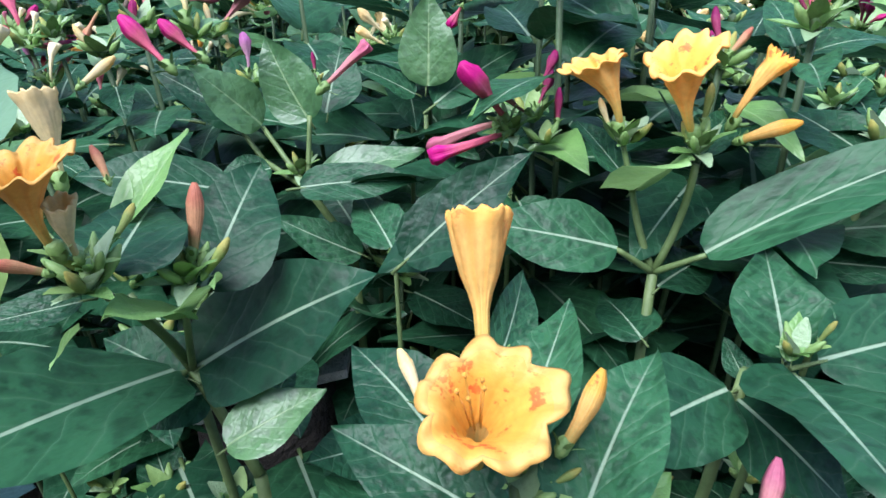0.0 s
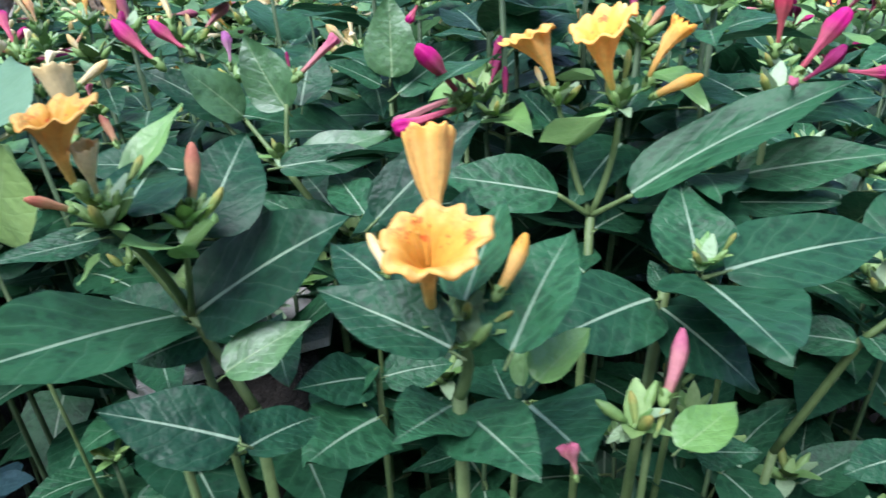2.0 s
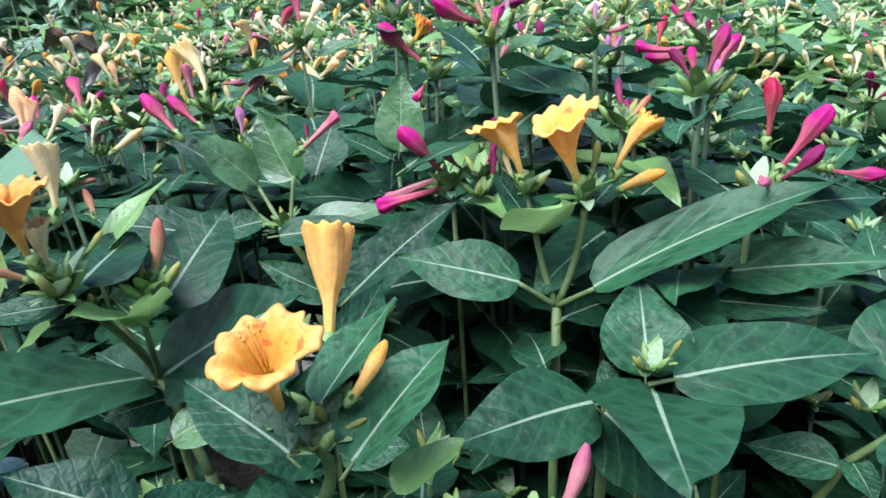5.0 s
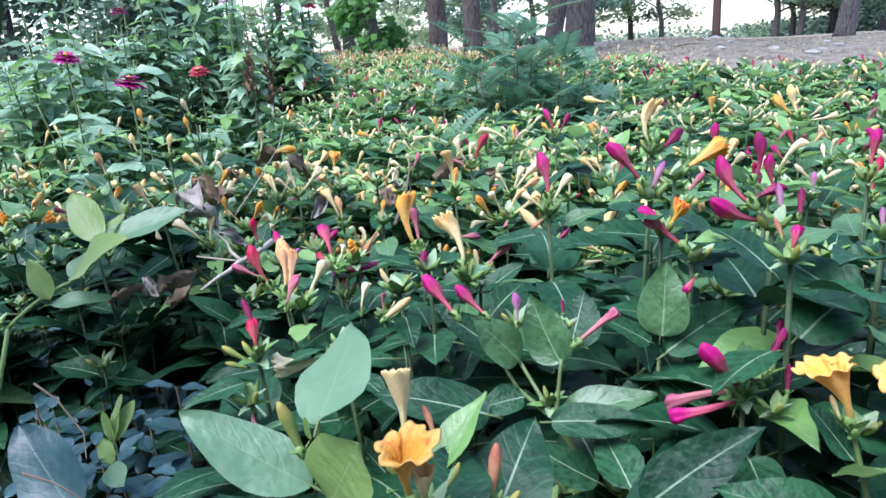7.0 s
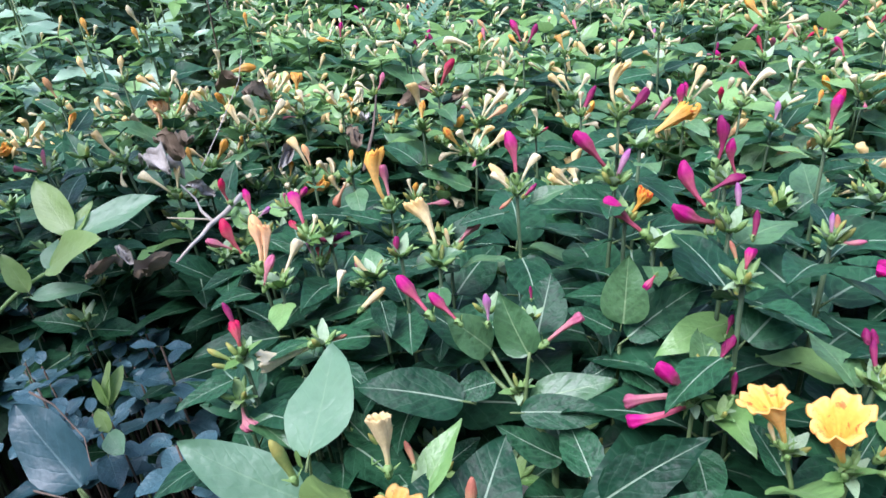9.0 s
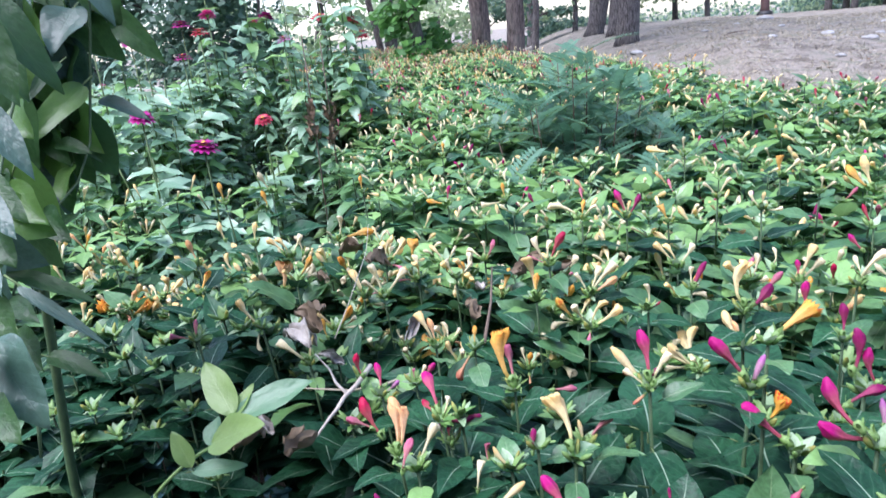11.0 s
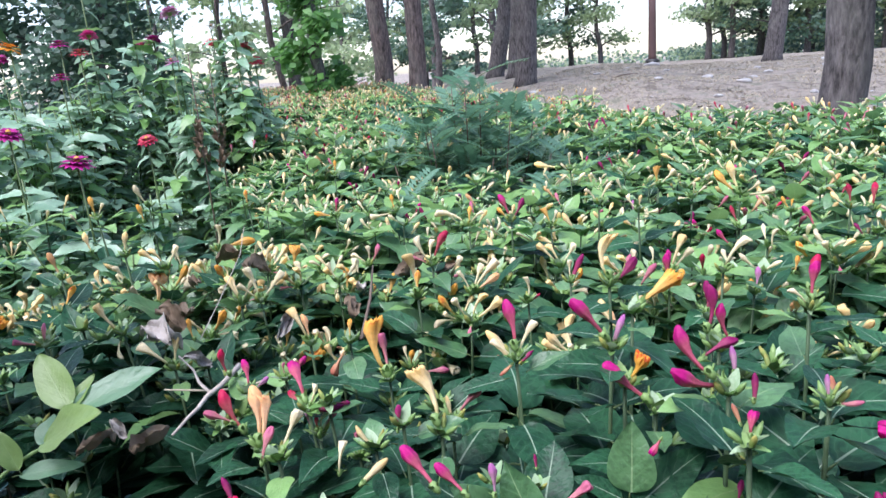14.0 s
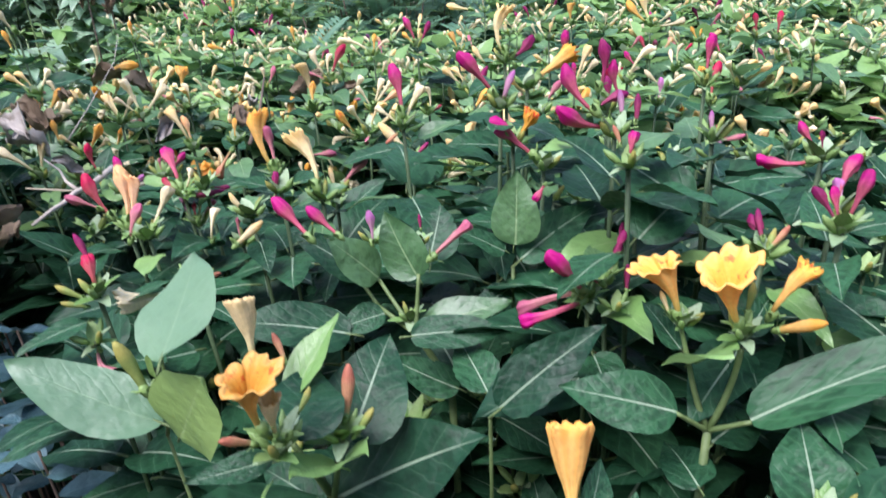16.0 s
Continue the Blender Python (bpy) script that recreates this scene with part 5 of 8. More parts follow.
blade(root, L((0.1340, 0.2599, 0.5888)), L((0.1264, 0.2956, 0.5845)), 0.6, LEAF, (0, -0.5, 0.85), 0.1, 0.15, 0)
blade(root, L((0.1421, 0.2733, 0.6024)), L((0.1695, 0.3044, 0.5992)), 0.55, LEAF, (0, -0.5, 0.85), 0.1, 0.15, 3)

# the rosette of four broad leaves with a green bud
node = (0.1705, 0.2289, 0.6005)
root, L = rooted("four_o_clock_plant", node, "four o'clock plant with broad quilted leaves round a green bud", (0.0, 0.05))
grow(root, L, node, (), 0.0021)
tuft(root, L((0.1685, 0.2229, 0.6101)), 1, 0.75)
blade(root, L((0.1685, 0.2288, 0.6035)), L((0.1696, 0.2571, 0.6291)), 0.80, LEAF, (0.0, -0.75, 0.65), 0.08, 0.12, 1)
blade(root, L((0.1774, 0.2239, 0.6055)), L((0.2506, 0.2399, 0.6076)), 0.42, LEAF, (-0.05, -0.5, 0.87), 0.08, 0.15, 2)
blade(root, L((0.1702, 0.2224, 0.6019)), L((0.1695, 0.1599, 0.6116)), 0.70, LEAF, (0.1, -0.35, 0.93), 0.10, 0.15, 0)
bloom(root, "bud", "green", L((0.1740, 0.2224, 0.6133)), L((0.1781, 0.2226, 0.6216)))
blade(root, L((0.1674, 0.2218, 0.6074)), L((0.1728, 0.2346, 0.6174)), 0.40, LEAF_YOUNG, (-0.5, -0.7, 0.5), 0.05, 0.4, 3)
root, L = rooted("four_o_clock_plant", (0.1514, 0.2207, 0.5973), "four o'clock plant with a broad pale-ribbed leaf", (0.0, 0.05))
grow(root, L, (0.1551, 0.2230, 0.6030), (), 0.003)
blade(root, L((0.1502, 0.2206, 0.5965)), L((0.1004, 0.1937, 0.5981)), 0.56, LEAF, (0.05, -0.45, 0.9), 0.12, 0.12, 1)
blade(root, L((0.1533, 0.2214, 0.5925)), L((0.1820, 0.1953, 0.5733)), 0.75, LEAF, (0, -0.3, 0.95), 0.12, 0.1, 3)
blade(root, L((0.1580, 0.2278, 0.5954)), L((0.1552, 0.2421, 0.6020)), 0.55, LEAF, (0, -0.6, 0.8), 0.1, 0.1, 2)

# the pink bud in front
tip = (0.1310, 0.1615, 0.5930)
root, L = rooted("four_o_clock_plant", tip, "young four o'clock shoot with a pink bud", (0.02, 0.05))
grow(root, L, tip, (), 0.0016)
tuft(root, L((0.1263, 0.1614, 0.5915)), 2, 1.05)
bloom(root, "bud", "pink", L((0.1341, 0.1630, 0.5958)), L((0.1434, 0.1771, 0.6128)))
bloom(root, "crumple", "pink", L((0.1046, 0.1420, 0.5888)), L((0.1028, 0.1475, 0.5968)))
bloom(root, "bud", "green", L((0.1259, 0.1595, 0.5892)), L((0.1258, 0.1675, 0.5983)))
bloom(root, "bud", "green", L((0.1292, 0.1540, 0.5919)), L((0.1328, 0.1587, 0.5982)))
blade(root, L((0.1372, 0.1540, 0.5872)), L((0.1612, 0.1724, 0.5871)), 0.45, LEAF_YOUNG, (-0.4, -0.5, 0.7), 0.1, 0.3, 0)
blade(root, L((0.1512, 0.1730, 0.5677)), L((0.1699, 0.1675, 0.5711)), 0.65, LEAF, (0, -0.3, 0.95), 0.1, 0.1, 0)

# stem at the dark gap
node = (0.2431, 0.2329, 0.5652)
root, L = rooted("four_o_clock_plant", (0.2264, 0.2483, 0.4935), "leaning four o'clock stem with quilted leaves over dark soil", (-0.02, 0.02))
part("stem", stem_mesh([(curve_points((0, 0, -0.02), L((0.2264, 0.2483, 0.4935)), (0, 0, 0)), 0.0024, 0.0022), (curve_points(L((0.2264, 0.2483, 0.4935)), L(node), (0, 0, 0)), 0.0020, 0.0018), (curve_points(L(node), L((0.2608, 0.2280, 0.5880)), (0, 0, 0)), 0.0016, 0.0014)], sides=7), root)
blade(root, L((0.2415, 0.2327, 0.5633)), L((0.2131, 0.2489, 0.5614)), 0.55, LEAF, (0, -0.5, 0.85), 0.1, 0.15, 1)
blade(root, L((0.2447, 0.2334, 0.5674)), L((0.2460, 0.2143, 0.5630)), 0.60, LEAF, (0, -0.3, 0.95), 0.1, 0.15, 2)
blade(root, L((0.2602, 0.2334, 0.5959)), L((0.2898, 0.2754, 0.6171)), 0.80, LEAF, (-0.3, -0.7, 0.6), 0.08, 0.12, 3)
blade(root, L((0.2566, 0.2219, 0.5846)), L((0.2537, 0.1882, 0.5774)), 0.70, LEAF, (0, -0.4, 0.9), 0.1, 0.12, 0)
blade(root, L((0.2348, 0.1855, 0.5475)), L((0.2089, 0.1795, 0.5459)), 0.6, LEAF, (0, -0.4, 0.9), 0.1, 0.12, 0)
tuft(root, L((0.2494, 0.2392, 0.5852)), 1, 0.83)

# the magenta cluster beside the long leaf
tip = (0.2149, 0.2835, 0.6559)
root, L = rooted("four_o_clock_plant", tip, "four o'clock plant with a fan of magenta closed flowers", (0.02, 0.03))
grow(root, L, tip, (), 0.0019)
tuft(root, L(tip), 1, 0.98)
bloom(root, "club", "magenta", L((0.2205, 0.2819, 0.6601)), L((0.2381, 0.2804, 0.6885)), 0.2)
bloom(root, "club", "dark", L((0.2206, 0.2794, 0.6593)), L((0.2332, 0.2694, 0.6762)), 1.2)
bloom(root, "club", "magenta", L((0.2371, 0.2800, 0.6651)), L((0.2535, 0.2643, 0.6667)), 2.2)
bloom(root, "club", "red", L((0.2261, 0.3085, 0.6645)), L((0.2269, 0.3130, 0.6946)), 0.2)
bloom(root, "curl", "pink", L((0.2156, 0.2775, 0.6561)), L((0.2117, 0.2645, 0.6648)), 0.4)
blade(root, L((0.2151, 0.2866, 0.6469)), L((0.1973, 0.3244, 0.6572)), 0.55, LEAF, (0, -0.6, 0.8), 0.08, 0.15, 1)
blade(root, L((0.2066, 0.2862, 0.6177)), L((0.2613, 0.2620, 0.6355)), 0.40, LEAF, (0, -0.55, 0.85), 0.10, 0.12, 3)
blade(root, L((0.2222, 0.2884, 0.6449)), L((0.2722, 0.2961, 0.6477)), 0.45, LEAF, (0, -0.5, 0.85), 0.10, 0.2, 2)
blade(root, L((0.2183, 0.2941, 0.6386)), L((0.2030, 0.3253, 0.6275)), 0.75, LEAF_YOUNG, (0, -0.6, 0.8), 0.1, 0.15, 0)
blade(root, L((0.2051, 0.2826, 0.6076)), L((0.2423, 0.2652, 0.6126)), 0.40, LEAF, (0, -0.5, 0.85), 0.1, 0.15, 0)

# the left cluster of yellow flowers
tip = (-0.0345, 0.2135, 0.6417)
root, L = rooted("four_o_clock_plant", tip, "four o'clock plant with crumpled yellow flowers and rusty buds", (0.03, 0.05))
grow(root, L, tip, (), 0.0019, low=(-0.0307, 0.2551, 0.5818))
tuft(root, L(tip), 2, 1.05)
tuft(root, L((-0.0335, 0.2158, 0.6458)), 1, 0.83)
bloom(root, "half", "pale", L((-0.0528, 0.2448, 0.6556)), L((-0.0576, 0.2556, 0.6835)), 0.2)
bloom(root, "flare", "yellow", L((-0.0374, 0.2100, 0.6516)), L((-0.0410, 0.2050, 0.6810)), 0.9)
bloom(root, "half", "pale", L((-0.0336, 0.2117, 0.6496)), L((-0.0329, 0.2061, 0.6691)), 1.9)
bloom(root, "bud", "rust", L((-0.0409, 0.2102, 0.6473)), L((-0.0504, 0.2005, 0.6560)))
bloom(root, "bud", "rust", L((-0.0420, 0.2525, 0.6546)), L((-0.0485, 0.2593, 0.6653)))
bloom(root, "bud", "green", L((-0.0299, 0.2225, 0.6505)), L((-0.0257, 0.2312, 0.6581)))
blade(root, L((-0.0340, 0.2215, 0.6410)), L((-0.0325, 0.2630, 0.6447)), 0.85, LEAF, (0, -0.7, 0.7), 0.08, 0.12, 1)
blade(root, L((-0.0394, 0.2166, 0.6350)), L((-0.0682, 0.2031, 0.6346)), 0.35, LEAF, (0, -0.5, 0.85), 0.10, 0.2, 2)
blade(root, L((-0.0372, 0.2073, 0.6314)), L((-0.0363, 0.1898, 0.6321)), 0.45, LEAF_YOUNG, (-0.8, -0.3, 0.5), 0.08, 0.2, 3)
blade(root, L((-0.0392, 0.2480, 0.6404)), L((-0.0262, 0.2815, 0.6631)), 0.40, LEAF_YOUNG, (-0.4, -0.7, 0.5), 0.05, 0.4, 3)

# its tall bud shoot and the node with two very large leaves
node = (-0.0285, 0.2514, 0.5834)
root, L = rooted("four_o_clock_plant", (-0.0057, 0.2359, 0.5472), "four o'clock plant with a rusty bud and very large dark leaves", (0.0, 0.03))
part("stem", stem_mesh([(curve_points((0, 0, -0.02), L((-0.0057, 0.2359, 0.5472)), (0, 0, 0)), 0.0029, 0.0026), (curve_points(L((-0.0057, 0.2359, 0.5472)), L(node), (0, 0, 0)), 0.0023, 0.0019), (curve_points(L(node), L((-0.0184, 0.2323, 0.6205)), (0, 0, 0)), 0.0015, 0.0012), (curve_points(L((-0.0184, 0.2323, 0.6205)), L((-0.0167, 0.2377, 0.6305)), (0, 0, 0)), 0.0012, 0.0010), (curve_points(L(node), L((-0.0467, 0.2557, 0.6126)), (0, 0, 0)), 0.0018, 0.0014)], sides=8), root)
tuft(root, L((-0.0167, 0.2373, 0.6296)), 0, 0.98)
bloom(root, "bud", "rust", L((-0.0169, 0.2411, 0.6330)), L((-0.0149, 0.2508, 0.6561)))
bloom(root, "bud", "green", L((-0.0200, 0.2379, 0.6328)), L((-0.0210, 0.2429, 0.6447)))
bloom(root, "bud", "green", L((-0.0127, 0.2361, 0.6300)), L((-0.0040, 0.2411, 0.6418)))
blade(root, L((-0.0169, 0.2432, 0.6231)), L((-0.0036, 0.2904, 0.6462)), 0.66, LEAF, (0.0, -0.75, 0.65), 0.08, 0.12, 1)
blade(root, L((-0.0193, 0.2318, 0.6201)), L((-0.0280, 0.2050, 0.6365)), 0.60, LEAF_YOUNG, (0, -0.3, 0.95), 0.15, 0.2, 0)
blade(root, L((-0.0164, 0.2326, 0.6202)), L((-0.0020, 0.2141, 0.6404)), 0.60, LEAF_YOUNG, (0, -0.3, 0.95), 0.15, 0.2, 2)
blade(root, L((-0.0262, 0.2498, 0.5849)), L((0.0416, 0.2429, 0.6266)), 0.54, LEAF, (0.0, -0.55, 0.83), 0.08, 0.12, 2)
blade(root, L((-0.0321, 0.2478, 0.5844)), L((-0.0784, 0.1467, 0.6243)), 0.40, LEAF, (0.05, -0.35, 0.93), 0.06, 0.15, 1)
blade(root, L((-0.0299, 0.2489, 0.5814)), L((-0.0677, 0.2673, 0.5850)), 0.6, LEAF, (0, -0.5, 0.85), 0.1, 0.12, 3)
blade(root, L((-0.0237, 0.2492, 0.5754)), L((-0.0496, 0.2374, 0.5707)), 0.7, LEAF, (0, -0.6, 0.8), 0.1, 0.12, 0)
blade(root, L((-0.0091, 0.2202, 0.5756)), L((0.0216, 0.2344, 0.5888)), 0.55, LEAF_FRESH, (0, -0.45, 0.88), 0.10, 0.2, 3)
blade(root, L((-0.0073, 0.2553, 0.5559)), L((0.0015, 0.2763, 0.5683)), 0.5, LEAF, (0, -0.6, 0.8), 0.10, 0.2, 3)

# the fork with light green leaves and magenta flowers
root, L = rooted("four_o_clock_plant", (0.0197, 0.3650, 0.5692), "four o'clock plant with light green leaves and magenta flowers", (0.0, 0.05))
n1, n2 = (-0.0280, 0.3813, 0.6125), (-0.0034, 0.3610, 0.6057)
part("stem", stem_mesh([(curve_points((0, 0, -0.02), L((0.0167, 0.3566, 0.5754)), (0, 0, 0)), 0.0027, 0.0023), (curve_points(L((0.0167, 0.3566, 0.5754)), L(n2), (0, 0, 0)), 0.0022, 0.0018), (curve_points(L(n2), L(n1), (0, 0, 0)), 0.0016, 0.0014), (curve_points(L(n1), L((-0.0436, 0.3934, 0.6293)), (0, 0, 0)), 0.0014, 0.0011), (curve_points(L(n2), L((-0.0279, 0.3867, 0.6284)), (0, 0, 0)), 0.0015, 0.0012), (curve_points(L(n2), L((-0.0016, 0.3744, 0.6379)), (0, 0, 0)), 0.0014, 0.0011)], sides=8), root)
tuft(root, L((-0.0331, 0.4063, 0.6445)), 1, 0.98)
tuft(root, L((-0.0070, 0.3691, 0.6112)), 0, 0.9)
tuft(root, L((-0.0040, 0.3976, 0.6465)), 3, 0.75)
bloom(root, "club", "magenta", L((-0.0380, 0.3520, 0.6690)), L((-0.0590, 0.3600, 0.6850)), 0.4)
bloom(root, "club", "magenta", L((-0.0595, 0.3690, 0.6600)), L((-0.0845, 0.3800, 0.6835)), 0.4)
bloom(root, "club", "lilac", L((-0.0260, 0.3680, 0.6580)), L((-0.0285, 0.3770, 0.6765)))
bloom(root, "bud", "dark", L((-0.0050, 0.4185, 0.6469)), L((-0.0061, 0.4208, 0.6575)))
bloom(root, "slim", "pink", L((0.0060, 0.3590, 0.6530)), L((0.0295, 0.3660, 0.6730)))
blade(root, L((-0.0280, 0.3838, 0.6297)), L((-0.0548, 0.3740, 0.6631)), 0.56, LEAF_FRESH, (0.5, -0.65, 0.6), 0.06, 0.14, 1)
blade(root, L((-0.0017, 0.3738, 0.6361)), L((-0.0212, 0.3864, 0.6732)), 0.60, LEAF_FRESH, (-0.2, -0.85, 0.4), 0.06, 0.14, 2)
blade(root, L((-0.0004, 0.3681, 0.6056)), L((0.0517, 0.3792, 0.6188)), 0.40, LEAF_FRESH, (0, -0.5, 0.85), 0.18, 0.2, 0)
blade(root, L((-0.0357, 0.3906, 0.6302)), L((-0.0809, 0.3928, 0.6555)), 0.42, LEAF, (0, -0.6, 0.8), 0.08, 0.2, 3)
blade(root, L((0.0013, 0.4091, 0.6283)), L((0.0051, 0.4431, 0.6560)), 0.70, LEAF, (0, -0.8, 0.6), 0.08, 0.2, 3)
blade(root, L((-0.0237, 0.3757, 0.6102)), L((-0.0522, 0.3650, 0.6060)), 0.6, LEAF, (0, -0.6, 0.8), 0.08, 0.2, 1)
blade(root, L((0.0214, 0.3513, 0.5751)), L((-0.0202, 0.3533, 0.5954)), 0.42, LEAF, (0, -0.65, 0.75), 0.08, 0.12, 2)
blade(root, L((0.0225, 0.3660, 0.5703)), L((-0.0017, 0.4040, 0.5869)), 0.8, LEAF, (0, -0.7, 0.7), 0.08, 0.12, 0)
blade(root, L((-0.0423, 0.3611, 0.6052)), L((-0.1105, 0.3481, 0.6180)), 0.45, LEAF, (0, -0.45, 0.88), 0.1, 0.12, 0)
blade(root, L((-0.0040, 0.3476, 0.6121)), L((0.0516, 0.3505, 0.6131)), 0.38, LEAF, (0, -0.5, 0.85), 0.1, 0.12, 2)

# the upright light leaf
base = (0.0531, 0.4025, 0.6284)
root, L = rooted("four_o_clock_plant", base, "leafy four o'clock shoot with an upright light green leaf", (0.0, 0.05))
grow(root, L, base, (), 0.0017)
blade(root, L((0.0534, 0.4049, 0.6434)), L((0.0565, 0.4163, 0.6873)), 0.62, LEAF_FRESH, (-0.1, -0.92, 0.3), 0.04, 0.2, 1)
blade(root, L((0.0579, 0.4024, 0.6343)), L((0.1060, 0.4414, 0.6548)), 0.40, LEAF, (0, -0.6, 0.75), 0.10, 0.2, 2)
blade(root, L((0.0479, 0.4038, 0.6399)), L((0.0183, 0.4000, 0.6542)), 0.44, LEAF, (0, -0.5, 0.85), 0.12, 0.2, 3)
blade(root, L((0.0563, 0.3928, 0.6210)), L((0.0798, 0.3698, 0.6174)), 0.5, LEAF, (0, -0.5, 0.85), 0.1, 0.2, 0)
blade(root, L((0.0502, 0.4012, 0.6151)), L((0.0258, 0.3853, 0.6058)), 0.5, LEAF, (0, -0.5, 0.85), 0.1, 0.2, 2)

# the drooping magenta flowers
tip = (0.0910, 0.3361, 0.6417)
root, L = rooted("four_o_clock_plant", tip, "four o'clock shoot with drooping and upright magenta flowers", (0.01, 0.04))
grow(root, L, tip, (), 0.0017)
tuft(root, L(tip), 0, 0.90)
tuft(root, L((0.1047, 0.3305, 0.6398)), 2, 0.83)
bloom(root, "club", "magenta", L((0.0902, 0.3342, 0.6451)), L((0.0689, 0.3232, 0.6744)), 0.2)
bloom(root, "club", "pink", L((0.0999, 0.3374, 0.6486)), L((0.0853, 0.3425, 0.6606)), 1.2)
bloom(root, "bud", "dark", L((0.1104, 0.3376, 0.6442)), L((0.1110, 0.3421, 0.6593)))
bloom(root, "club", "dark", L((0.1033, 0.3545, 0.6547)), L((0.1116, 0.3595, 0.6711)))
bloom(root, "slim", "pink", L((0.0905, 0.3345, 0.6476)), L((0.0557, 0.3425, 0.6313)), 0.9)
bloom(root, "slim", "magenta", L((0.0900, 0.3334, 0.6431)), L((0.0562, 0.3200, 0.6372)), 0.3)
blade(root, L((0.0895, 0.3306, 0.6149)), L((0.0653, 0.3089, 0.6102)), 0.6, LEAF, (0, -0.6, 0.8), 0.1, 0.2, 1)
blade(root, L((0.0943, 0.3293, 0.6128)), L((0.0993, 0.2920, 0.6049)), 0.6, LEAF, (0, -0.6, 0.8), 0.1, 0.2, 2)
# the toothed leaf beside it
root, L = rooted("toothed_leaf_weed", (0.0403, 0.3205, 0.5884), "weed with a long finely toothed green leaf", (0.0, 0.03), group="weeds in the bed")
grow(root, L, (0.0407, 0.3162, 0.5908), (), 0.0015)
blade(root, L((0.0463, 0.2960, 0.6021)), L((0.0972, 0.3056, 0.6445)), 0.40, LEAF, (0.1, -0.55, 0.83), 0.06, 0.20, 2, teeth=0.03)
blade(root, L((0.0383, 0.3186, 0.5957)), L((0.0224, 0.3602, 0.6043)), 0.5, LEAF, (0, -0.6, 0.8), 0.06, 0.20, 1, teeth=0.03)

# ---- weeds with broad pale leaves ----
node = (-0.1053, 0.2589, 0.6113)
root, L = rooted("broadleaf_weed", node, "young weed with broad pale grey-green leaves", (0.02, 0.03), group="weeds in the bed")
grow(root, L, node, ((node, (-0.0945, 0.2500, 0.6580)),), 0.0012)
blade(root, L((-0.0945, 0.2500, 0.6580)), L((-0.1035, 0.3141, 0.6773)), 0.52, LEAF_SAGE, (-0.05, -0.9, 0.45), 0.02, 0.05, 0, shape=(0.55, 0.90))
blade(root, L((-0.1040, 0.2545, 0.6212)), L((-0.1689, 0.2538, 0.6533)), 0.40, LEAF_SAGE, (0.1, -0.45, 0.9), 0.03, 0.05, 2, shape=(0.55, 0.90))
blade(root, L((-0.0850, 0.2345, 0.6300)), L((-0.0640, 0.2250, 0.6650)), 0.90, LEAF_LIME, (-0.1, -0.85, 0.5), 0.06, 0.12, 1, shape=(0.55, 0.75))
blade(root, L((-0.1004, 0.2518, 0.6471)), L((-0.1021, 0.2530, 0.6576)), 0.35, LEAF_LIME, (-0.3, -0.7, 0.5), 0.06, 0.3, 1, shape=(0.6, 0.6))
bloom(root, "bud", "green", L((-0.1023, 0.2473, 0.6405)), L((-0.1127, 0.2485, 0.6665)))
node = (-0.3504, 0.3898, 0.6650)
low = (-0.3850, 0.3586, 0.6383)
root, L = rooted("broadleaf_weed", low, "arching weed sprig with pale lime-green leaves", (-0.13, -0.03), group="weeds in the bed")
top = (-0.3300, 0.3950, 0.6890)
part("stem", stem_mesh([(curve_points((0, 0, -0.02), L(low), (-0.02, 0, 0.05)), 0.0020, 0.0017), (curve_points(L(low), L(node), (0, 0, 0.004)), 0.0015, 0.0013), (curve_points(L(node), L(top), (0, 0, 0)), 0.0012, 0.0010)], CALYX, 7), root)
blade(root, L((-0.3290, 0.3940, 0.6930)), L((-0.3658, 0.4208, 0.7233)), 0.42, LEAF_LIME, (0.3, -0.8, 0.5), 0.05, 0.2, 1, shape=(0.6, 0.85))
blade(root, L((-0.3270, 0.3950, 0.6900)), L((-0.2736, 0.4295, 0.7091)), 0.34, LEAF_SAGE, (0, -0.6, 0.8), 0.05, 0.3, 2, shape=(0.6, 0.85))
blade(root, L((-0.3480, 0.3870, 0.6680)), L((-0.2850, 0.3740, 0.7050)), 0.38, LEAF_LIME, (-0.3, -0.6, 0.7), 0.08, 0.3, 3, shape=(0.6, 0.85))
blade(root, L((-0.3504, 0.3898, 0.6660)), L((-0.3560, 0.4100, 0.6800)), 0.60, LEAF_SAGE, (0, -0.7, 0.6), 0.08, 0.3, 3, shape=(0.6, 0.85))
blade(root, L((-0.3600, 0.3740, 0.6520)), L((-0.3180, 0.3880, 0.6550)), 0.30, LEAF_SAGE, (0, -0.5, 0.85), 0.08, 0.3, 0, shape=(0.6, 0.85))
blade(root, L((-0.3595, 0.3738, 0.6560)), L((-0.3746, 0.3768, 0.6840)), 0.45, LEAF_LIME, (0.3, -0.7, 0.6), 0.08, 0.3, 0, shape=(0.6, 0.85))
blade(root, L((-0.3290, 0.3960, 0.6910)), L((-0.3220, 0.4180, 0.7090)), 0.35, LEAF_LIME, (0, -0.7, 0.6), 0.08, 0.3, 0, shape=(0.6, 0.85))
tip = (-0.3656, 0.4114, 0.5183)
root, L = rooted("broadleaf_weed", tip, "small weed with upright pale green leaves", (0.0, 0.02), group="weeds in the bed")
grow(root, L, tip, (), 0.002)
for k, q in enumerate(((-0.3698, 0.4331, 0.5497), (-0.3773, 0.4192, 0.5416), (-0.3608, 0.4369, 0.5435))):
    blade(root, L(tip), L(q), 0.32, LEAF_LIME, (0.3 * k - 0.3, -0.8, 0.3), 0.03, 0.4, k, shape=(0.6, 0.7))
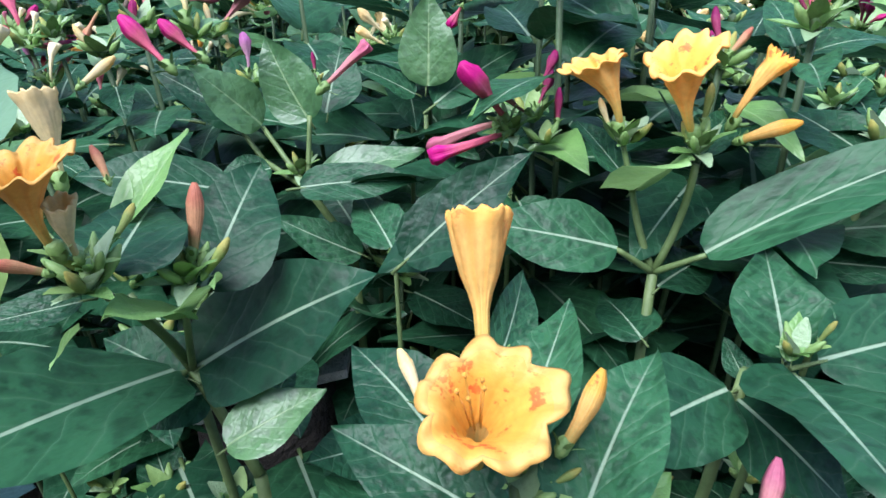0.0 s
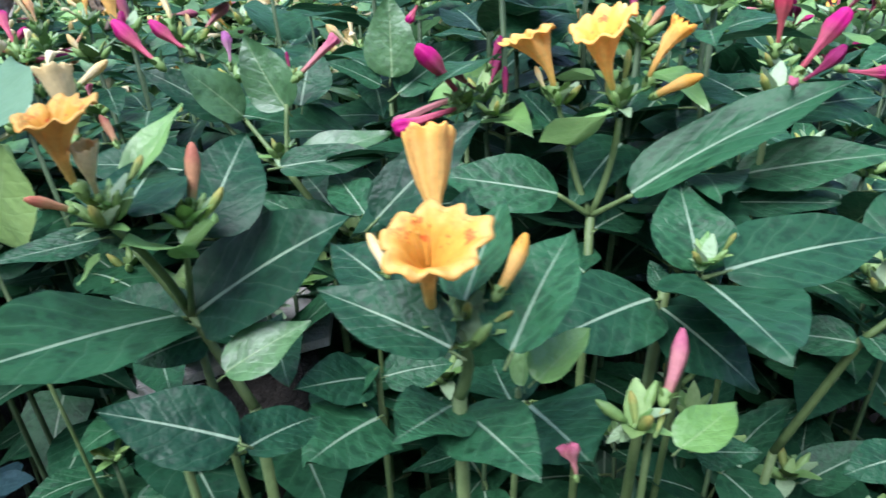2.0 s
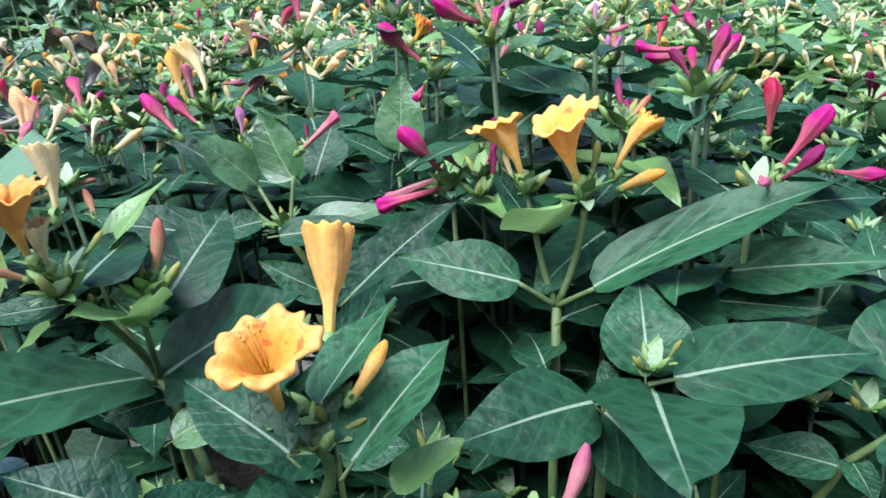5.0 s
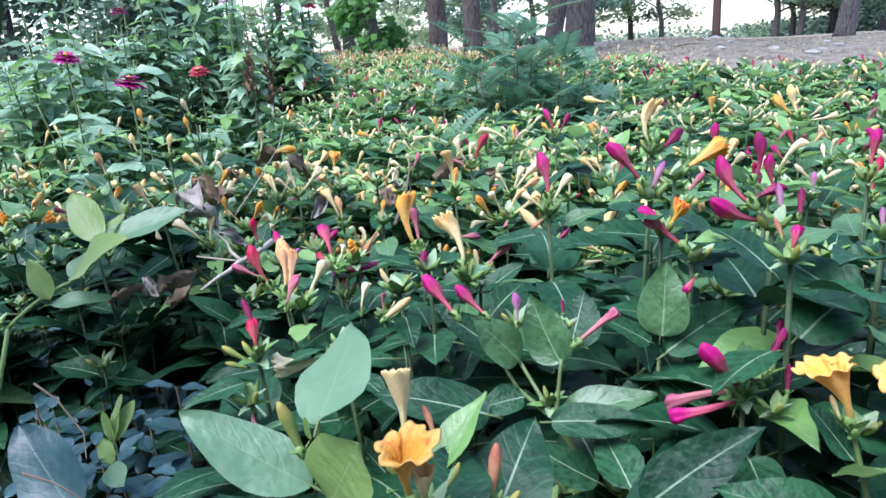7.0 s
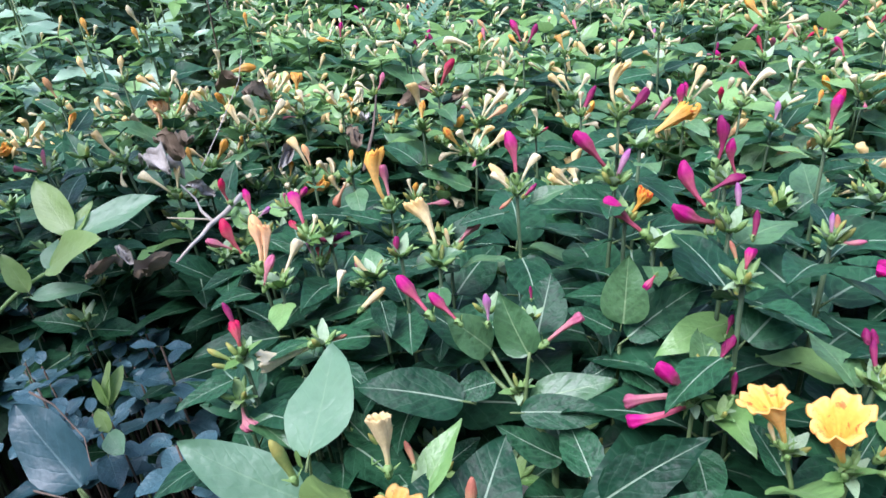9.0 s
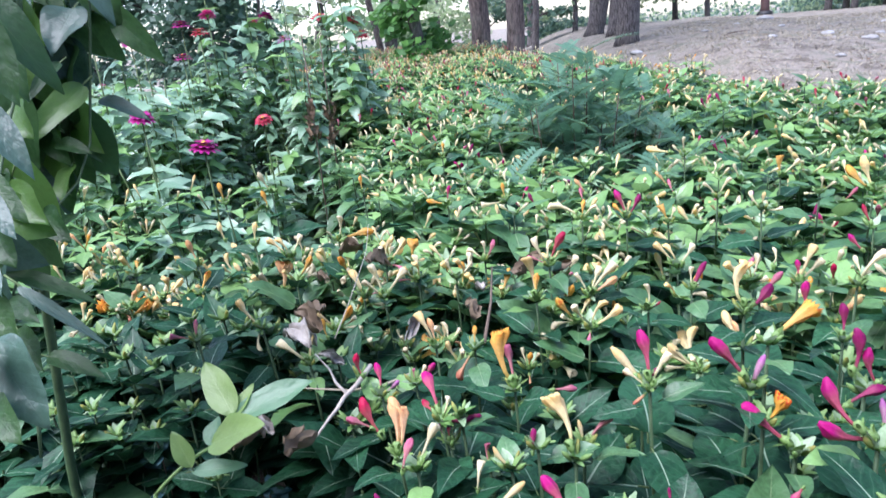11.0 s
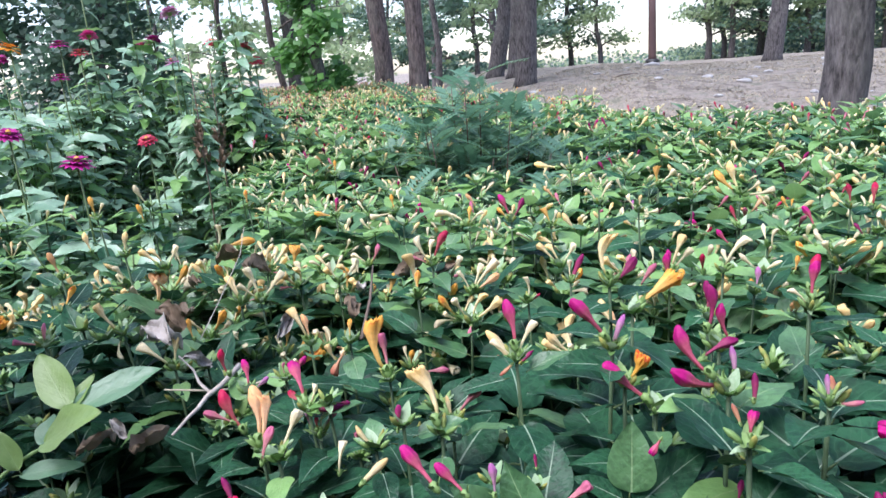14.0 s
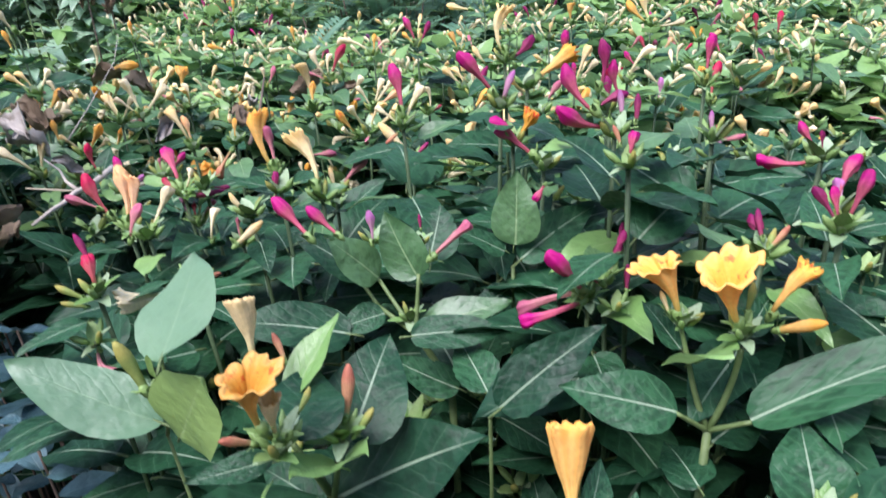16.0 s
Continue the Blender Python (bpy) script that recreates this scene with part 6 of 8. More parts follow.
blade(root, L((-0.3430, 0.3806, 0.5201)), L((-0.3514, 0.3882, 0.5378)), 0.6, LEAF_LIME, (0.3, -0.8, 0.3), 0.03, 0.3, 1, shape=(0.6, 0.7))
blade(root, L((-0.3424, 0.3810, 0.5198)), L((-0.3194, 0.3647, 0.5146)), 0.6, LEAF_SAGE, (0, -0.5, 0.8), 0.03, 0.3, 1, shape=(0.6, 0.7))


# ---- low blue-green seedlings in the dark corner ----
def seedling(at, rng, big=1.0):
    root = thing("shrub_seedling", (at[0], at[1], ground_z(at[0], at[1])), "low seedling with dark blue-green oval leaves", "plant", "seedlings in the shaded corner")
    top = Vector((0, 0, at[2]))
    part("stem", stem_mesh([(curve_points((0, 0, -0.02), top, (0.008, 0.004, 0)), 0.0018, 0.0010)], TWIG_BROWN, 5), root)
    t0 = rng.uniform(0, 6.28)
    for node in range(4):
        for s in (0, math.pi):
            t = t0 + node * 1.4 + s + rng.uniform(-0.3, 0.3)
            d = Vector((math.cos(t), math.sin(t), rng.uniform(-0.15, 0.3)))
            a = top - Vector((0, 0, 0.022 * node)) + d * 0.004
            blade(root, a, a + d * big * (0.020 + 0.010 * min(node, 2)) * rng.uniform(0.8, 1.3), rng.choice((0.45, 0.55)), LEAF_BLUE, (0, 0, 1), 0.12, 0.2, node, (0.6, 0.65))
    return root


rng = random.Random(77)
for k in range(30):
    y = rng.uniform(0.24, 0.60)
    x = -0.30 - 0.45 * (y - 0.2) + rng.uniform(-0.16, 0.13)
    seedling((x, y, rng.uniform(0.43, 0.56) - 0.02), rng, rng.uniform(0.75, 1.05))
root, L = rooted("shrub_seedling", (-0.3333, 0.3290, 0.5127), "low seedling with one large dark blue-green leaf", (0.0, 0.03), group="seedlings in the shaded corner")
grow(root, L, (-0.3333, 0.3290, 0.5127), (), 0.002)
blade(root, L((-0.3329, 0.3298, 0.5130)), L((-0.3954, 0.3597, 0.5624)), 0.55, LEAF_BLUE, (-0.2, -0.6, 0.75), 0.05, 0.15, 1, shape=(0.6, 0.85))



# ---- flowering shoots further into the bed ----
shoot((0.1110, 0.4130, 0.7080), [("club", "magenta", (0.0817, 0.4214, 0.7478), (0.1013, 0.4066, 0.7209)), ("club", "magenta", (0.0768, 0.4020, 0.7271), (0.1111, 0.4170, 0.7125)), ("club", "dark", (0.1258, 0.4638, 0.7222), (0.1000, 0.4550, 0.7100)), ("bud", "lilac", (0.1156, 0.4336, 0.7300), (0.1160, 0.4230, 0.7150))], 1)
shoot((0.1103, 0.3558, 0.7076), [("ball", "magenta", (0.1135, 0.3631, 0.7226)), ("bud", "dark", (0.1155, 0.3731, 0.7398), (0.1141, 0.3665, 0.7251)), ("bud", "rust", (0.1027, 0.3638, 0.7261), (0.1066, 0.3579, 0.7164))], 2, size=1.1)
shoot((0.0725, 0.4422, 0.6800), [("club", "magenta", (0.0387, 0.4448, 0.7120), (0.0701, 0.4427, 0.6853)), ("ball", "magenta", (0.0655, 0.3990, 0.6735), (0.0722, 0.4020, 0.6840))], 3)
shoot((0.0530, 0.4505, 0.6940), [("crumple", "fire", (0.0650, 0.4563, 0.7135))], 104, pairs=1, size=0.8)
shoot((-0.0215, 0.4780, 0.6990), [("club", "magenta", (-0.0295, 0.4941, 0.7398), (-0.0220, 0.4791, 0.7059)), ("curl", "cream", (-0.0080, 0.4890, 0.7250)), ("curl", "cream", (-0.0400, 0.4800, 0.7130)), ("bud", "rust", (-0.0330, 0.4700, 0.6900))], 5)
shoot((0.0455, 0.4630, 0.7150), [("club", "magenta", (0.0185, 0.4630, 0.7504), (0.0430, 0.4628, 0.7209)), ("bud", "lilac", (0.0540, 0.4700, 0.7370))], 6)
shoot((0.1170, 0.4800, 0.7080), [("club", "dark", (0.1105, 0.4862, 0.7530), (0.1090, 0.4810, 0.7200)), ("club", "magenta", (0.1184, 0.4850, 0.7399), (0.1255, 0.4800, 0.7130))], 7)
shoot((0.1401, 0.6627, 0.6642), [("club", "dark", (0.1400, 0.6739, 0.6969))], 8)
shoot((0.0640, 0.5430, 0.7120), [("trumpet", "yellow", (0.0971, 0.5687, 0.7333), (0.0673, 0.5435, 0.7173)), ("club", "magenta", (0.0945, 0.5893, 0.7478), (0.0960, 0.5860, 0.7200))], 9)
shoot((0.0473, 0.5640, 0.7280), [("trumpet", "pale", (0.0461, 0.5734, 0.7672), (0.0473, 0.5647, 0.7330)), ("club", "dark", (0.0694, 0.5900, 0.7440))], 10)
shoot((0.2000, 0.5700, 0.7060), [("club", "magenta", (0.2038, 0.5743, 0.7437), (0.2009, 0.5704, 0.7113)), ("curl", "cream", (0.1850, 0.5750, 0.7200))], 84)
shoot((0.1244, 0.8253, 0.6588), [("club", "magenta", (0.1230, 0.8330, 0.6854)), ("curl", "cream", (0.1496, 0.8300, 0.6871)), ("curl", "pale", (0.1406, 0.8353, 0.7029))], 11)
shoot((0.2640, 0.7809, 0.6455), [("club", "red", (0.2723, 0.7916, 0.6890)), ("curl", "cream", (0.2540, 0.8857, 0.6953), (0.2507, 0.8803, 0.6709)), ("club", "yellow", (0.2620, 0.8258, 0.6785), (0.2577, 0.8211, 0.6581))], 12)
shoot((0.2131, 0.8042, 0.6405), [("club", "lilac", (0.2178, 0.8122, 0.6698))], 13)
shoot((-0.0700, 0.4320, 0.6640), [("trumpet", "pale", (-0.0884, 0.4495, 0.7035), (-0.0727, 0.4339, 0.6686)), ("club", "pink", (-0.0819, 0.5257, 0.6682), (-0.1044, 0.5202, 0.6678))], 14)
shoot((-0.1472, 0.5711, 0.6369), [("trumpet", "yellow", (-0.1653, 0.5868, 0.6876)), ("curl", "pink", (-0.1572, 0.5851, 0.6762))], 15)
shoot((-0.1920, 0.4890, 0.6480), [("club", "magenta", (-0.2163, 0.5196, 0.6763), (-0.1949, 0.4927, 0.6519)), ("club", "red", (-0.2150, 0.5050, 0.6560), (-0.1960, 0.4930, 0.6480)), ("bud", "dark", (-0.1650, 0.5000, 0.6480)), ("curl", "cream", (-0.1880, 0.4990, 0.6660))], 16)
shoot((-0.2760, 0.5500, 0.6300), [("club", "magenta", (-0.2860, 0.5649, 0.6571)), ("club", "red", (-0.2980, 0.5495, 0.6734), (-0.2940, 0.5520, 0.6458)), ("club", "lilac", (-0.2600, 0.5600, 0.6420))], 17)
shoot((-0.2182, 0.4506, 0.6334), [("trumpet", "orange", (-0.2194, 0.4696, 0.6684)), ("club", "orange", (-0.2276, 0.4698, 0.6777)), ("club", "red", (-0.2602, 0.4778, 0.6691), (-0.2395, 0.4713, 0.6344)), ("club", "pink", (-0.2699, 0.4646, 0.6557), (-0.2465, 0.4720, 0.6427))], 18)
shoot((-0.1951, 0.4339, 0.6362), [("club", "pink", (-0.2007, 0.4424, 0.6585), (-0.2055, 0.4269, 0.6345)), ("curl", "cream", (-0.1841, 0.4548, 0.6661))], 19)
shoot((-0.1800, 0.3438, 0.6386), [("ball", "red", (-0.1874, 0.3526, 0.6594)), ("bud", "dark", (-0.1935, 0.3556, 0.6712), (-0.1855, 0.3508, 0.6546)), ("bud", "green", (-0.1992, 0.3368, 0.6479), (-0.1849, 0.3401, 0.6381)), ("bud", "green", (-0.1960, 0.3331, 0.6392), (-0.1830, 0.3385, 0.6340))], 20)
shoot((-0.1379, 0.3727, 0.6328), [("trumpet", "cream", (-0.1731, 0.3510, 0.6296), (-0.1397, 0.3726, 0.6340)), ("bud", "rust", (-0.1234, 0.3810, 0.6353)), ("bud", "pale", (-0.1013, 0.4036, 0.6600), (-0.1176, 0.3903, 0.6473)), ("curl", "cream", (-0.1360, 0.4162, 0.6643), (-0.1370, 0.4048, 0.6443))], 21)
shoot((-0.1815, 0.3334, 0.6147), [("crumple", "pink", (-0.1719, 0.3253, 0.5971))], 22)
shoot((-0.3721, 0.8897, 0.6490), [("crumple", "yellow", (-0.3703, 0.8992, 0.6808)), ("club", "pale", (-0.3542, 0.8987, 0.6527))], 23)
shoot((-0.5824, 0.8709, 0.5994), [("crumple", "orange", (-0.5832, 0.8853, 0.6455)), ("curl", "cream", (-0.6126, 0.8602, 0.6331)), ("curl", "cream", (-0.5440, 0.9082, 0.6348))], 24)
shoot((-0.7102, 0.8371, 0.6051), [("club", "yellow", (-0.7000, 0.8572, 0.6379))], 25)
shoot((-0.3584, 0.7553, 0.6484), [("curl", "cream", (-0.3752, 0.7596, 0.6902)), ("curl", "cream", (-0.3356, 0.7768, 0.6805)), ("curl", "cream", (-0.3833, 0.7495, 0.6713))], 26)
shoot((-0.3862, 0.6057, 0.6264), [("club", "pale", (-0.3864, 0.6198, 0.6593)), ("club", "yellow", (-0.3686, 0.6148, 0.6786), (-0.3617, 0.6104, 0.6558)), ("curl", "cream", (-0.4171, 0.5964, 0.6560))], 27)
shoot((-0.2456, 0.6301, 0.6455), [("curl", "pale", (-0.2662, 0.6350, 0.6825)), ("club", "orange", (-0.2548, 0.6377, 0.6754))], 28)
shoot((-0.1994, 0.6197, 0.6527), [("club", "yellow", (-0.1999, 0.6280, 0.6744)), ("curl", "rust", (-0.2137, 0.6019, 0.6251))], 29)
shoot((-0.4645, 0.6386, 0.6511), [("curl", "pale", (-0.4877, 0.6332, 0.6866)), ("curl", "cream", (-0.4643, 0.6283, 0.6265))], 30)
shoot((-0.4953, 0.5640, 0.6684), [("bud", "pink", (-0.4973, 0.5707, 0.6896)), ("curl", "pink", (-0.5161, 0.5479, 0.6783))], 31)
shoot((-0.7124, 0.8501, 0.6497), [("club", "orange", (-0.7263, 0.8489, 0.6899))], 32)
shoot((-0.6170, 0.8686, 0.6771), [("club", "pale", (-0.6163, 0.8777, 0.7123)), ("club", "pale", (-0.6712, 0.8614, 0.7157), (-0.6623, 0.8611, 0.6840))], 33)
shoot((-0.7130, 1.0822, 0.7102), [("club", "cream", (-0.7316, 1.0756, 0.7497)), ("club", "yellow", (-0.7176, 1.0560, 0.7196), (-0.7088, 1.0557, 0.6859))], 34)
shoot((-0.7917, 1.0468, 0.6979), [("club", "yellow", (-0.7994, 1.0478, 0.7373)), ("curl", "cream", (-0.7836, 1.0579, 0.7231))], 35)
shoot((-0.5013, 0.9193, 0.6710), [("curl", "cream", (-0.4997, 0.9289, 0.7079)), ("club", "yellow", (-0.4535, 0.9475, 0.6793))], 36)
shoot((-0.5786, 1.1818, 0.6843), [("club", "yellow", (-0.5824, 1.1856, 0.7175)), ("club", "pale", (-0.5516, 1.1939, 0.6768))], 37)
shoot((-0.4017, 1.1573, 0.6680), [("club", "magenta", (-0.3986, 1.1647, 0.7010)), ("club", "yellow", (-0.4372, 1.1453, 0.6776))], 38)
shoot((-0.2993, 1.1802, 0.6686), [("club", "yellow", (-0.3059, 1.1843, 0.7005)), ("curl", "cream", (-0.3424, 1.1662, 0.6636))], 39)
shoot((-0.5219, 1.4953, 0.6943), [("club", "yellow", (-0.5201, 1.5002, 0.7266))], 40)
shoot((-0.0780, 1.0164, 0.6833), [("club", "magenta", (-0.0961, 1.0223, 0.7234)), ("club", "dark", (-0.0600, 1.0249, 0.7167)), ("club", "yellow", (-0.0982, 1.0184, 0.7039)), ("club", "pale", (-0.0734, 1.0219, 0.7076))], 41)
shoot((-0.0206, 1.0189, 0.6746), [("half", "yellow", (-0.0307, 1.0240, 0.7009)), ("curl", "cream", (-0.0120, 1.0241, 0.6969))], 42)
shoot((-0.1639, 0.7630, 0.6498), [("club", "yellow", (-0.1638, 0.7730, 0.6813)), ("curl", "pale", (-0.1764, 0.7750, 0.7001))], 43)
shoot((-0.1088, 0.8139, 0.6383), [("curl", "cream", (-0.0968, 0.8266, 0.6734)), ("curl", "cream", (-0.0776, 0.8302, 0.6765)), ("curl", "cream", (-0.1257, 0.8194, 0.6657)), ("club", "orange", (-0.0751, 0.8257, 0.6598))], 44)
shoot((-0.1606, 0.8346, 0.6690), [("curl", "cream", (-0.1808, 0.8392, 0.7049)), ("curl", "cream", (-0.1601, 0.8431, 0.7006)), ("club", "red", (-0.1425, 0.8493, 0.7104)), ("curl", "pink", (-0.1881, 0.8313, 0.6813))], 45)
shoot((-0.2658, 0.9070, 0.6494), [("curl", "cream", (-0.2901, 0.9035, 0.6670)), ("club", "pink", (-0.2542, 0.9181, 0.6772)), ("curl", "cream", (-0.2692, 0.9131, 0.6763))], 46)
shoot((-0.2859, 0.8333, 0.6479), [("curl", "cream", (-0.2994, 0.8358, 0.6741)), ("curl", "cream", (-0.2666, 0.8461, 0.6669)), ("club", "pale", (-0.2871, 0.8249, 0.6237))], 47)
shoot((-0.0357, 0.7619, 0.6452), [("curl", "cream", (-0.0386, 0.7705, 0.6727)), ("bud", "red", (-0.0223, 0.7659, 0.6540))], 48)
shoot((0.0109, 0.8093, 0.6535), [("curl", "cream", (0.0100, 0.8168, 0.6791)), ("bud", "dark", (0.0258, 0.8187, 0.6853))], 49)
shoot((0.0509, 1.1460, 0.6813), [("curl", "cream", (0.0289, 1.1505, 0.7043)), ("curl", "cream", (0.0691, 1.1511, 0.7121)), ("curl", "cream", (0.0422, 1.1479, 0.6905))], 50)
shoot((0.1080, 1.0817, 0.6792), [("curl", "cream", (0.0918, 1.0878, 0.7046)), ("curl", "cream", (0.1365, 1.0797, 0.6814)), ("club", "pale", (0.1123, 1.0863, 0.7042))], 51)
shoot((0.1983, 1.1746, 0.6806), [("curl", "cream", (0.1769, 1.1772, 0.6789)), ("curl", "cream", (0.2010, 1.1788, 0.7056)), ("curl", "cream", (0.2195, 1.1746, 0.6983))], 52)
shoot((0.2686, 1.1631, 0.6851), [("club", "yellow", (0.2319, 1.1766, 0.7230)), ("club", "pale", (0.2523, 1.1751, 0.7377)), ("curl", "cream", (0.2963, 1.1607, 0.7052)), ("curl", "cream", (0.3172, 1.1536, 0.6942))], 53)
shoot((0.1804, 0.8094, 0.6657), [("curl", "cream", (0.1923, 0.8116, 0.6814)), ("curl", "cream", (0.2069, 0.8143, 0.7033)), ("club", "magenta", (0.1998, 0.9665, 0.6769), (0.2180, 0.9578, 0.6556))], 54)
shoot((0.4127, 1.1168, 0.6696), [("club", "red", (0.4091, 1.1249, 0.7046)), ("club", "pale", (0.3883, 1.1294, 0.6918)), ("club", "magenta", (0.3317, 1.0637, 0.6851), (0.3465, 1.0522, 0.6536))], 55)
shoot((0.4395, 1.1067, 0.6675), [("club", "red", (0.4425, 1.1135, 0.7078)), ("club", "dark", (0.3860, 1.0213, 0.6686), (0.3970, 1.0130, 0.6508))], 56)
shoot((0.3332, 1.1225, 0.6646), [("club", "yellow", (0.3207, 1.1304, 0.6869)), ("club", "yellow", (0.3355, 1.1258, 0.6838)), ("club", "pale", (0.3623, 1.1178, 0.6820))], 57)
shoot((0.1613, 1.3314, 0.6734), [("half", "yellow", (0.1566, 1.3376, 0.7092)), ("curl", "cream", (0.1908, 1.3330, 0.7033))], 58)
shoot((0.0006, 1.4918, 0.6873), [("curl", "cream", (-0.0011, 1.4965, 0.7223)), ("club", "pale", (-0.0754, 1.4906, 0.7024))], 59)
shoot((-0.1502, 1.0668, 0.6666), [("club", "yellow", (-0.1477, 1.0736, 0.6968)), ("curl", "cream", (-0.2021, 1.0616, 0.6890)), ("curl", "cream", (-0.1278, 1.0747, 0.6870))], 60)
shoot((0.1640, 0.4062, 0.7064), [("bud", "lilac", (0.1640, 0.4134, 0.7216)), ("bud", "pink", (0.1805, 0.4021, 0.7101)), ("bud", "green", (0.1703, 0.4100, 0.7188))], 61, size=1.15)
shoot((0.1795, 0.3527, 0.6604), [("club", "dark", (0.1757, 0.3645, 0.6780))], 62, size=1.1)
shoot((0.1028, 0.3628, 0.6391), [("club", "dark", (0.1123, 0.3733, 0.6591)), ("club", "dark", (0.1170, 0.3966, 0.6608), (0.1130, 0.3898, 0.6473))], 63, size=1.1)
shoot((0.1286, 0.4246, 0.6531), [("bud", "rust", (0.1270, 0.4287, 0.6603))], 64, size=1.2)
shoot((-0.0329, 0.5908, 0.6434), [("bud", "dark", (-0.0188, 0.5975, 0.6572)), ("bud", "rust", (-0.0505, 0.5920, 0.6530)), ("bud", "pale", (-0.0610, 0.5979, 0.6742))], 65)
shoot((-0.0678, 0.4590, 0.6586), [("club", "pink", (-0.0470, 0.4728, 0.6800)), ("bud", "pale", (-0.0725, 0.4655, 0.6754))], 66)
shoot((-0.1149, 0.4208, 0.6568), [("bud", "pale", (-0.1283, 0.4232, 0.6720)), ("bud", "green", (-0.1080, 0.4265, 0.6631))], 67)
shoot((-0.1747, 0.4895, 0.6537), [("club", "dark", (-0.1583, 0.4957, 0.6518))], 68)
shoot((-0.0974, 0.4330, 0.6691), [("club", "dark", (-0.1009, 0.4376, 0.6817), (-0.1008, 0.4295, 0.6642))], 69)
shoot((0.1770, 0.4454, 0.6844), [("bud", "rust", (0.1787, 0.4502, 0.7039)), ("bud", "lilac", (0.1833, 0.4481, 0.7008))], 70, size=1.1)
shoot((0.2219, 0.3998, 0.6970), [("club", "magenta", (0.2106, 0.4095, 0.7154)), ("club", "dark", (0.2211, 0.4042, 0.7117)), ("club", "magenta", (0.1914, 0.4105, 0.6927), (0.2182, 0.4004, 0.6937)), ("bud", "dark", (0.1794, 0.3651, 0.6773), (0.1820, 0.3576, 0.6613))], 71, size=1.1)
shoot((0.1988, 0.3149, 0.6880), [("club", "magenta", (0.1954, 0.3234, 0.7065)), ("club", "dark", (0.1882, 0.3264, 0.7055)), ("club", "magenta", (0.2088, 0.3198, 0.7153))], 72, size=1.1)
shoot((-0.1870, 0.4922, 0.6227), [("curl", "lilac", (-0.1952, 0.4937, 0.6492)), ("club", "red", (-0.1887, 0.4955, 0.6404)), ("curl", "cream", (-0.1824, 0.5007, 0.6482)), ("curl", "pink", (-0.1753, 0.5026, 0.6393))], 81)
shoot((-0.1508, 0.4844, 0.6100), [("curl", "cream", (-0.1402, 0.4954, 0.6321)), ("curl", "pink", (-0.1523, 0.4892, 0.6303)), ("curl", "rust", (-0.1456, 0.4891, 0.6177))], 82)
shoot((-0.2424, 0.5586, 0.6414), [("curl", "pink", (-0.2436, 0.5605, 0.6564)), ("curl", "cream", (-0.2338, 0.5665, 0.6576)), ("club", "magenta", (-0.2256, 0.5712, 0.6583))], 83)
shoot((0.2150, 0.3600, 0.6800), [("slim", "magenta", (0.1823, 0.3869, 0.7012), (0.2111, 0.3784, 0.7023)), ("slim", "lilac", (0.2183, 0.3695, 0.6950), (0.2141, 0.3560, 0.6734)), ("club", "magenta", (0.2300, 0.3760, 0.7060))], 85)
shoot((0.1690, 0.3210, 0.6740), [("bud", "dark", (0.1673, 0.3319, 0.6930), (0.1688, 0.3232, 0.6798)), ("bud", "rust", (0.1810, 0.3270, 0.6860))], 86)


# ---- withered leaves and twigs caught in the bed ----
def withered(at, size, seed, mat, label):
    rng = random.Random(seed)
    size *= 0.62
    g = Geo()
    verts, uvs, faces = [], [], []
    n = 9
    for i in range(n):
        for j in range(n):
            u, v = i / (n - 1) * 2 - 1, j / (n - 1)
            w = math.sin(math.pi * min(1, v * 0.9 + 0.06)) ** 0.7
            curl = 0.55 * u * u + 0.25 * math.sin(4 * v + seed)
            q = noise.noise((u * 2 + seed, v * 3, 0.3 * seed)) + 0.5 * noise.noise((u * 5 + seed, v * 6, 0.7 * seed))
            x = noise.noise((u * 2.2, v * 2.6 + seed, 4.0))
            verts.append((size * (0.34 * w * u * (1 - 0.4 * abs(u)) + 0.12 * x), size * (v - 0.5 + 0.12 * q), size * (0.55 * curl * w + 0.30 * q)))
            uvs.append((0.5 + u / 2, v))
    for i in range(n - 1):
        for j in range(n - 1):
            a = i * n + j
            faces.append((a, a + 1, a + 1 + n, a + n))
    g.add(verts, faces, uvs, mat)
    ob = tagged(new("dead_leaf", g.mesh("dead_leaf")), label, "leaf", "withered leaves in the bed")
    ob.matrix_basis = pose(*at, rng.uniform(-50, 50), rng.uniform(-40, 40), rng.uniform(0, 360))
    return ob


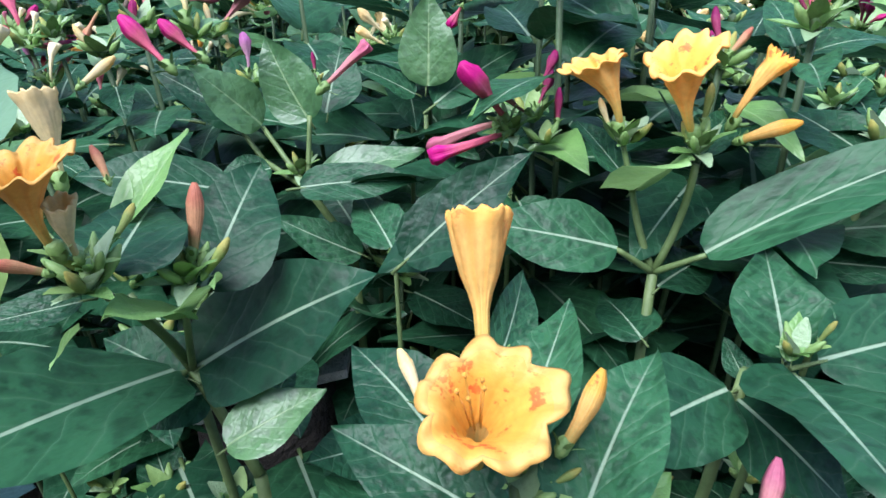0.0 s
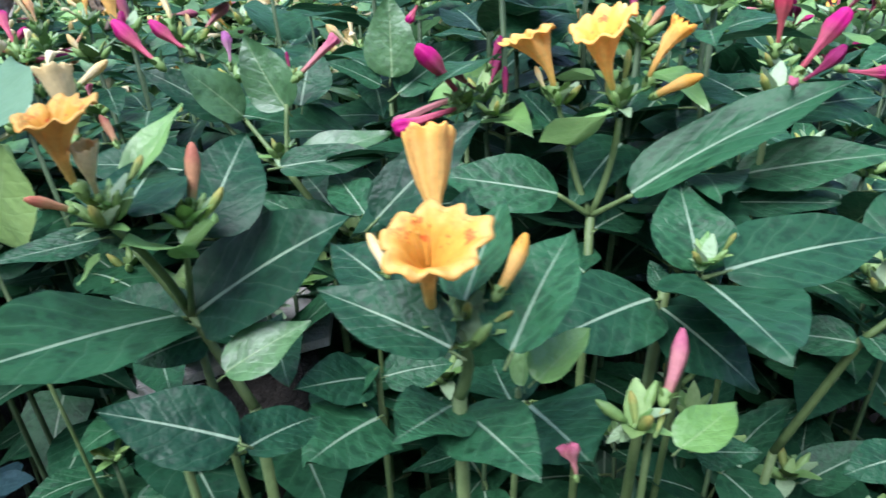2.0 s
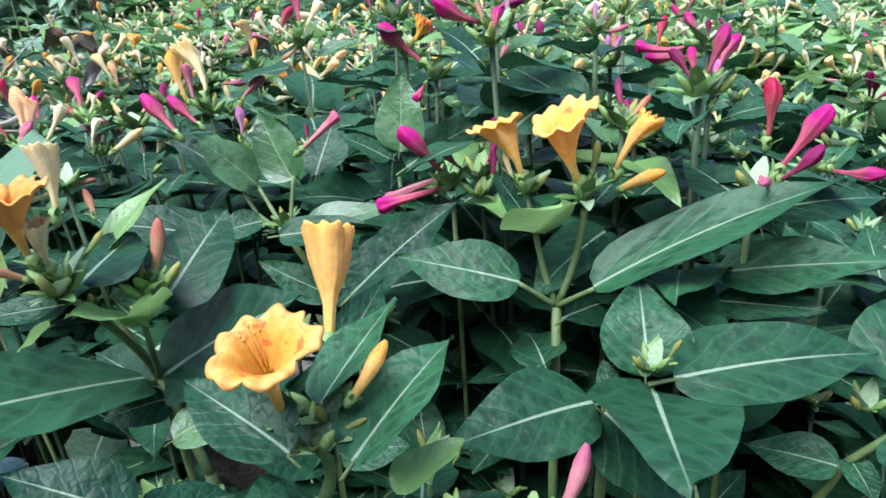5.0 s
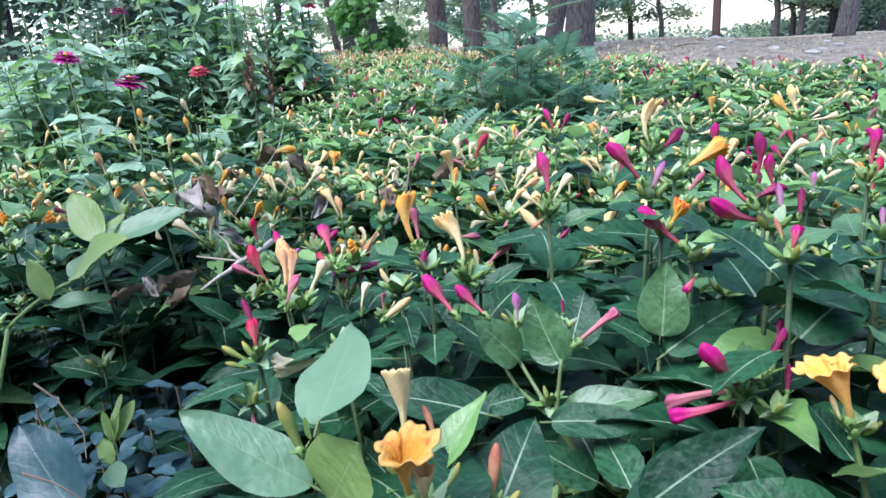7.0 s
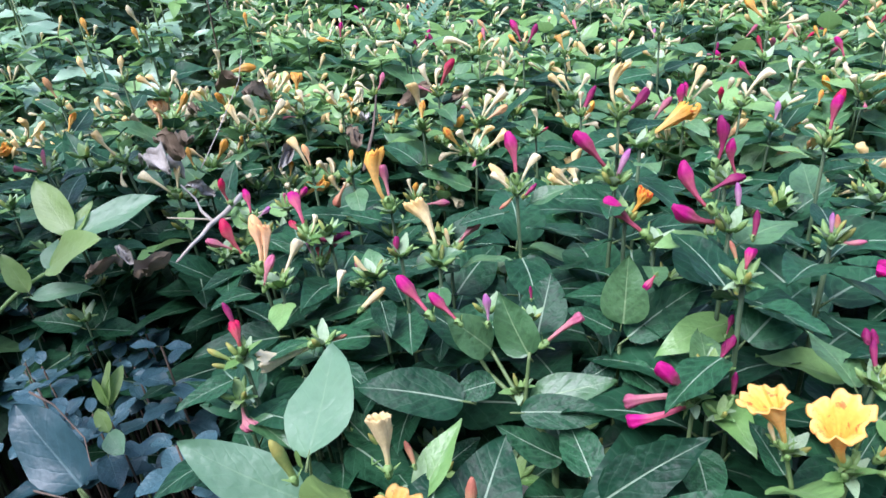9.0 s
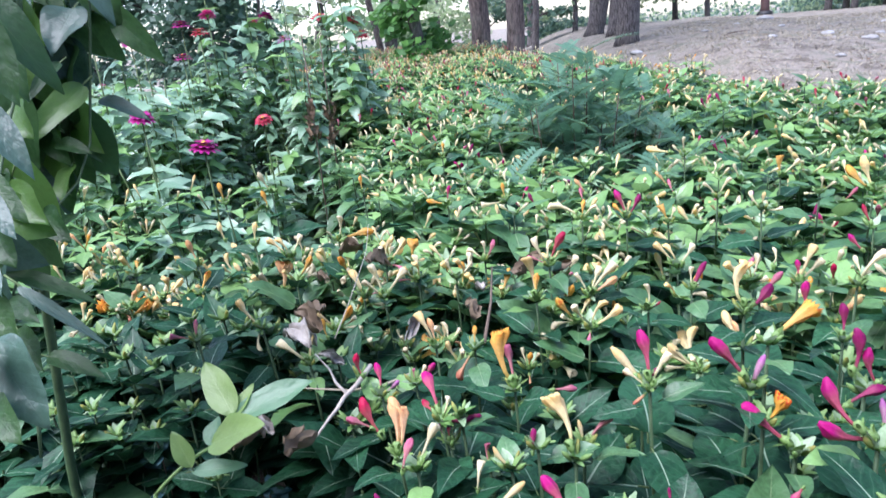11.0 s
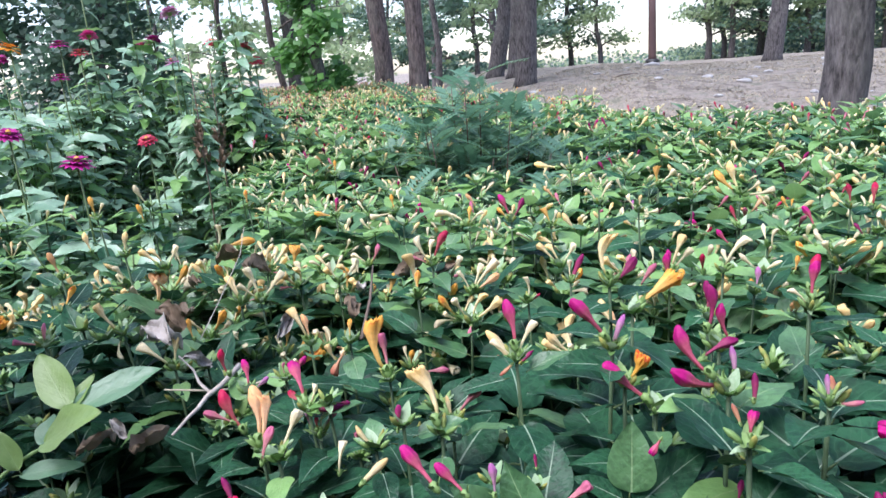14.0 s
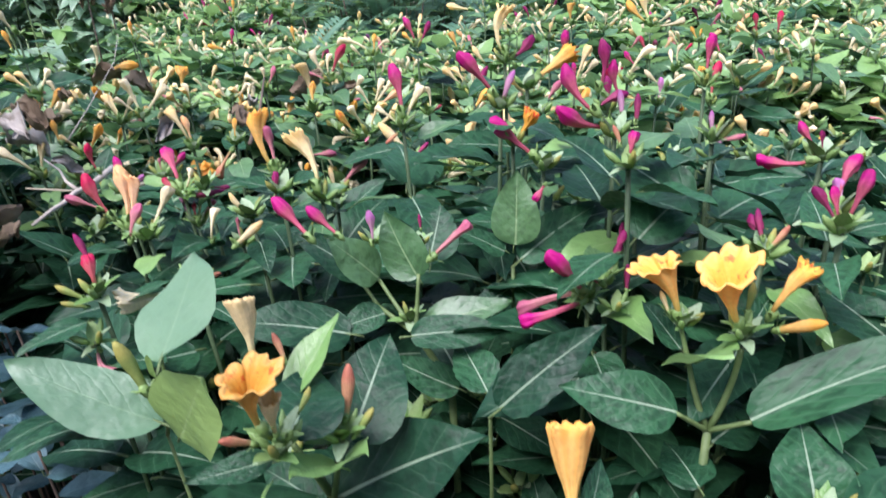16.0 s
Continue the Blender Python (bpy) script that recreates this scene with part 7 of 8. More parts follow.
for k, (p, s, m) in enumerate((
        ((-0.3938, 0.6078, 0.6559), 0.060, DEAD_GREY), ((-0.3582, 0.6042, 0.6363), 0.045, DEAD_GREY), ((-0.2744, 0.6383, 0.6635), 0.05, DEAD_GREY), ((-0.1910, 0.8473, 0.6657), 0.075, DEAD_LEAF),
        ((-0.1510, 0.8745, 0.6535), 0.05, DEAD_LEAF), ((-0.4493, 0.8564, 0.6781), 0.06, DEAD_LEAF), ((-0.3940, 0.8256, 0.6704), 0.07, DEAD_LEAF), ((-0.2262, 0.7029, 0.6591), 0.05, DEAD_LEAF),
        ((-0.4060, 0.6601, 0.6643), 0.06, DEAD_LEAF), ((-0.4356, 0.7443, 0.6768), 0.05, DEAD_LEAF), ((-0.2365, 0.7768, 0.6582), 0.05, DEAD_GREY), ((-0.3668, 0.4565, 0.6261), 0.05, DEAD_LEAF),
        ((-0.3594, 0.5500, 0.6839), 0.072, DEAD_GREY), ((-0.3674, 0.5845, 0.6888), 0.06, DEAD_LEAF), ((-0.3665, 0.4854, 0.6256), 0.035, DEAD_GREY), ((-0.3340, 0.4795, 0.6195), 0.04, DEAD_LEAF), ((-0.2887, 0.4209, 0.6557), 0.05, DEAD_LEAF))):
    withered(p, s, k, m, "curled " + ("grey" if m is DEAD_GREY else "brown") + " withered leaf caught among the stems")


def twig(pts, r, label, mat=TWIG):
    a = Vector(pts[0])
    g = Geo()
    n = len(pts)
    g.tube([Vector(p) - a for p in pts], [r * (1 - 0.6 * i / (n - 1)) for i in range(n)], mat, 6)
    ob = tagged(new("dry_twig", g.mesh("dry_twig")), label, "twig", "dry twigs in the bed")
    ob.matrix_basis = Matrix.Translation(a)


twig([(-0.3025, 0.5862, 0.6413), (-0.3043, 0.5520, 0.6365), (-0.3050, 0.5264, 0.6372), (-0.3038, 0.5094, 0.6350), (-0.3029, 0.4919, 0.6355), (-0.3026, 0.4667, 0.6329)], 0.0030, "forked bleached grey dry twig lying in the plants")
twig([(-0.3059, 0.5347, 0.6370), (-0.3237, 0.5475, 0.6409), (-0.3386, 0.5648, 0.6453), (-0.3659, 0.5860, 0.6497)], 0.0018, "thin side piece of a bleached dry twig")
twig([(-0.2667, 0.6025, 0.6266), (-0.2905, 0.5761, 0.6235), (-0.3127, 0.5534, 0.6298), (-0.3507, 0.5329, 0.6399)], 0.0018, "thin pale dry grass stalk lying in the plants", STRAW)
twig([(-0.3469, 0.5979, 0.6635), (-0.3538, 0.6496, 0.6810), (-0.3710, 0.7443, 0.7113), (-0.3847, 0.7891, 0.7356)], 0.0007, "thin upright grey dry stalk")
twig([(-0.1983, 0.6507, 0.6438), (-0.2057, 0.7123, 0.6657), (-0.2205, 0.7795, 0.6856)], 0.0022, "dark brown broken stem", TWIG_BROWN)
twig([(-0.3041, 0.2984, 0.6332), (-0.2931, 0.3016, 0.6217), (-0.2645, 0.2884, 0.6102), (-0.2468, 0.2698, 0.6077)], 0.0008, "thin brown bare twig in the shaded corner", TWIG_BROWN)
twig([(-0.2602, 0.2421, 0.6149), (-0.2412, 0.2427, 0.6114), (-0.2146, 0.2343, 0.6103)], 0.0007, "thin brown bare twig near the soil", TWIG_BROWN)

# pale litter on the soil below
g = Geo()
g.add([(0, 0, 0), (0.11, 0.01, 0.004), (0.12, 0.07, 0.002), (0.01, 0.075, 0.003), (0, 0, -0.006), (0.11, 0.01, -0.002), (0.12, 0.07, -0.004), (0.01, 0.075, -0.003)], [(0, 1, 2, 3), (7, 6, 5, 4), (0, 4, 5, 1), (1, 5, 6, 2), (2, 6, 7, 3), (3, 7, 4, 0)], [(0, 0)] * 8, STONE)
slab = tagged(new("stone_slab", g.mesh("stone_slab", False)), "broken pale grey paving piece lying on the soil", "stone")
p = Vector((-0.0965, 0.3163, 0.5009))
slab.matrix_basis = pose(p.x, p.y, p.z, 4, -2, 10)
# the rubble that carries it
g = Geo()
g.tube([(p.x + 0.06, p.y + 0.04, -0.02), (p.x + 0.055, p.y + 0.04, p.z * 0.5), (p.x + 0.06, p.y + 0.035, p.z - 0.005)], [0.055, 0.045, 0.038], SOIL, 9)
tagged(new("earth_heap", g.mesh("earth_heap")), "heap of dark soil under a stone piece", "soil", kind="structure")
for k, (q, s) in enumerate((((-0.0607, 0.3285, 0.4918), 0.030), ((-0.1162, 0.3626, 0.5284), 0.035), ((-0.1064, 0.3908, 0.5242), 0.02))):
    ob = withered(q, s, 60 + k, PAPER, "scrap of pale crumpled litter among the stems")
    ob.name = "litter_scrap"


# ---- zinnias ----
def zinnia_head(col, seed, size=0.034):
    rng = random.Random(seed)
    g = Geo()
    for ring, (n, r, tilt, z) in enumerate(((14, 1.0, 0.05, 0.0), (12, 0.82, 0.3, 0.003), (9, 0.6, 0.7, 0.006))):
        for k in range(n):
            t = k * 6.283 / n + ring * 0.3
            d = Vector((math.cos(t), math.sin(t), tilt - 0.15 * rng.random()))
            g.leaf(aim((0.002 * d.x, 0.002 * d.y, z), Vector((0.002 * d.x, 0.002 * d.y, z)) + d), size * r, size * 0.42, col, n=3, half=1, droop=0.2, fold=0.1, shape=(0.7, 0.35))
    g.lathe(Matrix.Identity(4), [(-0.012, 0.002), (-0.009, 0.006), (-0.002, 0.008), (0.001, 0.007)], CALYX, 8)
    return g.mesh("flower_head")


def zinnia_centre():
    g = Geo()
    g.lathe(Matrix.Identity(4), [(0.001, 0.0045), (0.008, 0.0055), (0.012, 0.0035), (0.014, 0.001)], YELLOW, 9, 0, 0.2, 9)
    return g.mesh("flower_centre")


HEADS = {k: zinnia_head(c, i) for i, (k, c) in enumerate(dict(magenta=ZINNIA_PURPLE, red=RED, pink=ZINNIA_PINK, lilac=LILAC, white=WHITE, orange=ORANGE_RED).items())}
CENTRE = zinnia_centre()


def zinnia(x, y, top, rng, heads, exact=False):
    root = thing("zinnia_plant", (x, y, ground_z(x, y)), ("zinnia plant with " + " and ".join(sorted(set(heads))) + " flower heads") if heads else "leafy zinnia plant not in flower", "plant", "zinnias beside the bed")
    paths, fol = [], Geo()
    leafy = top - 0.15 if heads else top
    tips = [Vector((0, 0, top)) if exact else Vector((rng.uniform(-0.05, 0.05), rng.uniform(-0.05, 0.05), top))]
    for k in range(3):
        tips.append(Vector((rng.uniform(-0.11, 0.11), rng.uniform(-0.11, 0.11), min(top - rng.uniform(0.08, 0.28), 0.98 - rng.uniform(0.0, 0.2)))))
    for i, tp in enumerate(tips):
        paths.append((curve_points((0, 0, -0.02) if i == 0 else (0, 0, tp.z * 0.45), tp, (0.01, 0, 0)), 0.0042 if i == 0 else 0.003, 0.0020))
        n = int(tp.z * 0.95 / 0.032)
        for q in range(n):
            z = tp.z - 0.03 - q * 0.032
            if i > 0 and z < tp.z * 0.35:
                break
            c = Vector((tp.x * z / tp.z, tp.y * z / tp.z, z))
            t0 = q * 1.57 + i
            for s in (0, 2.1, 4.2):
                t = t0 + s + rng.uniform(-0.4, 0.4)
                d = Vector((math.cos(t), math.sin(t), rng.uniform(-0.35, 0.6)))
                if z > leafy and rng.random() < 0.85:
                    continue
                sz = rng.uniform(0.048, 0.088) * (0.7 if z > leafy else 1.0)
                fol.leaf(aim(c, c + d, (rng.uniform(-0.5, 0.5), rng.uniform(-0.6, 0.3), 1)), sz, sz * rng.uniform(0.38, 0.54), rng.choice((LEAF_ZINNIA, LEAF_ZINNIA, LEAF_ZINNIA, LEAF_YOUNG)), 0, rng.uniform(0.1, 0.6), 0.25, 0.12, 4, 1, (0.45, 0.9), rng.random() * 6)
    part("stem", stem_mesh(paths, STEM, 5), root)
    part("foliage", fol.mesh("foliage"), root, kind="stuff")
    for tp, h in zip(tips, heads):
        m = Matrix.Translation(tp + Vector((0, 0, 0.010))) @ Euler((rng.uniform(-0.3, 0.3), rng.uniform(-0.3, 0.3), rng.random() * 6)).to_matrix().to_4x4() @ Matrix.Scale(rng.uniform(0.75, 1.05), 4)
        hd = part("flower_head", HEADS[h], root, m, h + " many-petalled zinnia head")
        part("flower_centre", CENTRE, hd, None, "small raised yellow flower centre")
    return root


rng = random.Random(52)
for k in range(150):
    y = 1.30 + 2.6 * rng.random() ** 1.2
    x = -0.74 - 0.50 * (y - 1.3) - rng.random() * (0.50 + 0.42 * y)
    h = 0.58 + 0.24 * smooth(1.2, 2.2, y) + 0.16 * smooth(-1.0, -1.4, x) * (1 - smooth(1.6, 2.4, y)) + rng.uniform(-0.14, 0.02)
    heads = []
    if rng.random() < 0.05 and y > 2.2:
        heads = [rng.choice(("magenta", "pink", "red", "lilac"))]
    zinnia(x, y, h, rng, heads)


def zinnia_at(p, colour, seed):
    """A plant whose highest flower stands at p."""
    r = random.Random(700 + seed)
    z0 = ground_z(p[0], p[1])
    z = zinnia(p[0], p[1], p[2] - z0 - 0.012, r, [colour], True)
    return z


for k, (p, c) in enumerate((
        ((-1.337, 2.15, 1.225), "red"), ((-1.326, 2.25, 1.211), "red"), ((-1.373, 2.1, 1.218), "white"), ((-1.201, 2.05, 1.133), "lilac"), ((-1.189, 2.3, 1.223), "red"),
        ((-1.128, 2.3, 1.223), "lilac"), ((-1.139, 2.4, 1.248), "red"), ((-1.206, 2.3, 1.105), "white"), ((-1.332, 2.15, 1.066), "magenta"), ((-1.411, 2.2, 1.053), "pink"),
        ((-1.415, 1.95, 1.079), "pink"), ((-1.187, 2.0, 0.987), "lilac"), ((-1.419, 1.9, 1.027), "red"), ((-1.481, 1.9, 1.055), "magenta"), ((-1.385, 1.6, 1.032), "orange"),
        ((-1.409, 1.45, 1.035), "pink"), ((-1.421, 1.6, 1.008), "magenta"), ((-1.141, 2.4, 1.031), "red"), ((-1.237, 2.35, 1.053), "red"), ((-1.108, 2.4, 0.985), "red"),
        ((-1.212, 1.35, 0.832), "magenta"), ((-0.958, 1.23, 0.777), "magenta"), ((-1.61, 1.75, 1.16), "lilac"), ((-1.515, 1.4, 0.876), "lilac"), ((-1.456, 2.0, 1.262), "white"),
        ((-1.417, 1.8, 0.958), "magenta"), ((-1.045, 1.6, 0.787), "red"))):
    zinnia_at(p, c, k)
# dried brown leaves hanging on two of them
for k, (a, b) in enumerate((((-0.9519, 1.6930, 0.8702), (-0.9569, 1.6562, 0.7148)), ((-0.9355, 1.7593, 0.8509), (-0.9404, 1.7210, 0.6900)))):
    root = thing("dead_zinnia_stalk", (a[0], a[1], ground_z(a[0], a[1])), "dried brown zinnia stalk with hanging withered leaves", "plant", "zinnias beside the bed")
    zt = a[2] - ground_z(a[0], a[1]) + 0.12
    part("stem", stem_mesh([(curve_points((0, 0, -0.02), (0, 0, zt), (0.005, 0, 0)), 0.003, 0.0015)], TWIG_BROWN, 5), root)
    r = random.Random(k)
    for q in range(10):
        z = zt - 0.165 - 0.011 * q
        t = r.uniform(0, 6.28)
        g = Geo()
        c = Vector((0.004 * math.cos(t), 0.004 * math.sin(t), z))
        g.leaf(aim(c, c + Vector((0.55 * math.cos(t), 0.55 * math.sin(t), r.uniform(-1.2, -0.3)))), r.uniform(0.020, 0.042), r.uniform(0.012, 0.022), (DEAD_BROWN, DEAD_LEAF, DEAD_BROWN)[q % 3], 0, r.uniform(0.3, 0.8), r.uniform(0.6, 1.6), 0.6, 9, 2, seed=3.1 * q)
        part("leaf", g.mesh("leaf"), root, None, "withered brown leaf")


# ---- feathery shrub in the middle of the bed ----
def feather(length, pairs, lw):
    g = Geo()
    g.tube(curve_points((0, 0, 0), (0, length, -0.12 * length), (0, 0, 0.06 * length), 4), [0.0012, 0.001, 0.0009, 0.0007, 0.0004], STEM, 4)
    for k in range(pairs):
        s = 0.15 + 0.85 * k / pairs
        z = -0.12 * length * s + 0.24 * length * s * (1 - s)
        for side in (-1, 1):
            a = Vector((0, length * s, z))
            g.leaf(aim(a, a + Vector((side, 0.55, 0.15))), lw * (1.1 - 0.5 * abs(s - 0.45)), lw * 0.25, LEAF_FEATHER, 0, 0.1, 0.1, 0, 2, 1, (0.6, 0.6))
    return g.mesh("pinnate_leaf")


FEATHERS = [feather(0.12, 10, 0.036), feather(0.15, 12, 0.038)]


def feathery_shrub(x, y, top, spread, stems, per, rng, label):
    root = thing("feathery_shrub", (x, y, ground_z(x, y)), label, "shrub", "feathery shrubs in the bed")
    paths = []
    for k in range(stems):
        t = k * 2.4
        r = spread * math.sqrt((k + 0.3) / stems)
        e = Vector((r * math.cos(t), r * math.sin(t), top * (1 - 0.30 * (r / spread) ** 2) + rng.uniform(-0.05, 0.0)))
        paths.append((curve_points((0, 0, -0.02), e, (e.x * 0.1, e.y * 0.1, 0)), 0.005, 0.0015))
        for q in range(per):
            f = 1 - 0.42 * q / per
            c = Vector((e.x * f ** 1.3, e.y * f ** 1.3, e.z * f))
            a = q * 2.4 + k
            d = Vector((math.cos(a), math.sin(a), rng.uniform(0.1, 1.0)))
            part("pinnate_leaf", FEATHERS[q % 2], root, aim(c, c + d) @ Matrix.Scale(rng.uniform(0.8, 1.25), 4))
    part("stem", stem_mesh(paths, TWIG_BROWN, 5), root)


rng = random.Random(63)
feathery_shrub(-0.30, 2.06, 0.90, 0.25, 14, 13, rng, "upright feathery shrub with fine blue-green pinnate leaves")
for x, y, t, s in ((-0.02, 1.98, 0.66, 0.18), (0.22, 2.02, 0.66, 0.18), (-0.36, 1.62, 0.62, 0.16), (-0.16, 1.50, 0.60, 0.15), (0.42, 2.12, 0.66, 0.16), (-0.05, 1.72, 0.64, 0.16)):
    feathery_shrub(x, y, t, s, 6, 7, rng, "low spreading feathery shrub with blue-green pinnate leaves")


# ---- leafy climber hanging close by ----
anchor = Vector((-0.521, 0.489, 1.124))
foot = Vector((anchor.x - 0.10, anchor.y - 0.02, ground_z(anchor.x - 0.1, anchor.y)))
root = thing("climbing_vine", foot, "leafy green climber hanging in sprays of pointed leaves", "vine")
V = lambda p: Vector(p) - foot
strands = (
    ((-0.532, 0.572, 1.092), (-0.546, 0.561, 0.989), (-0.538, 0.523, 0.890), (-0.533, 0.494, 0.858), (-0.516, 0.413, 0.826), (-0.446, 0.315, 0.780)),
    ((-0.519, 0.475, 1.079), (-0.520, 0.458, 0.998), (-0.519, 0.460, 0.975), (-0.489, 0.403, 0.925), (-0.467, 0.359, 0.878), (-0.422, 0.301, 0.826), (-0.399, 0.284, 0.801)),
    ((-0.517, 0.518, 1.010), (-0.539, 0.553, 0.994)),
    ((-0.382, 0.282, 0.763), (-0.374, 0.269, 0.732)),
)
part("stem", stem_mesh([(curve_points((0, 0, -0.02), anchor - foot, (-0.05, 0, 0)), 0.006, 0.004)] + [([anchor - foot] * (i < 2) + [V(p) for p in st], 0.0016, 0.0009) for i, st in enumerate(strands)], STEM_DARK, 6), root)
blade(root, V((-0.473, 0.387, 1.020)), V((-0.425, 0.400, 0.944)), 0.30, LEAF_VINE, (0.5, -0.5, 0.7), 0.16, 0.3, 0, (0.45, 0.95), 0.2)
blade(root, V((-0.485, 0.455, 1.066)), V((-0.474, 0.433, 1.008)), 0.40, LEAF_VINE_SHEEN, (0.2, -0.8, 0.5), 0.16, 0.3, 1, (0.45, 0.95), 0.2)
blade(root, V((-0.521, 0.504, 1.069)), V((-0.488, 0.504, 1.005)), 0.30, LEAF_VINE, (0.3, -0.6, 0.7), 0.16, 0.3, 2, (0.45, 0.95), 0.2)
blade(root, V((-0.496, 0.502, 1.063)), V((-0.460, 0.504, 0.992)), 0.30, LEAF_VINE_SHEEN, (0.3, -0.6, 0.7), 0.16, 0.3, 3, (0.45, 0.95), 0.2)
blade(root, V((-0.538, 0.575, 1.051)), V((-0.481, 0.587, 1.030)), 0.33, LEAF_VINE_BACKLIT, (-0.1, -0.45, 0.9), 0.16, 0.3, 0, (0.45, 0.95), 0.2)
blade(root, V((-0.550, 0.595, 1.015)), V((-0.499, 0.602, 0.955)), 0.33, LEAF_VINE, (-0.4, -0.5, 0.75), 0.16, 0.3, 1, (0.45, 0.95), 0.2)
blade(root, V((-0.517, 0.518, 1.010)), V((-0.515, 0.480, 0.973)), 0.68, LEAF_VINE_SHEEN, (0.3, -0.8, 0.4), 0.16, 0.3, 2, (0.45, 0.95), 0.2)
blade(root, V((-0.536, 0.469, 1.016)), V((-0.516, 0.442, 1.042)), 0.58, LEAF_VINE_BACKLIT, (0.2, -0.9, 0.2), 0.16, 0.3, 3, (0.45, 0.95), 0.2)
blade(root, V((-0.560, 0.502, 1.018)), V((-0.529, 0.493, 0.980)), 0.50, LEAF_VINE_BACKLIT, (0.1, -0.9, 0.2), 0.16, 0.3, 0, (0.45, 0.95), 0.2)
blade(root, V((-0.460, 0.374, 1.003)), V((-0.431, 0.364, 0.938)), 0.40, LEAF_VINE, (0.4, -0.7, 0.5), 0.16, 0.3, 1, (0.45, 0.95), 0.2)
blade(root, V((-0.515, 0.433, 0.998)), V((-0.487, 0.422, 0.938)), 0.36, LEAF_VINE, (0.3, -0.7, 0.5), 0.16, 0.3, 2, (0.45, 0.95), 0.2)
blade(root, V((-0.523, 0.514, 0.944)), V((-0.534, 0.455, 0.899)), 0.33, LEAF_VINE_BACKLIT, (0.5, -0.5, 0.6), 0.16, 0.3, 3, (0.45, 0.95), 0.2)
blade(root, V((-0.504, 0.477, 0.965)), V((-0.501, 0.435, 0.936)), 0.23, LEAF_VINE, (0.4, -0.6, 0.6), 0.16, 0.3, 0, (0.45, 0.95), 0.2)
blade(root, V((-0.569, 0.580, 0.927)), V((-0.517, 0.584, 0.901)), 0.30, LEAF_VINE_SHEEN, (-0.1, -0.4, 0.9), 0.16, 0.3, 1, (0.45, 0.95), 0.2)
blade(root, V((-0.455, 0.351, 0.944)), V((-0.414, 0.347, 0.891)), 0.30, LEAF_VINE_SHEEN, (0.4, -0.5, 0.75), 0.16, 0.3, 2, (0.45, 0.95), 0.2)
blade(root, V((-0.516, 0.434, 0.934)), V((-0.487, 0.419, 0.910)), 0.58, LEAF_VINE_BACKLIT, (0.1, -0.9, 0.2), 0.16, 0.3, 3, (0.45, 0.95), 0.2)
blade(root, V((-0.457, 0.343, 0.896)), V((-0.416, 0.338, 0.864)), 0.36, LEAF_VINE, (0.3, -0.6, 0.7), 0.16, 0.3, 0, (0.45, 0.95), 0.2)
blade(root, V((-0.427, 0.315, 0.892)), V((-0.391, 0.304, 0.862)), 0.36, LEAF_VINE_SHEEN, (0.4, -0.5, 0.75), 0.16, 0.3, 1, (0.45, 0.95), 0.2)
blade(root, V((-0.494, 0.390, 0.875)), V((-0.454, 0.383, 0.849)), 0.54, LEAF_VINE_BACKLIT, (0.1, -0.8, 0.5), 0.16, 0.3, 2, (0.45, 0.95), 0.2)
blade(root, V((-0.440, 0.327, 0.872)), V((-0.405, 0.312, 0.842)), 0.54, LEAF_VINE, (0.2, -0.8, 0.4), 0.16, 0.3, 3, (0.45, 0.95), 0.2)
blade(root, V((-0.411, 0.293, 0.855)), V((-0.378, 0.277, 0.837)), 0.43, LEAF_VINE_SHEEN, (0.3, -0.6, 0.7), 0.16, 0.3, 0, (0.45, 0.95), 0.2)
blade(root, V((-0.442, 0.339, 0.817)), V((-0.379, 0.341, 0.772)), 0.11, LEAF_VINE_SHEEN, (0.2, -0.5, 0.8), 0.16, 0.3, 1, (0.45, 0.95), 0.2)
blade(root, V((-0.479, 0.358, 0.818)), V((-0.413, 0.375, 0.788)), 0.18, LEAF_VINE, (-0.1, -0.4, 0.9), 0.16, 0.3, 2, (0.45, 0.95), 0.2)
blade(root, V((-0.551, 0.506, 0.870)), V((-0.535, 0.474, 0.845)), 0.50, LEAF_VINE_BACKLIT, (0.1, -0.9, 0.2), 0.16, 0.3, 3, (0.45, 0.95), 0.2)
blade(root, V((-0.379, 0.265, 0.813)), V((-0.330, 0.248, 0.771)), 0.45, LEAF_VINE_SHEEN, (0.2, -0.7, 0.6), 0.16, 0.3, 0, (0.45, 0.95), 0.2)
blade(root, V((-0.410, 0.304, 0.800)), V((-0.375, 0.286, 0.782)), 0.43, LEAF_VINE, (0.2, -0.7, 0.6), 0.16, 0.3, 1, (0.45, 0.95), 0.2)
blade(root, V((-0.426, 0.333, 0.766)), V((-0.377, 0.332, 0.753)), 0.27, LEAF_VINE, (-0.1, -0.4, 0.9), 0.16, 0.3, 2, (0.45, 0.95), 0.2)
blade(root, V((-0.375, 0.254, 0.815)), V((-0.344, 0.235, 0.804)), 0.43, LEAF_VINE, (0.3, -0.7, 0.6), 0.16, 0.3, 3, (0.45, 0.95), 0.2)
blade(root, V((-0.360, 0.240, 0.790)), V((-0.323, 0.225, 0.777)), 0.43, LEAF_VINE, (0.2, -0.7, 0.6), 0.16, 0.3, 0, (0.45, 0.95), 0.2)
blade(root, V((-0.409, 0.287, 0.833)), V((-0.370, 0.273, 0.807)), 0.50, LEAF_VINE, (0.2, -0.8, 0.5), 0.16, 0.3, 1, (0.45, 0.95), 0.2)
blade(root, V((-0.430, 0.318, 0.813)), V((-0.395, 0.308, 0.804)), 0.36, LEAF_VINE, (0, -0.5, 0.8), 0.16, 0.3, 2, (0.45, 0.95), 0.2)
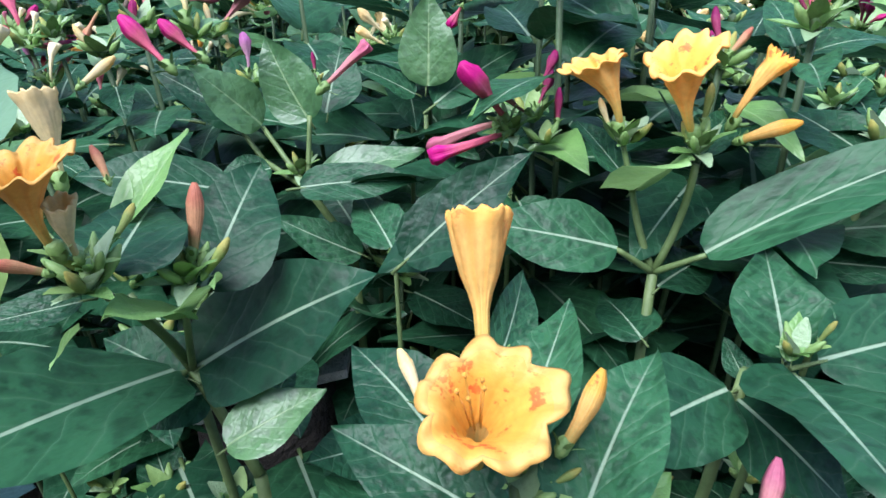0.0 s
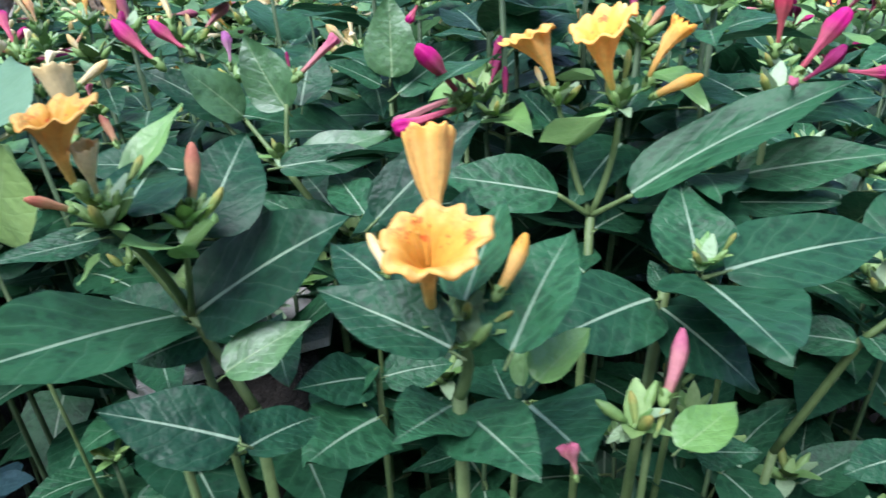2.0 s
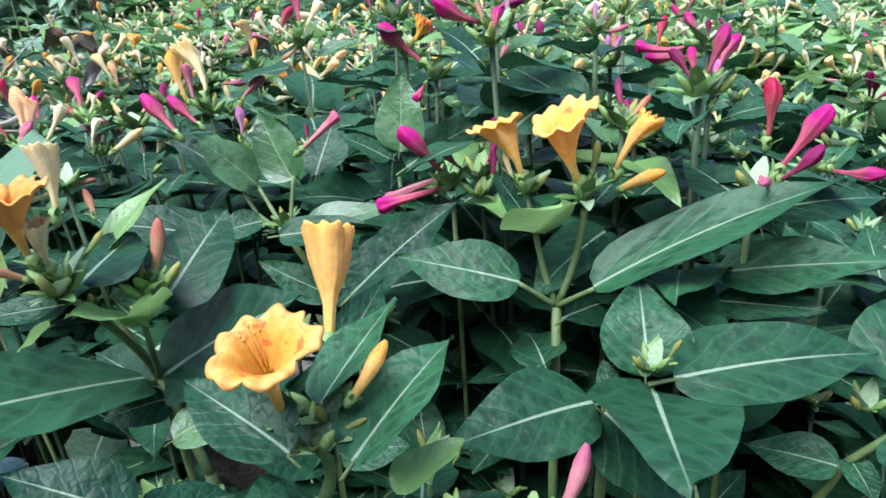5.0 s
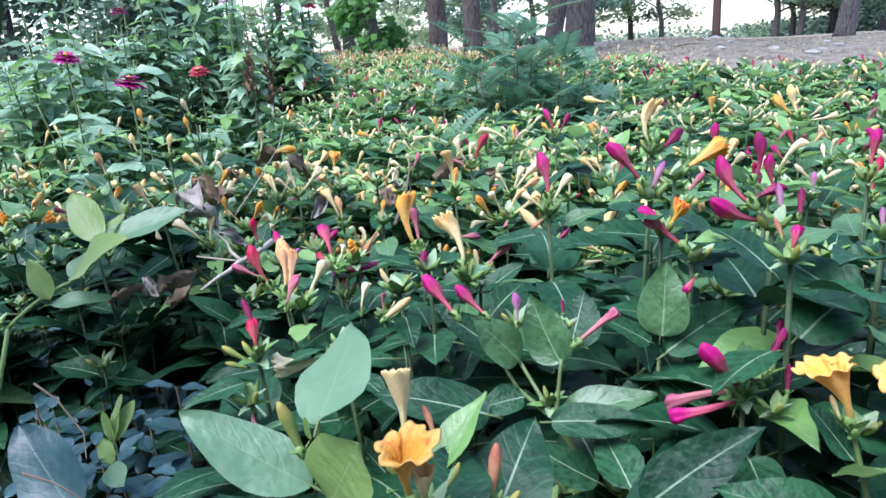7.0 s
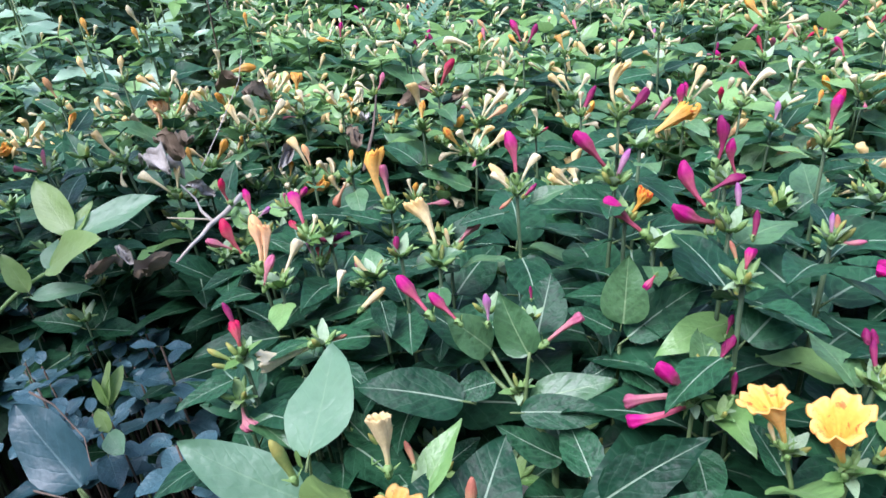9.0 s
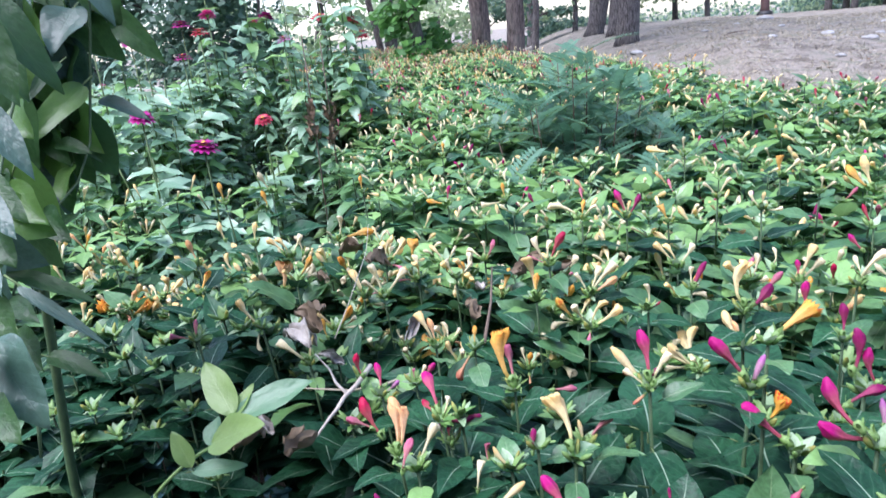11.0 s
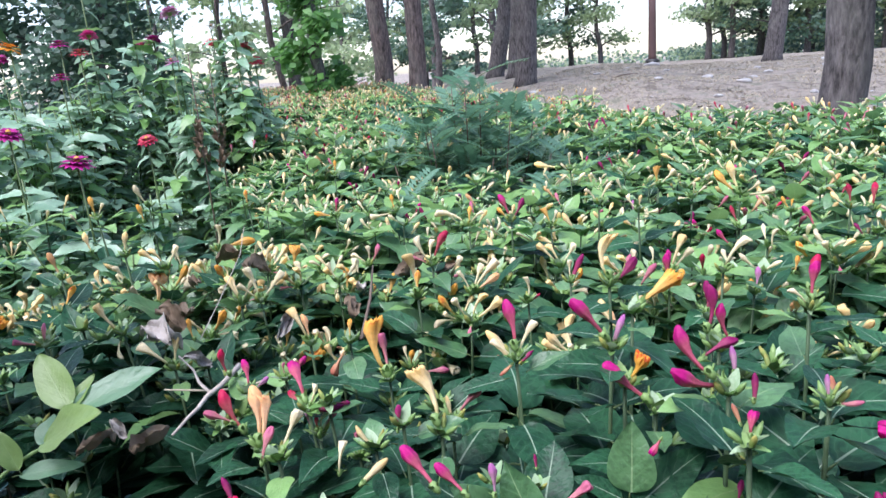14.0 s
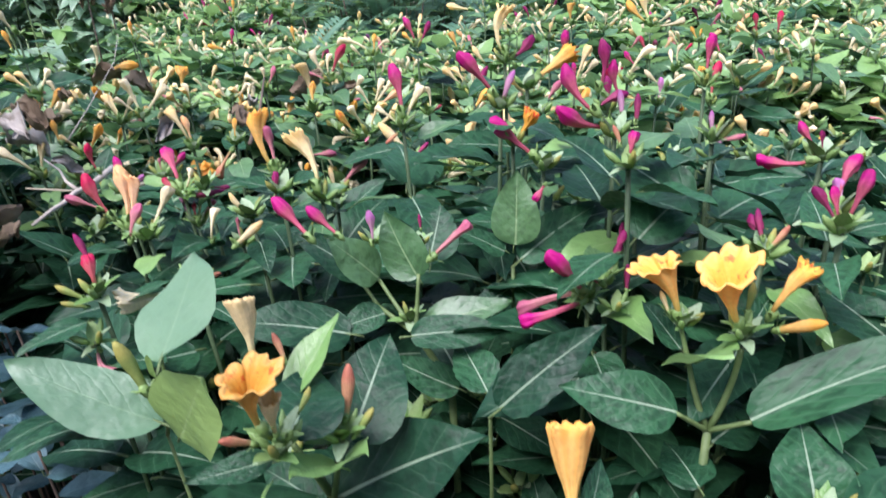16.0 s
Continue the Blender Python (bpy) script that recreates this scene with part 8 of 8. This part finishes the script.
blade(root, V((-0.509, 0.428, 0.847)), V((-0.472, 0.417, 0.825)), 0.50, LEAF_VINE, (0.1, -0.8, 0.5), 0.16, 0.3, 3, (0.45, 0.95), 0.2)
blade(root, V((-0.540, 0.457, 1.058)), V((-0.514, 0.450, 0.998)), 0.43, LEAF_VINE, (0.2, -0.8, 0.3), 0.16, 0.3, 0, (0.45, 0.95), 0.2)
blade(root, V((-0.498, 0.393, 0.985)), V((-0.473, 0.375, 0.924)), 0.43, LEAF_VINE, (0.2, -0.8, 0.3), 0.16, 0.3, 1, (0.45, 0.95), 0.2)
blade(root, V((-0.520, 0.472, 0.834)), V((-0.510, 0.435, 0.822)), 0.43, LEAF_VINE, (0.1, -0.8, 0.5), 0.16, 0.3, 2, (0.45, 0.95), 0.2)
blade(root, V((-0.522, 0.587, 1.064)), V((-0.497, 0.572, 1.037)), 0.43, LEAF_VINE_BACKLIT, (0, -0.9, 0.3), 0.16, 0.3, 3, (0.45, 0.95), 0.2)
blade(root, V((-0.389, 0.260, 0.797)), V((-0.353, 0.243, 0.781)), 0.43, LEAF_VINE, (0.2, -0.7, 0.6), 0.16, 0.3, 0, (0.45, 0.95), 0.2)
blade(root, V((-0.557, 0.504, 0.894)), V((-0.516, 0.501, 0.882)), 0.36, LEAF_VINE, (0, -0.5, 0.8), 0.16, 0.3, 1, (0.45, 0.95), 0.2)
r = random.Random(8)
for k in range(110):
    st = strands[1] if k % 3 else strands[0]
    i = r.randrange(len(st) - 1)
    a = V(st[i]).lerp(V(st[i + 1]), r.random()) + Vector((-0.04 - 0.06 * r.random(), 0.05 * r.random(), r.uniform(-0.02, 0.03)))
    d = Vector((r.uniform(-0.6, 0.5), r.uniform(-0.3, 0.5), r.uniform(-1.4, -0.2))).normalized()
    blade(root, a, a + d * r.uniform(0.045, 0.075), r.choice((0.4, 0.5, 0.6)), r.choice((LEAF_VINE, LEAF_VINE, LEAF_VINE_SHEEN, LEAF_VINE, LEAF_VINE_BACKLIT)), (r.uniform(-0.4, 0.5), -0.7, 0.5), 0.2, 0.3, k, (0.45, 0.95), 0.2)
for k in range(48):
    u, w = r.random(), r.random()
    a = V((-0.598, 0.536, 1.065)).lerp(V((-0.560, 0.600, 1.060)), u).lerp(V((-0.600, 0.480, 0.900)).lerp(V((-0.575, 0.545, 0.900)), u), w)
    d = Vector((r.uniform(-0.5, 0.7), r.uniform(-0.4, 0.4), r.uniform(-1.3, -0.2))).normalized()
    blade(root, a, a + d * r.uniform(0.05, 0.09), r.choice((0.4, 0.5, 0.6)), r.choice((LEAF_VINE, LEAF_VINE, LEAF_VINE_SHEEN, LEAF_VINE_BACKLIT)), (r.uniform(-0.4, 0.5), -0.7, 0.5), 0.2, 0.3, k, (0.45, 0.95), 0.2)
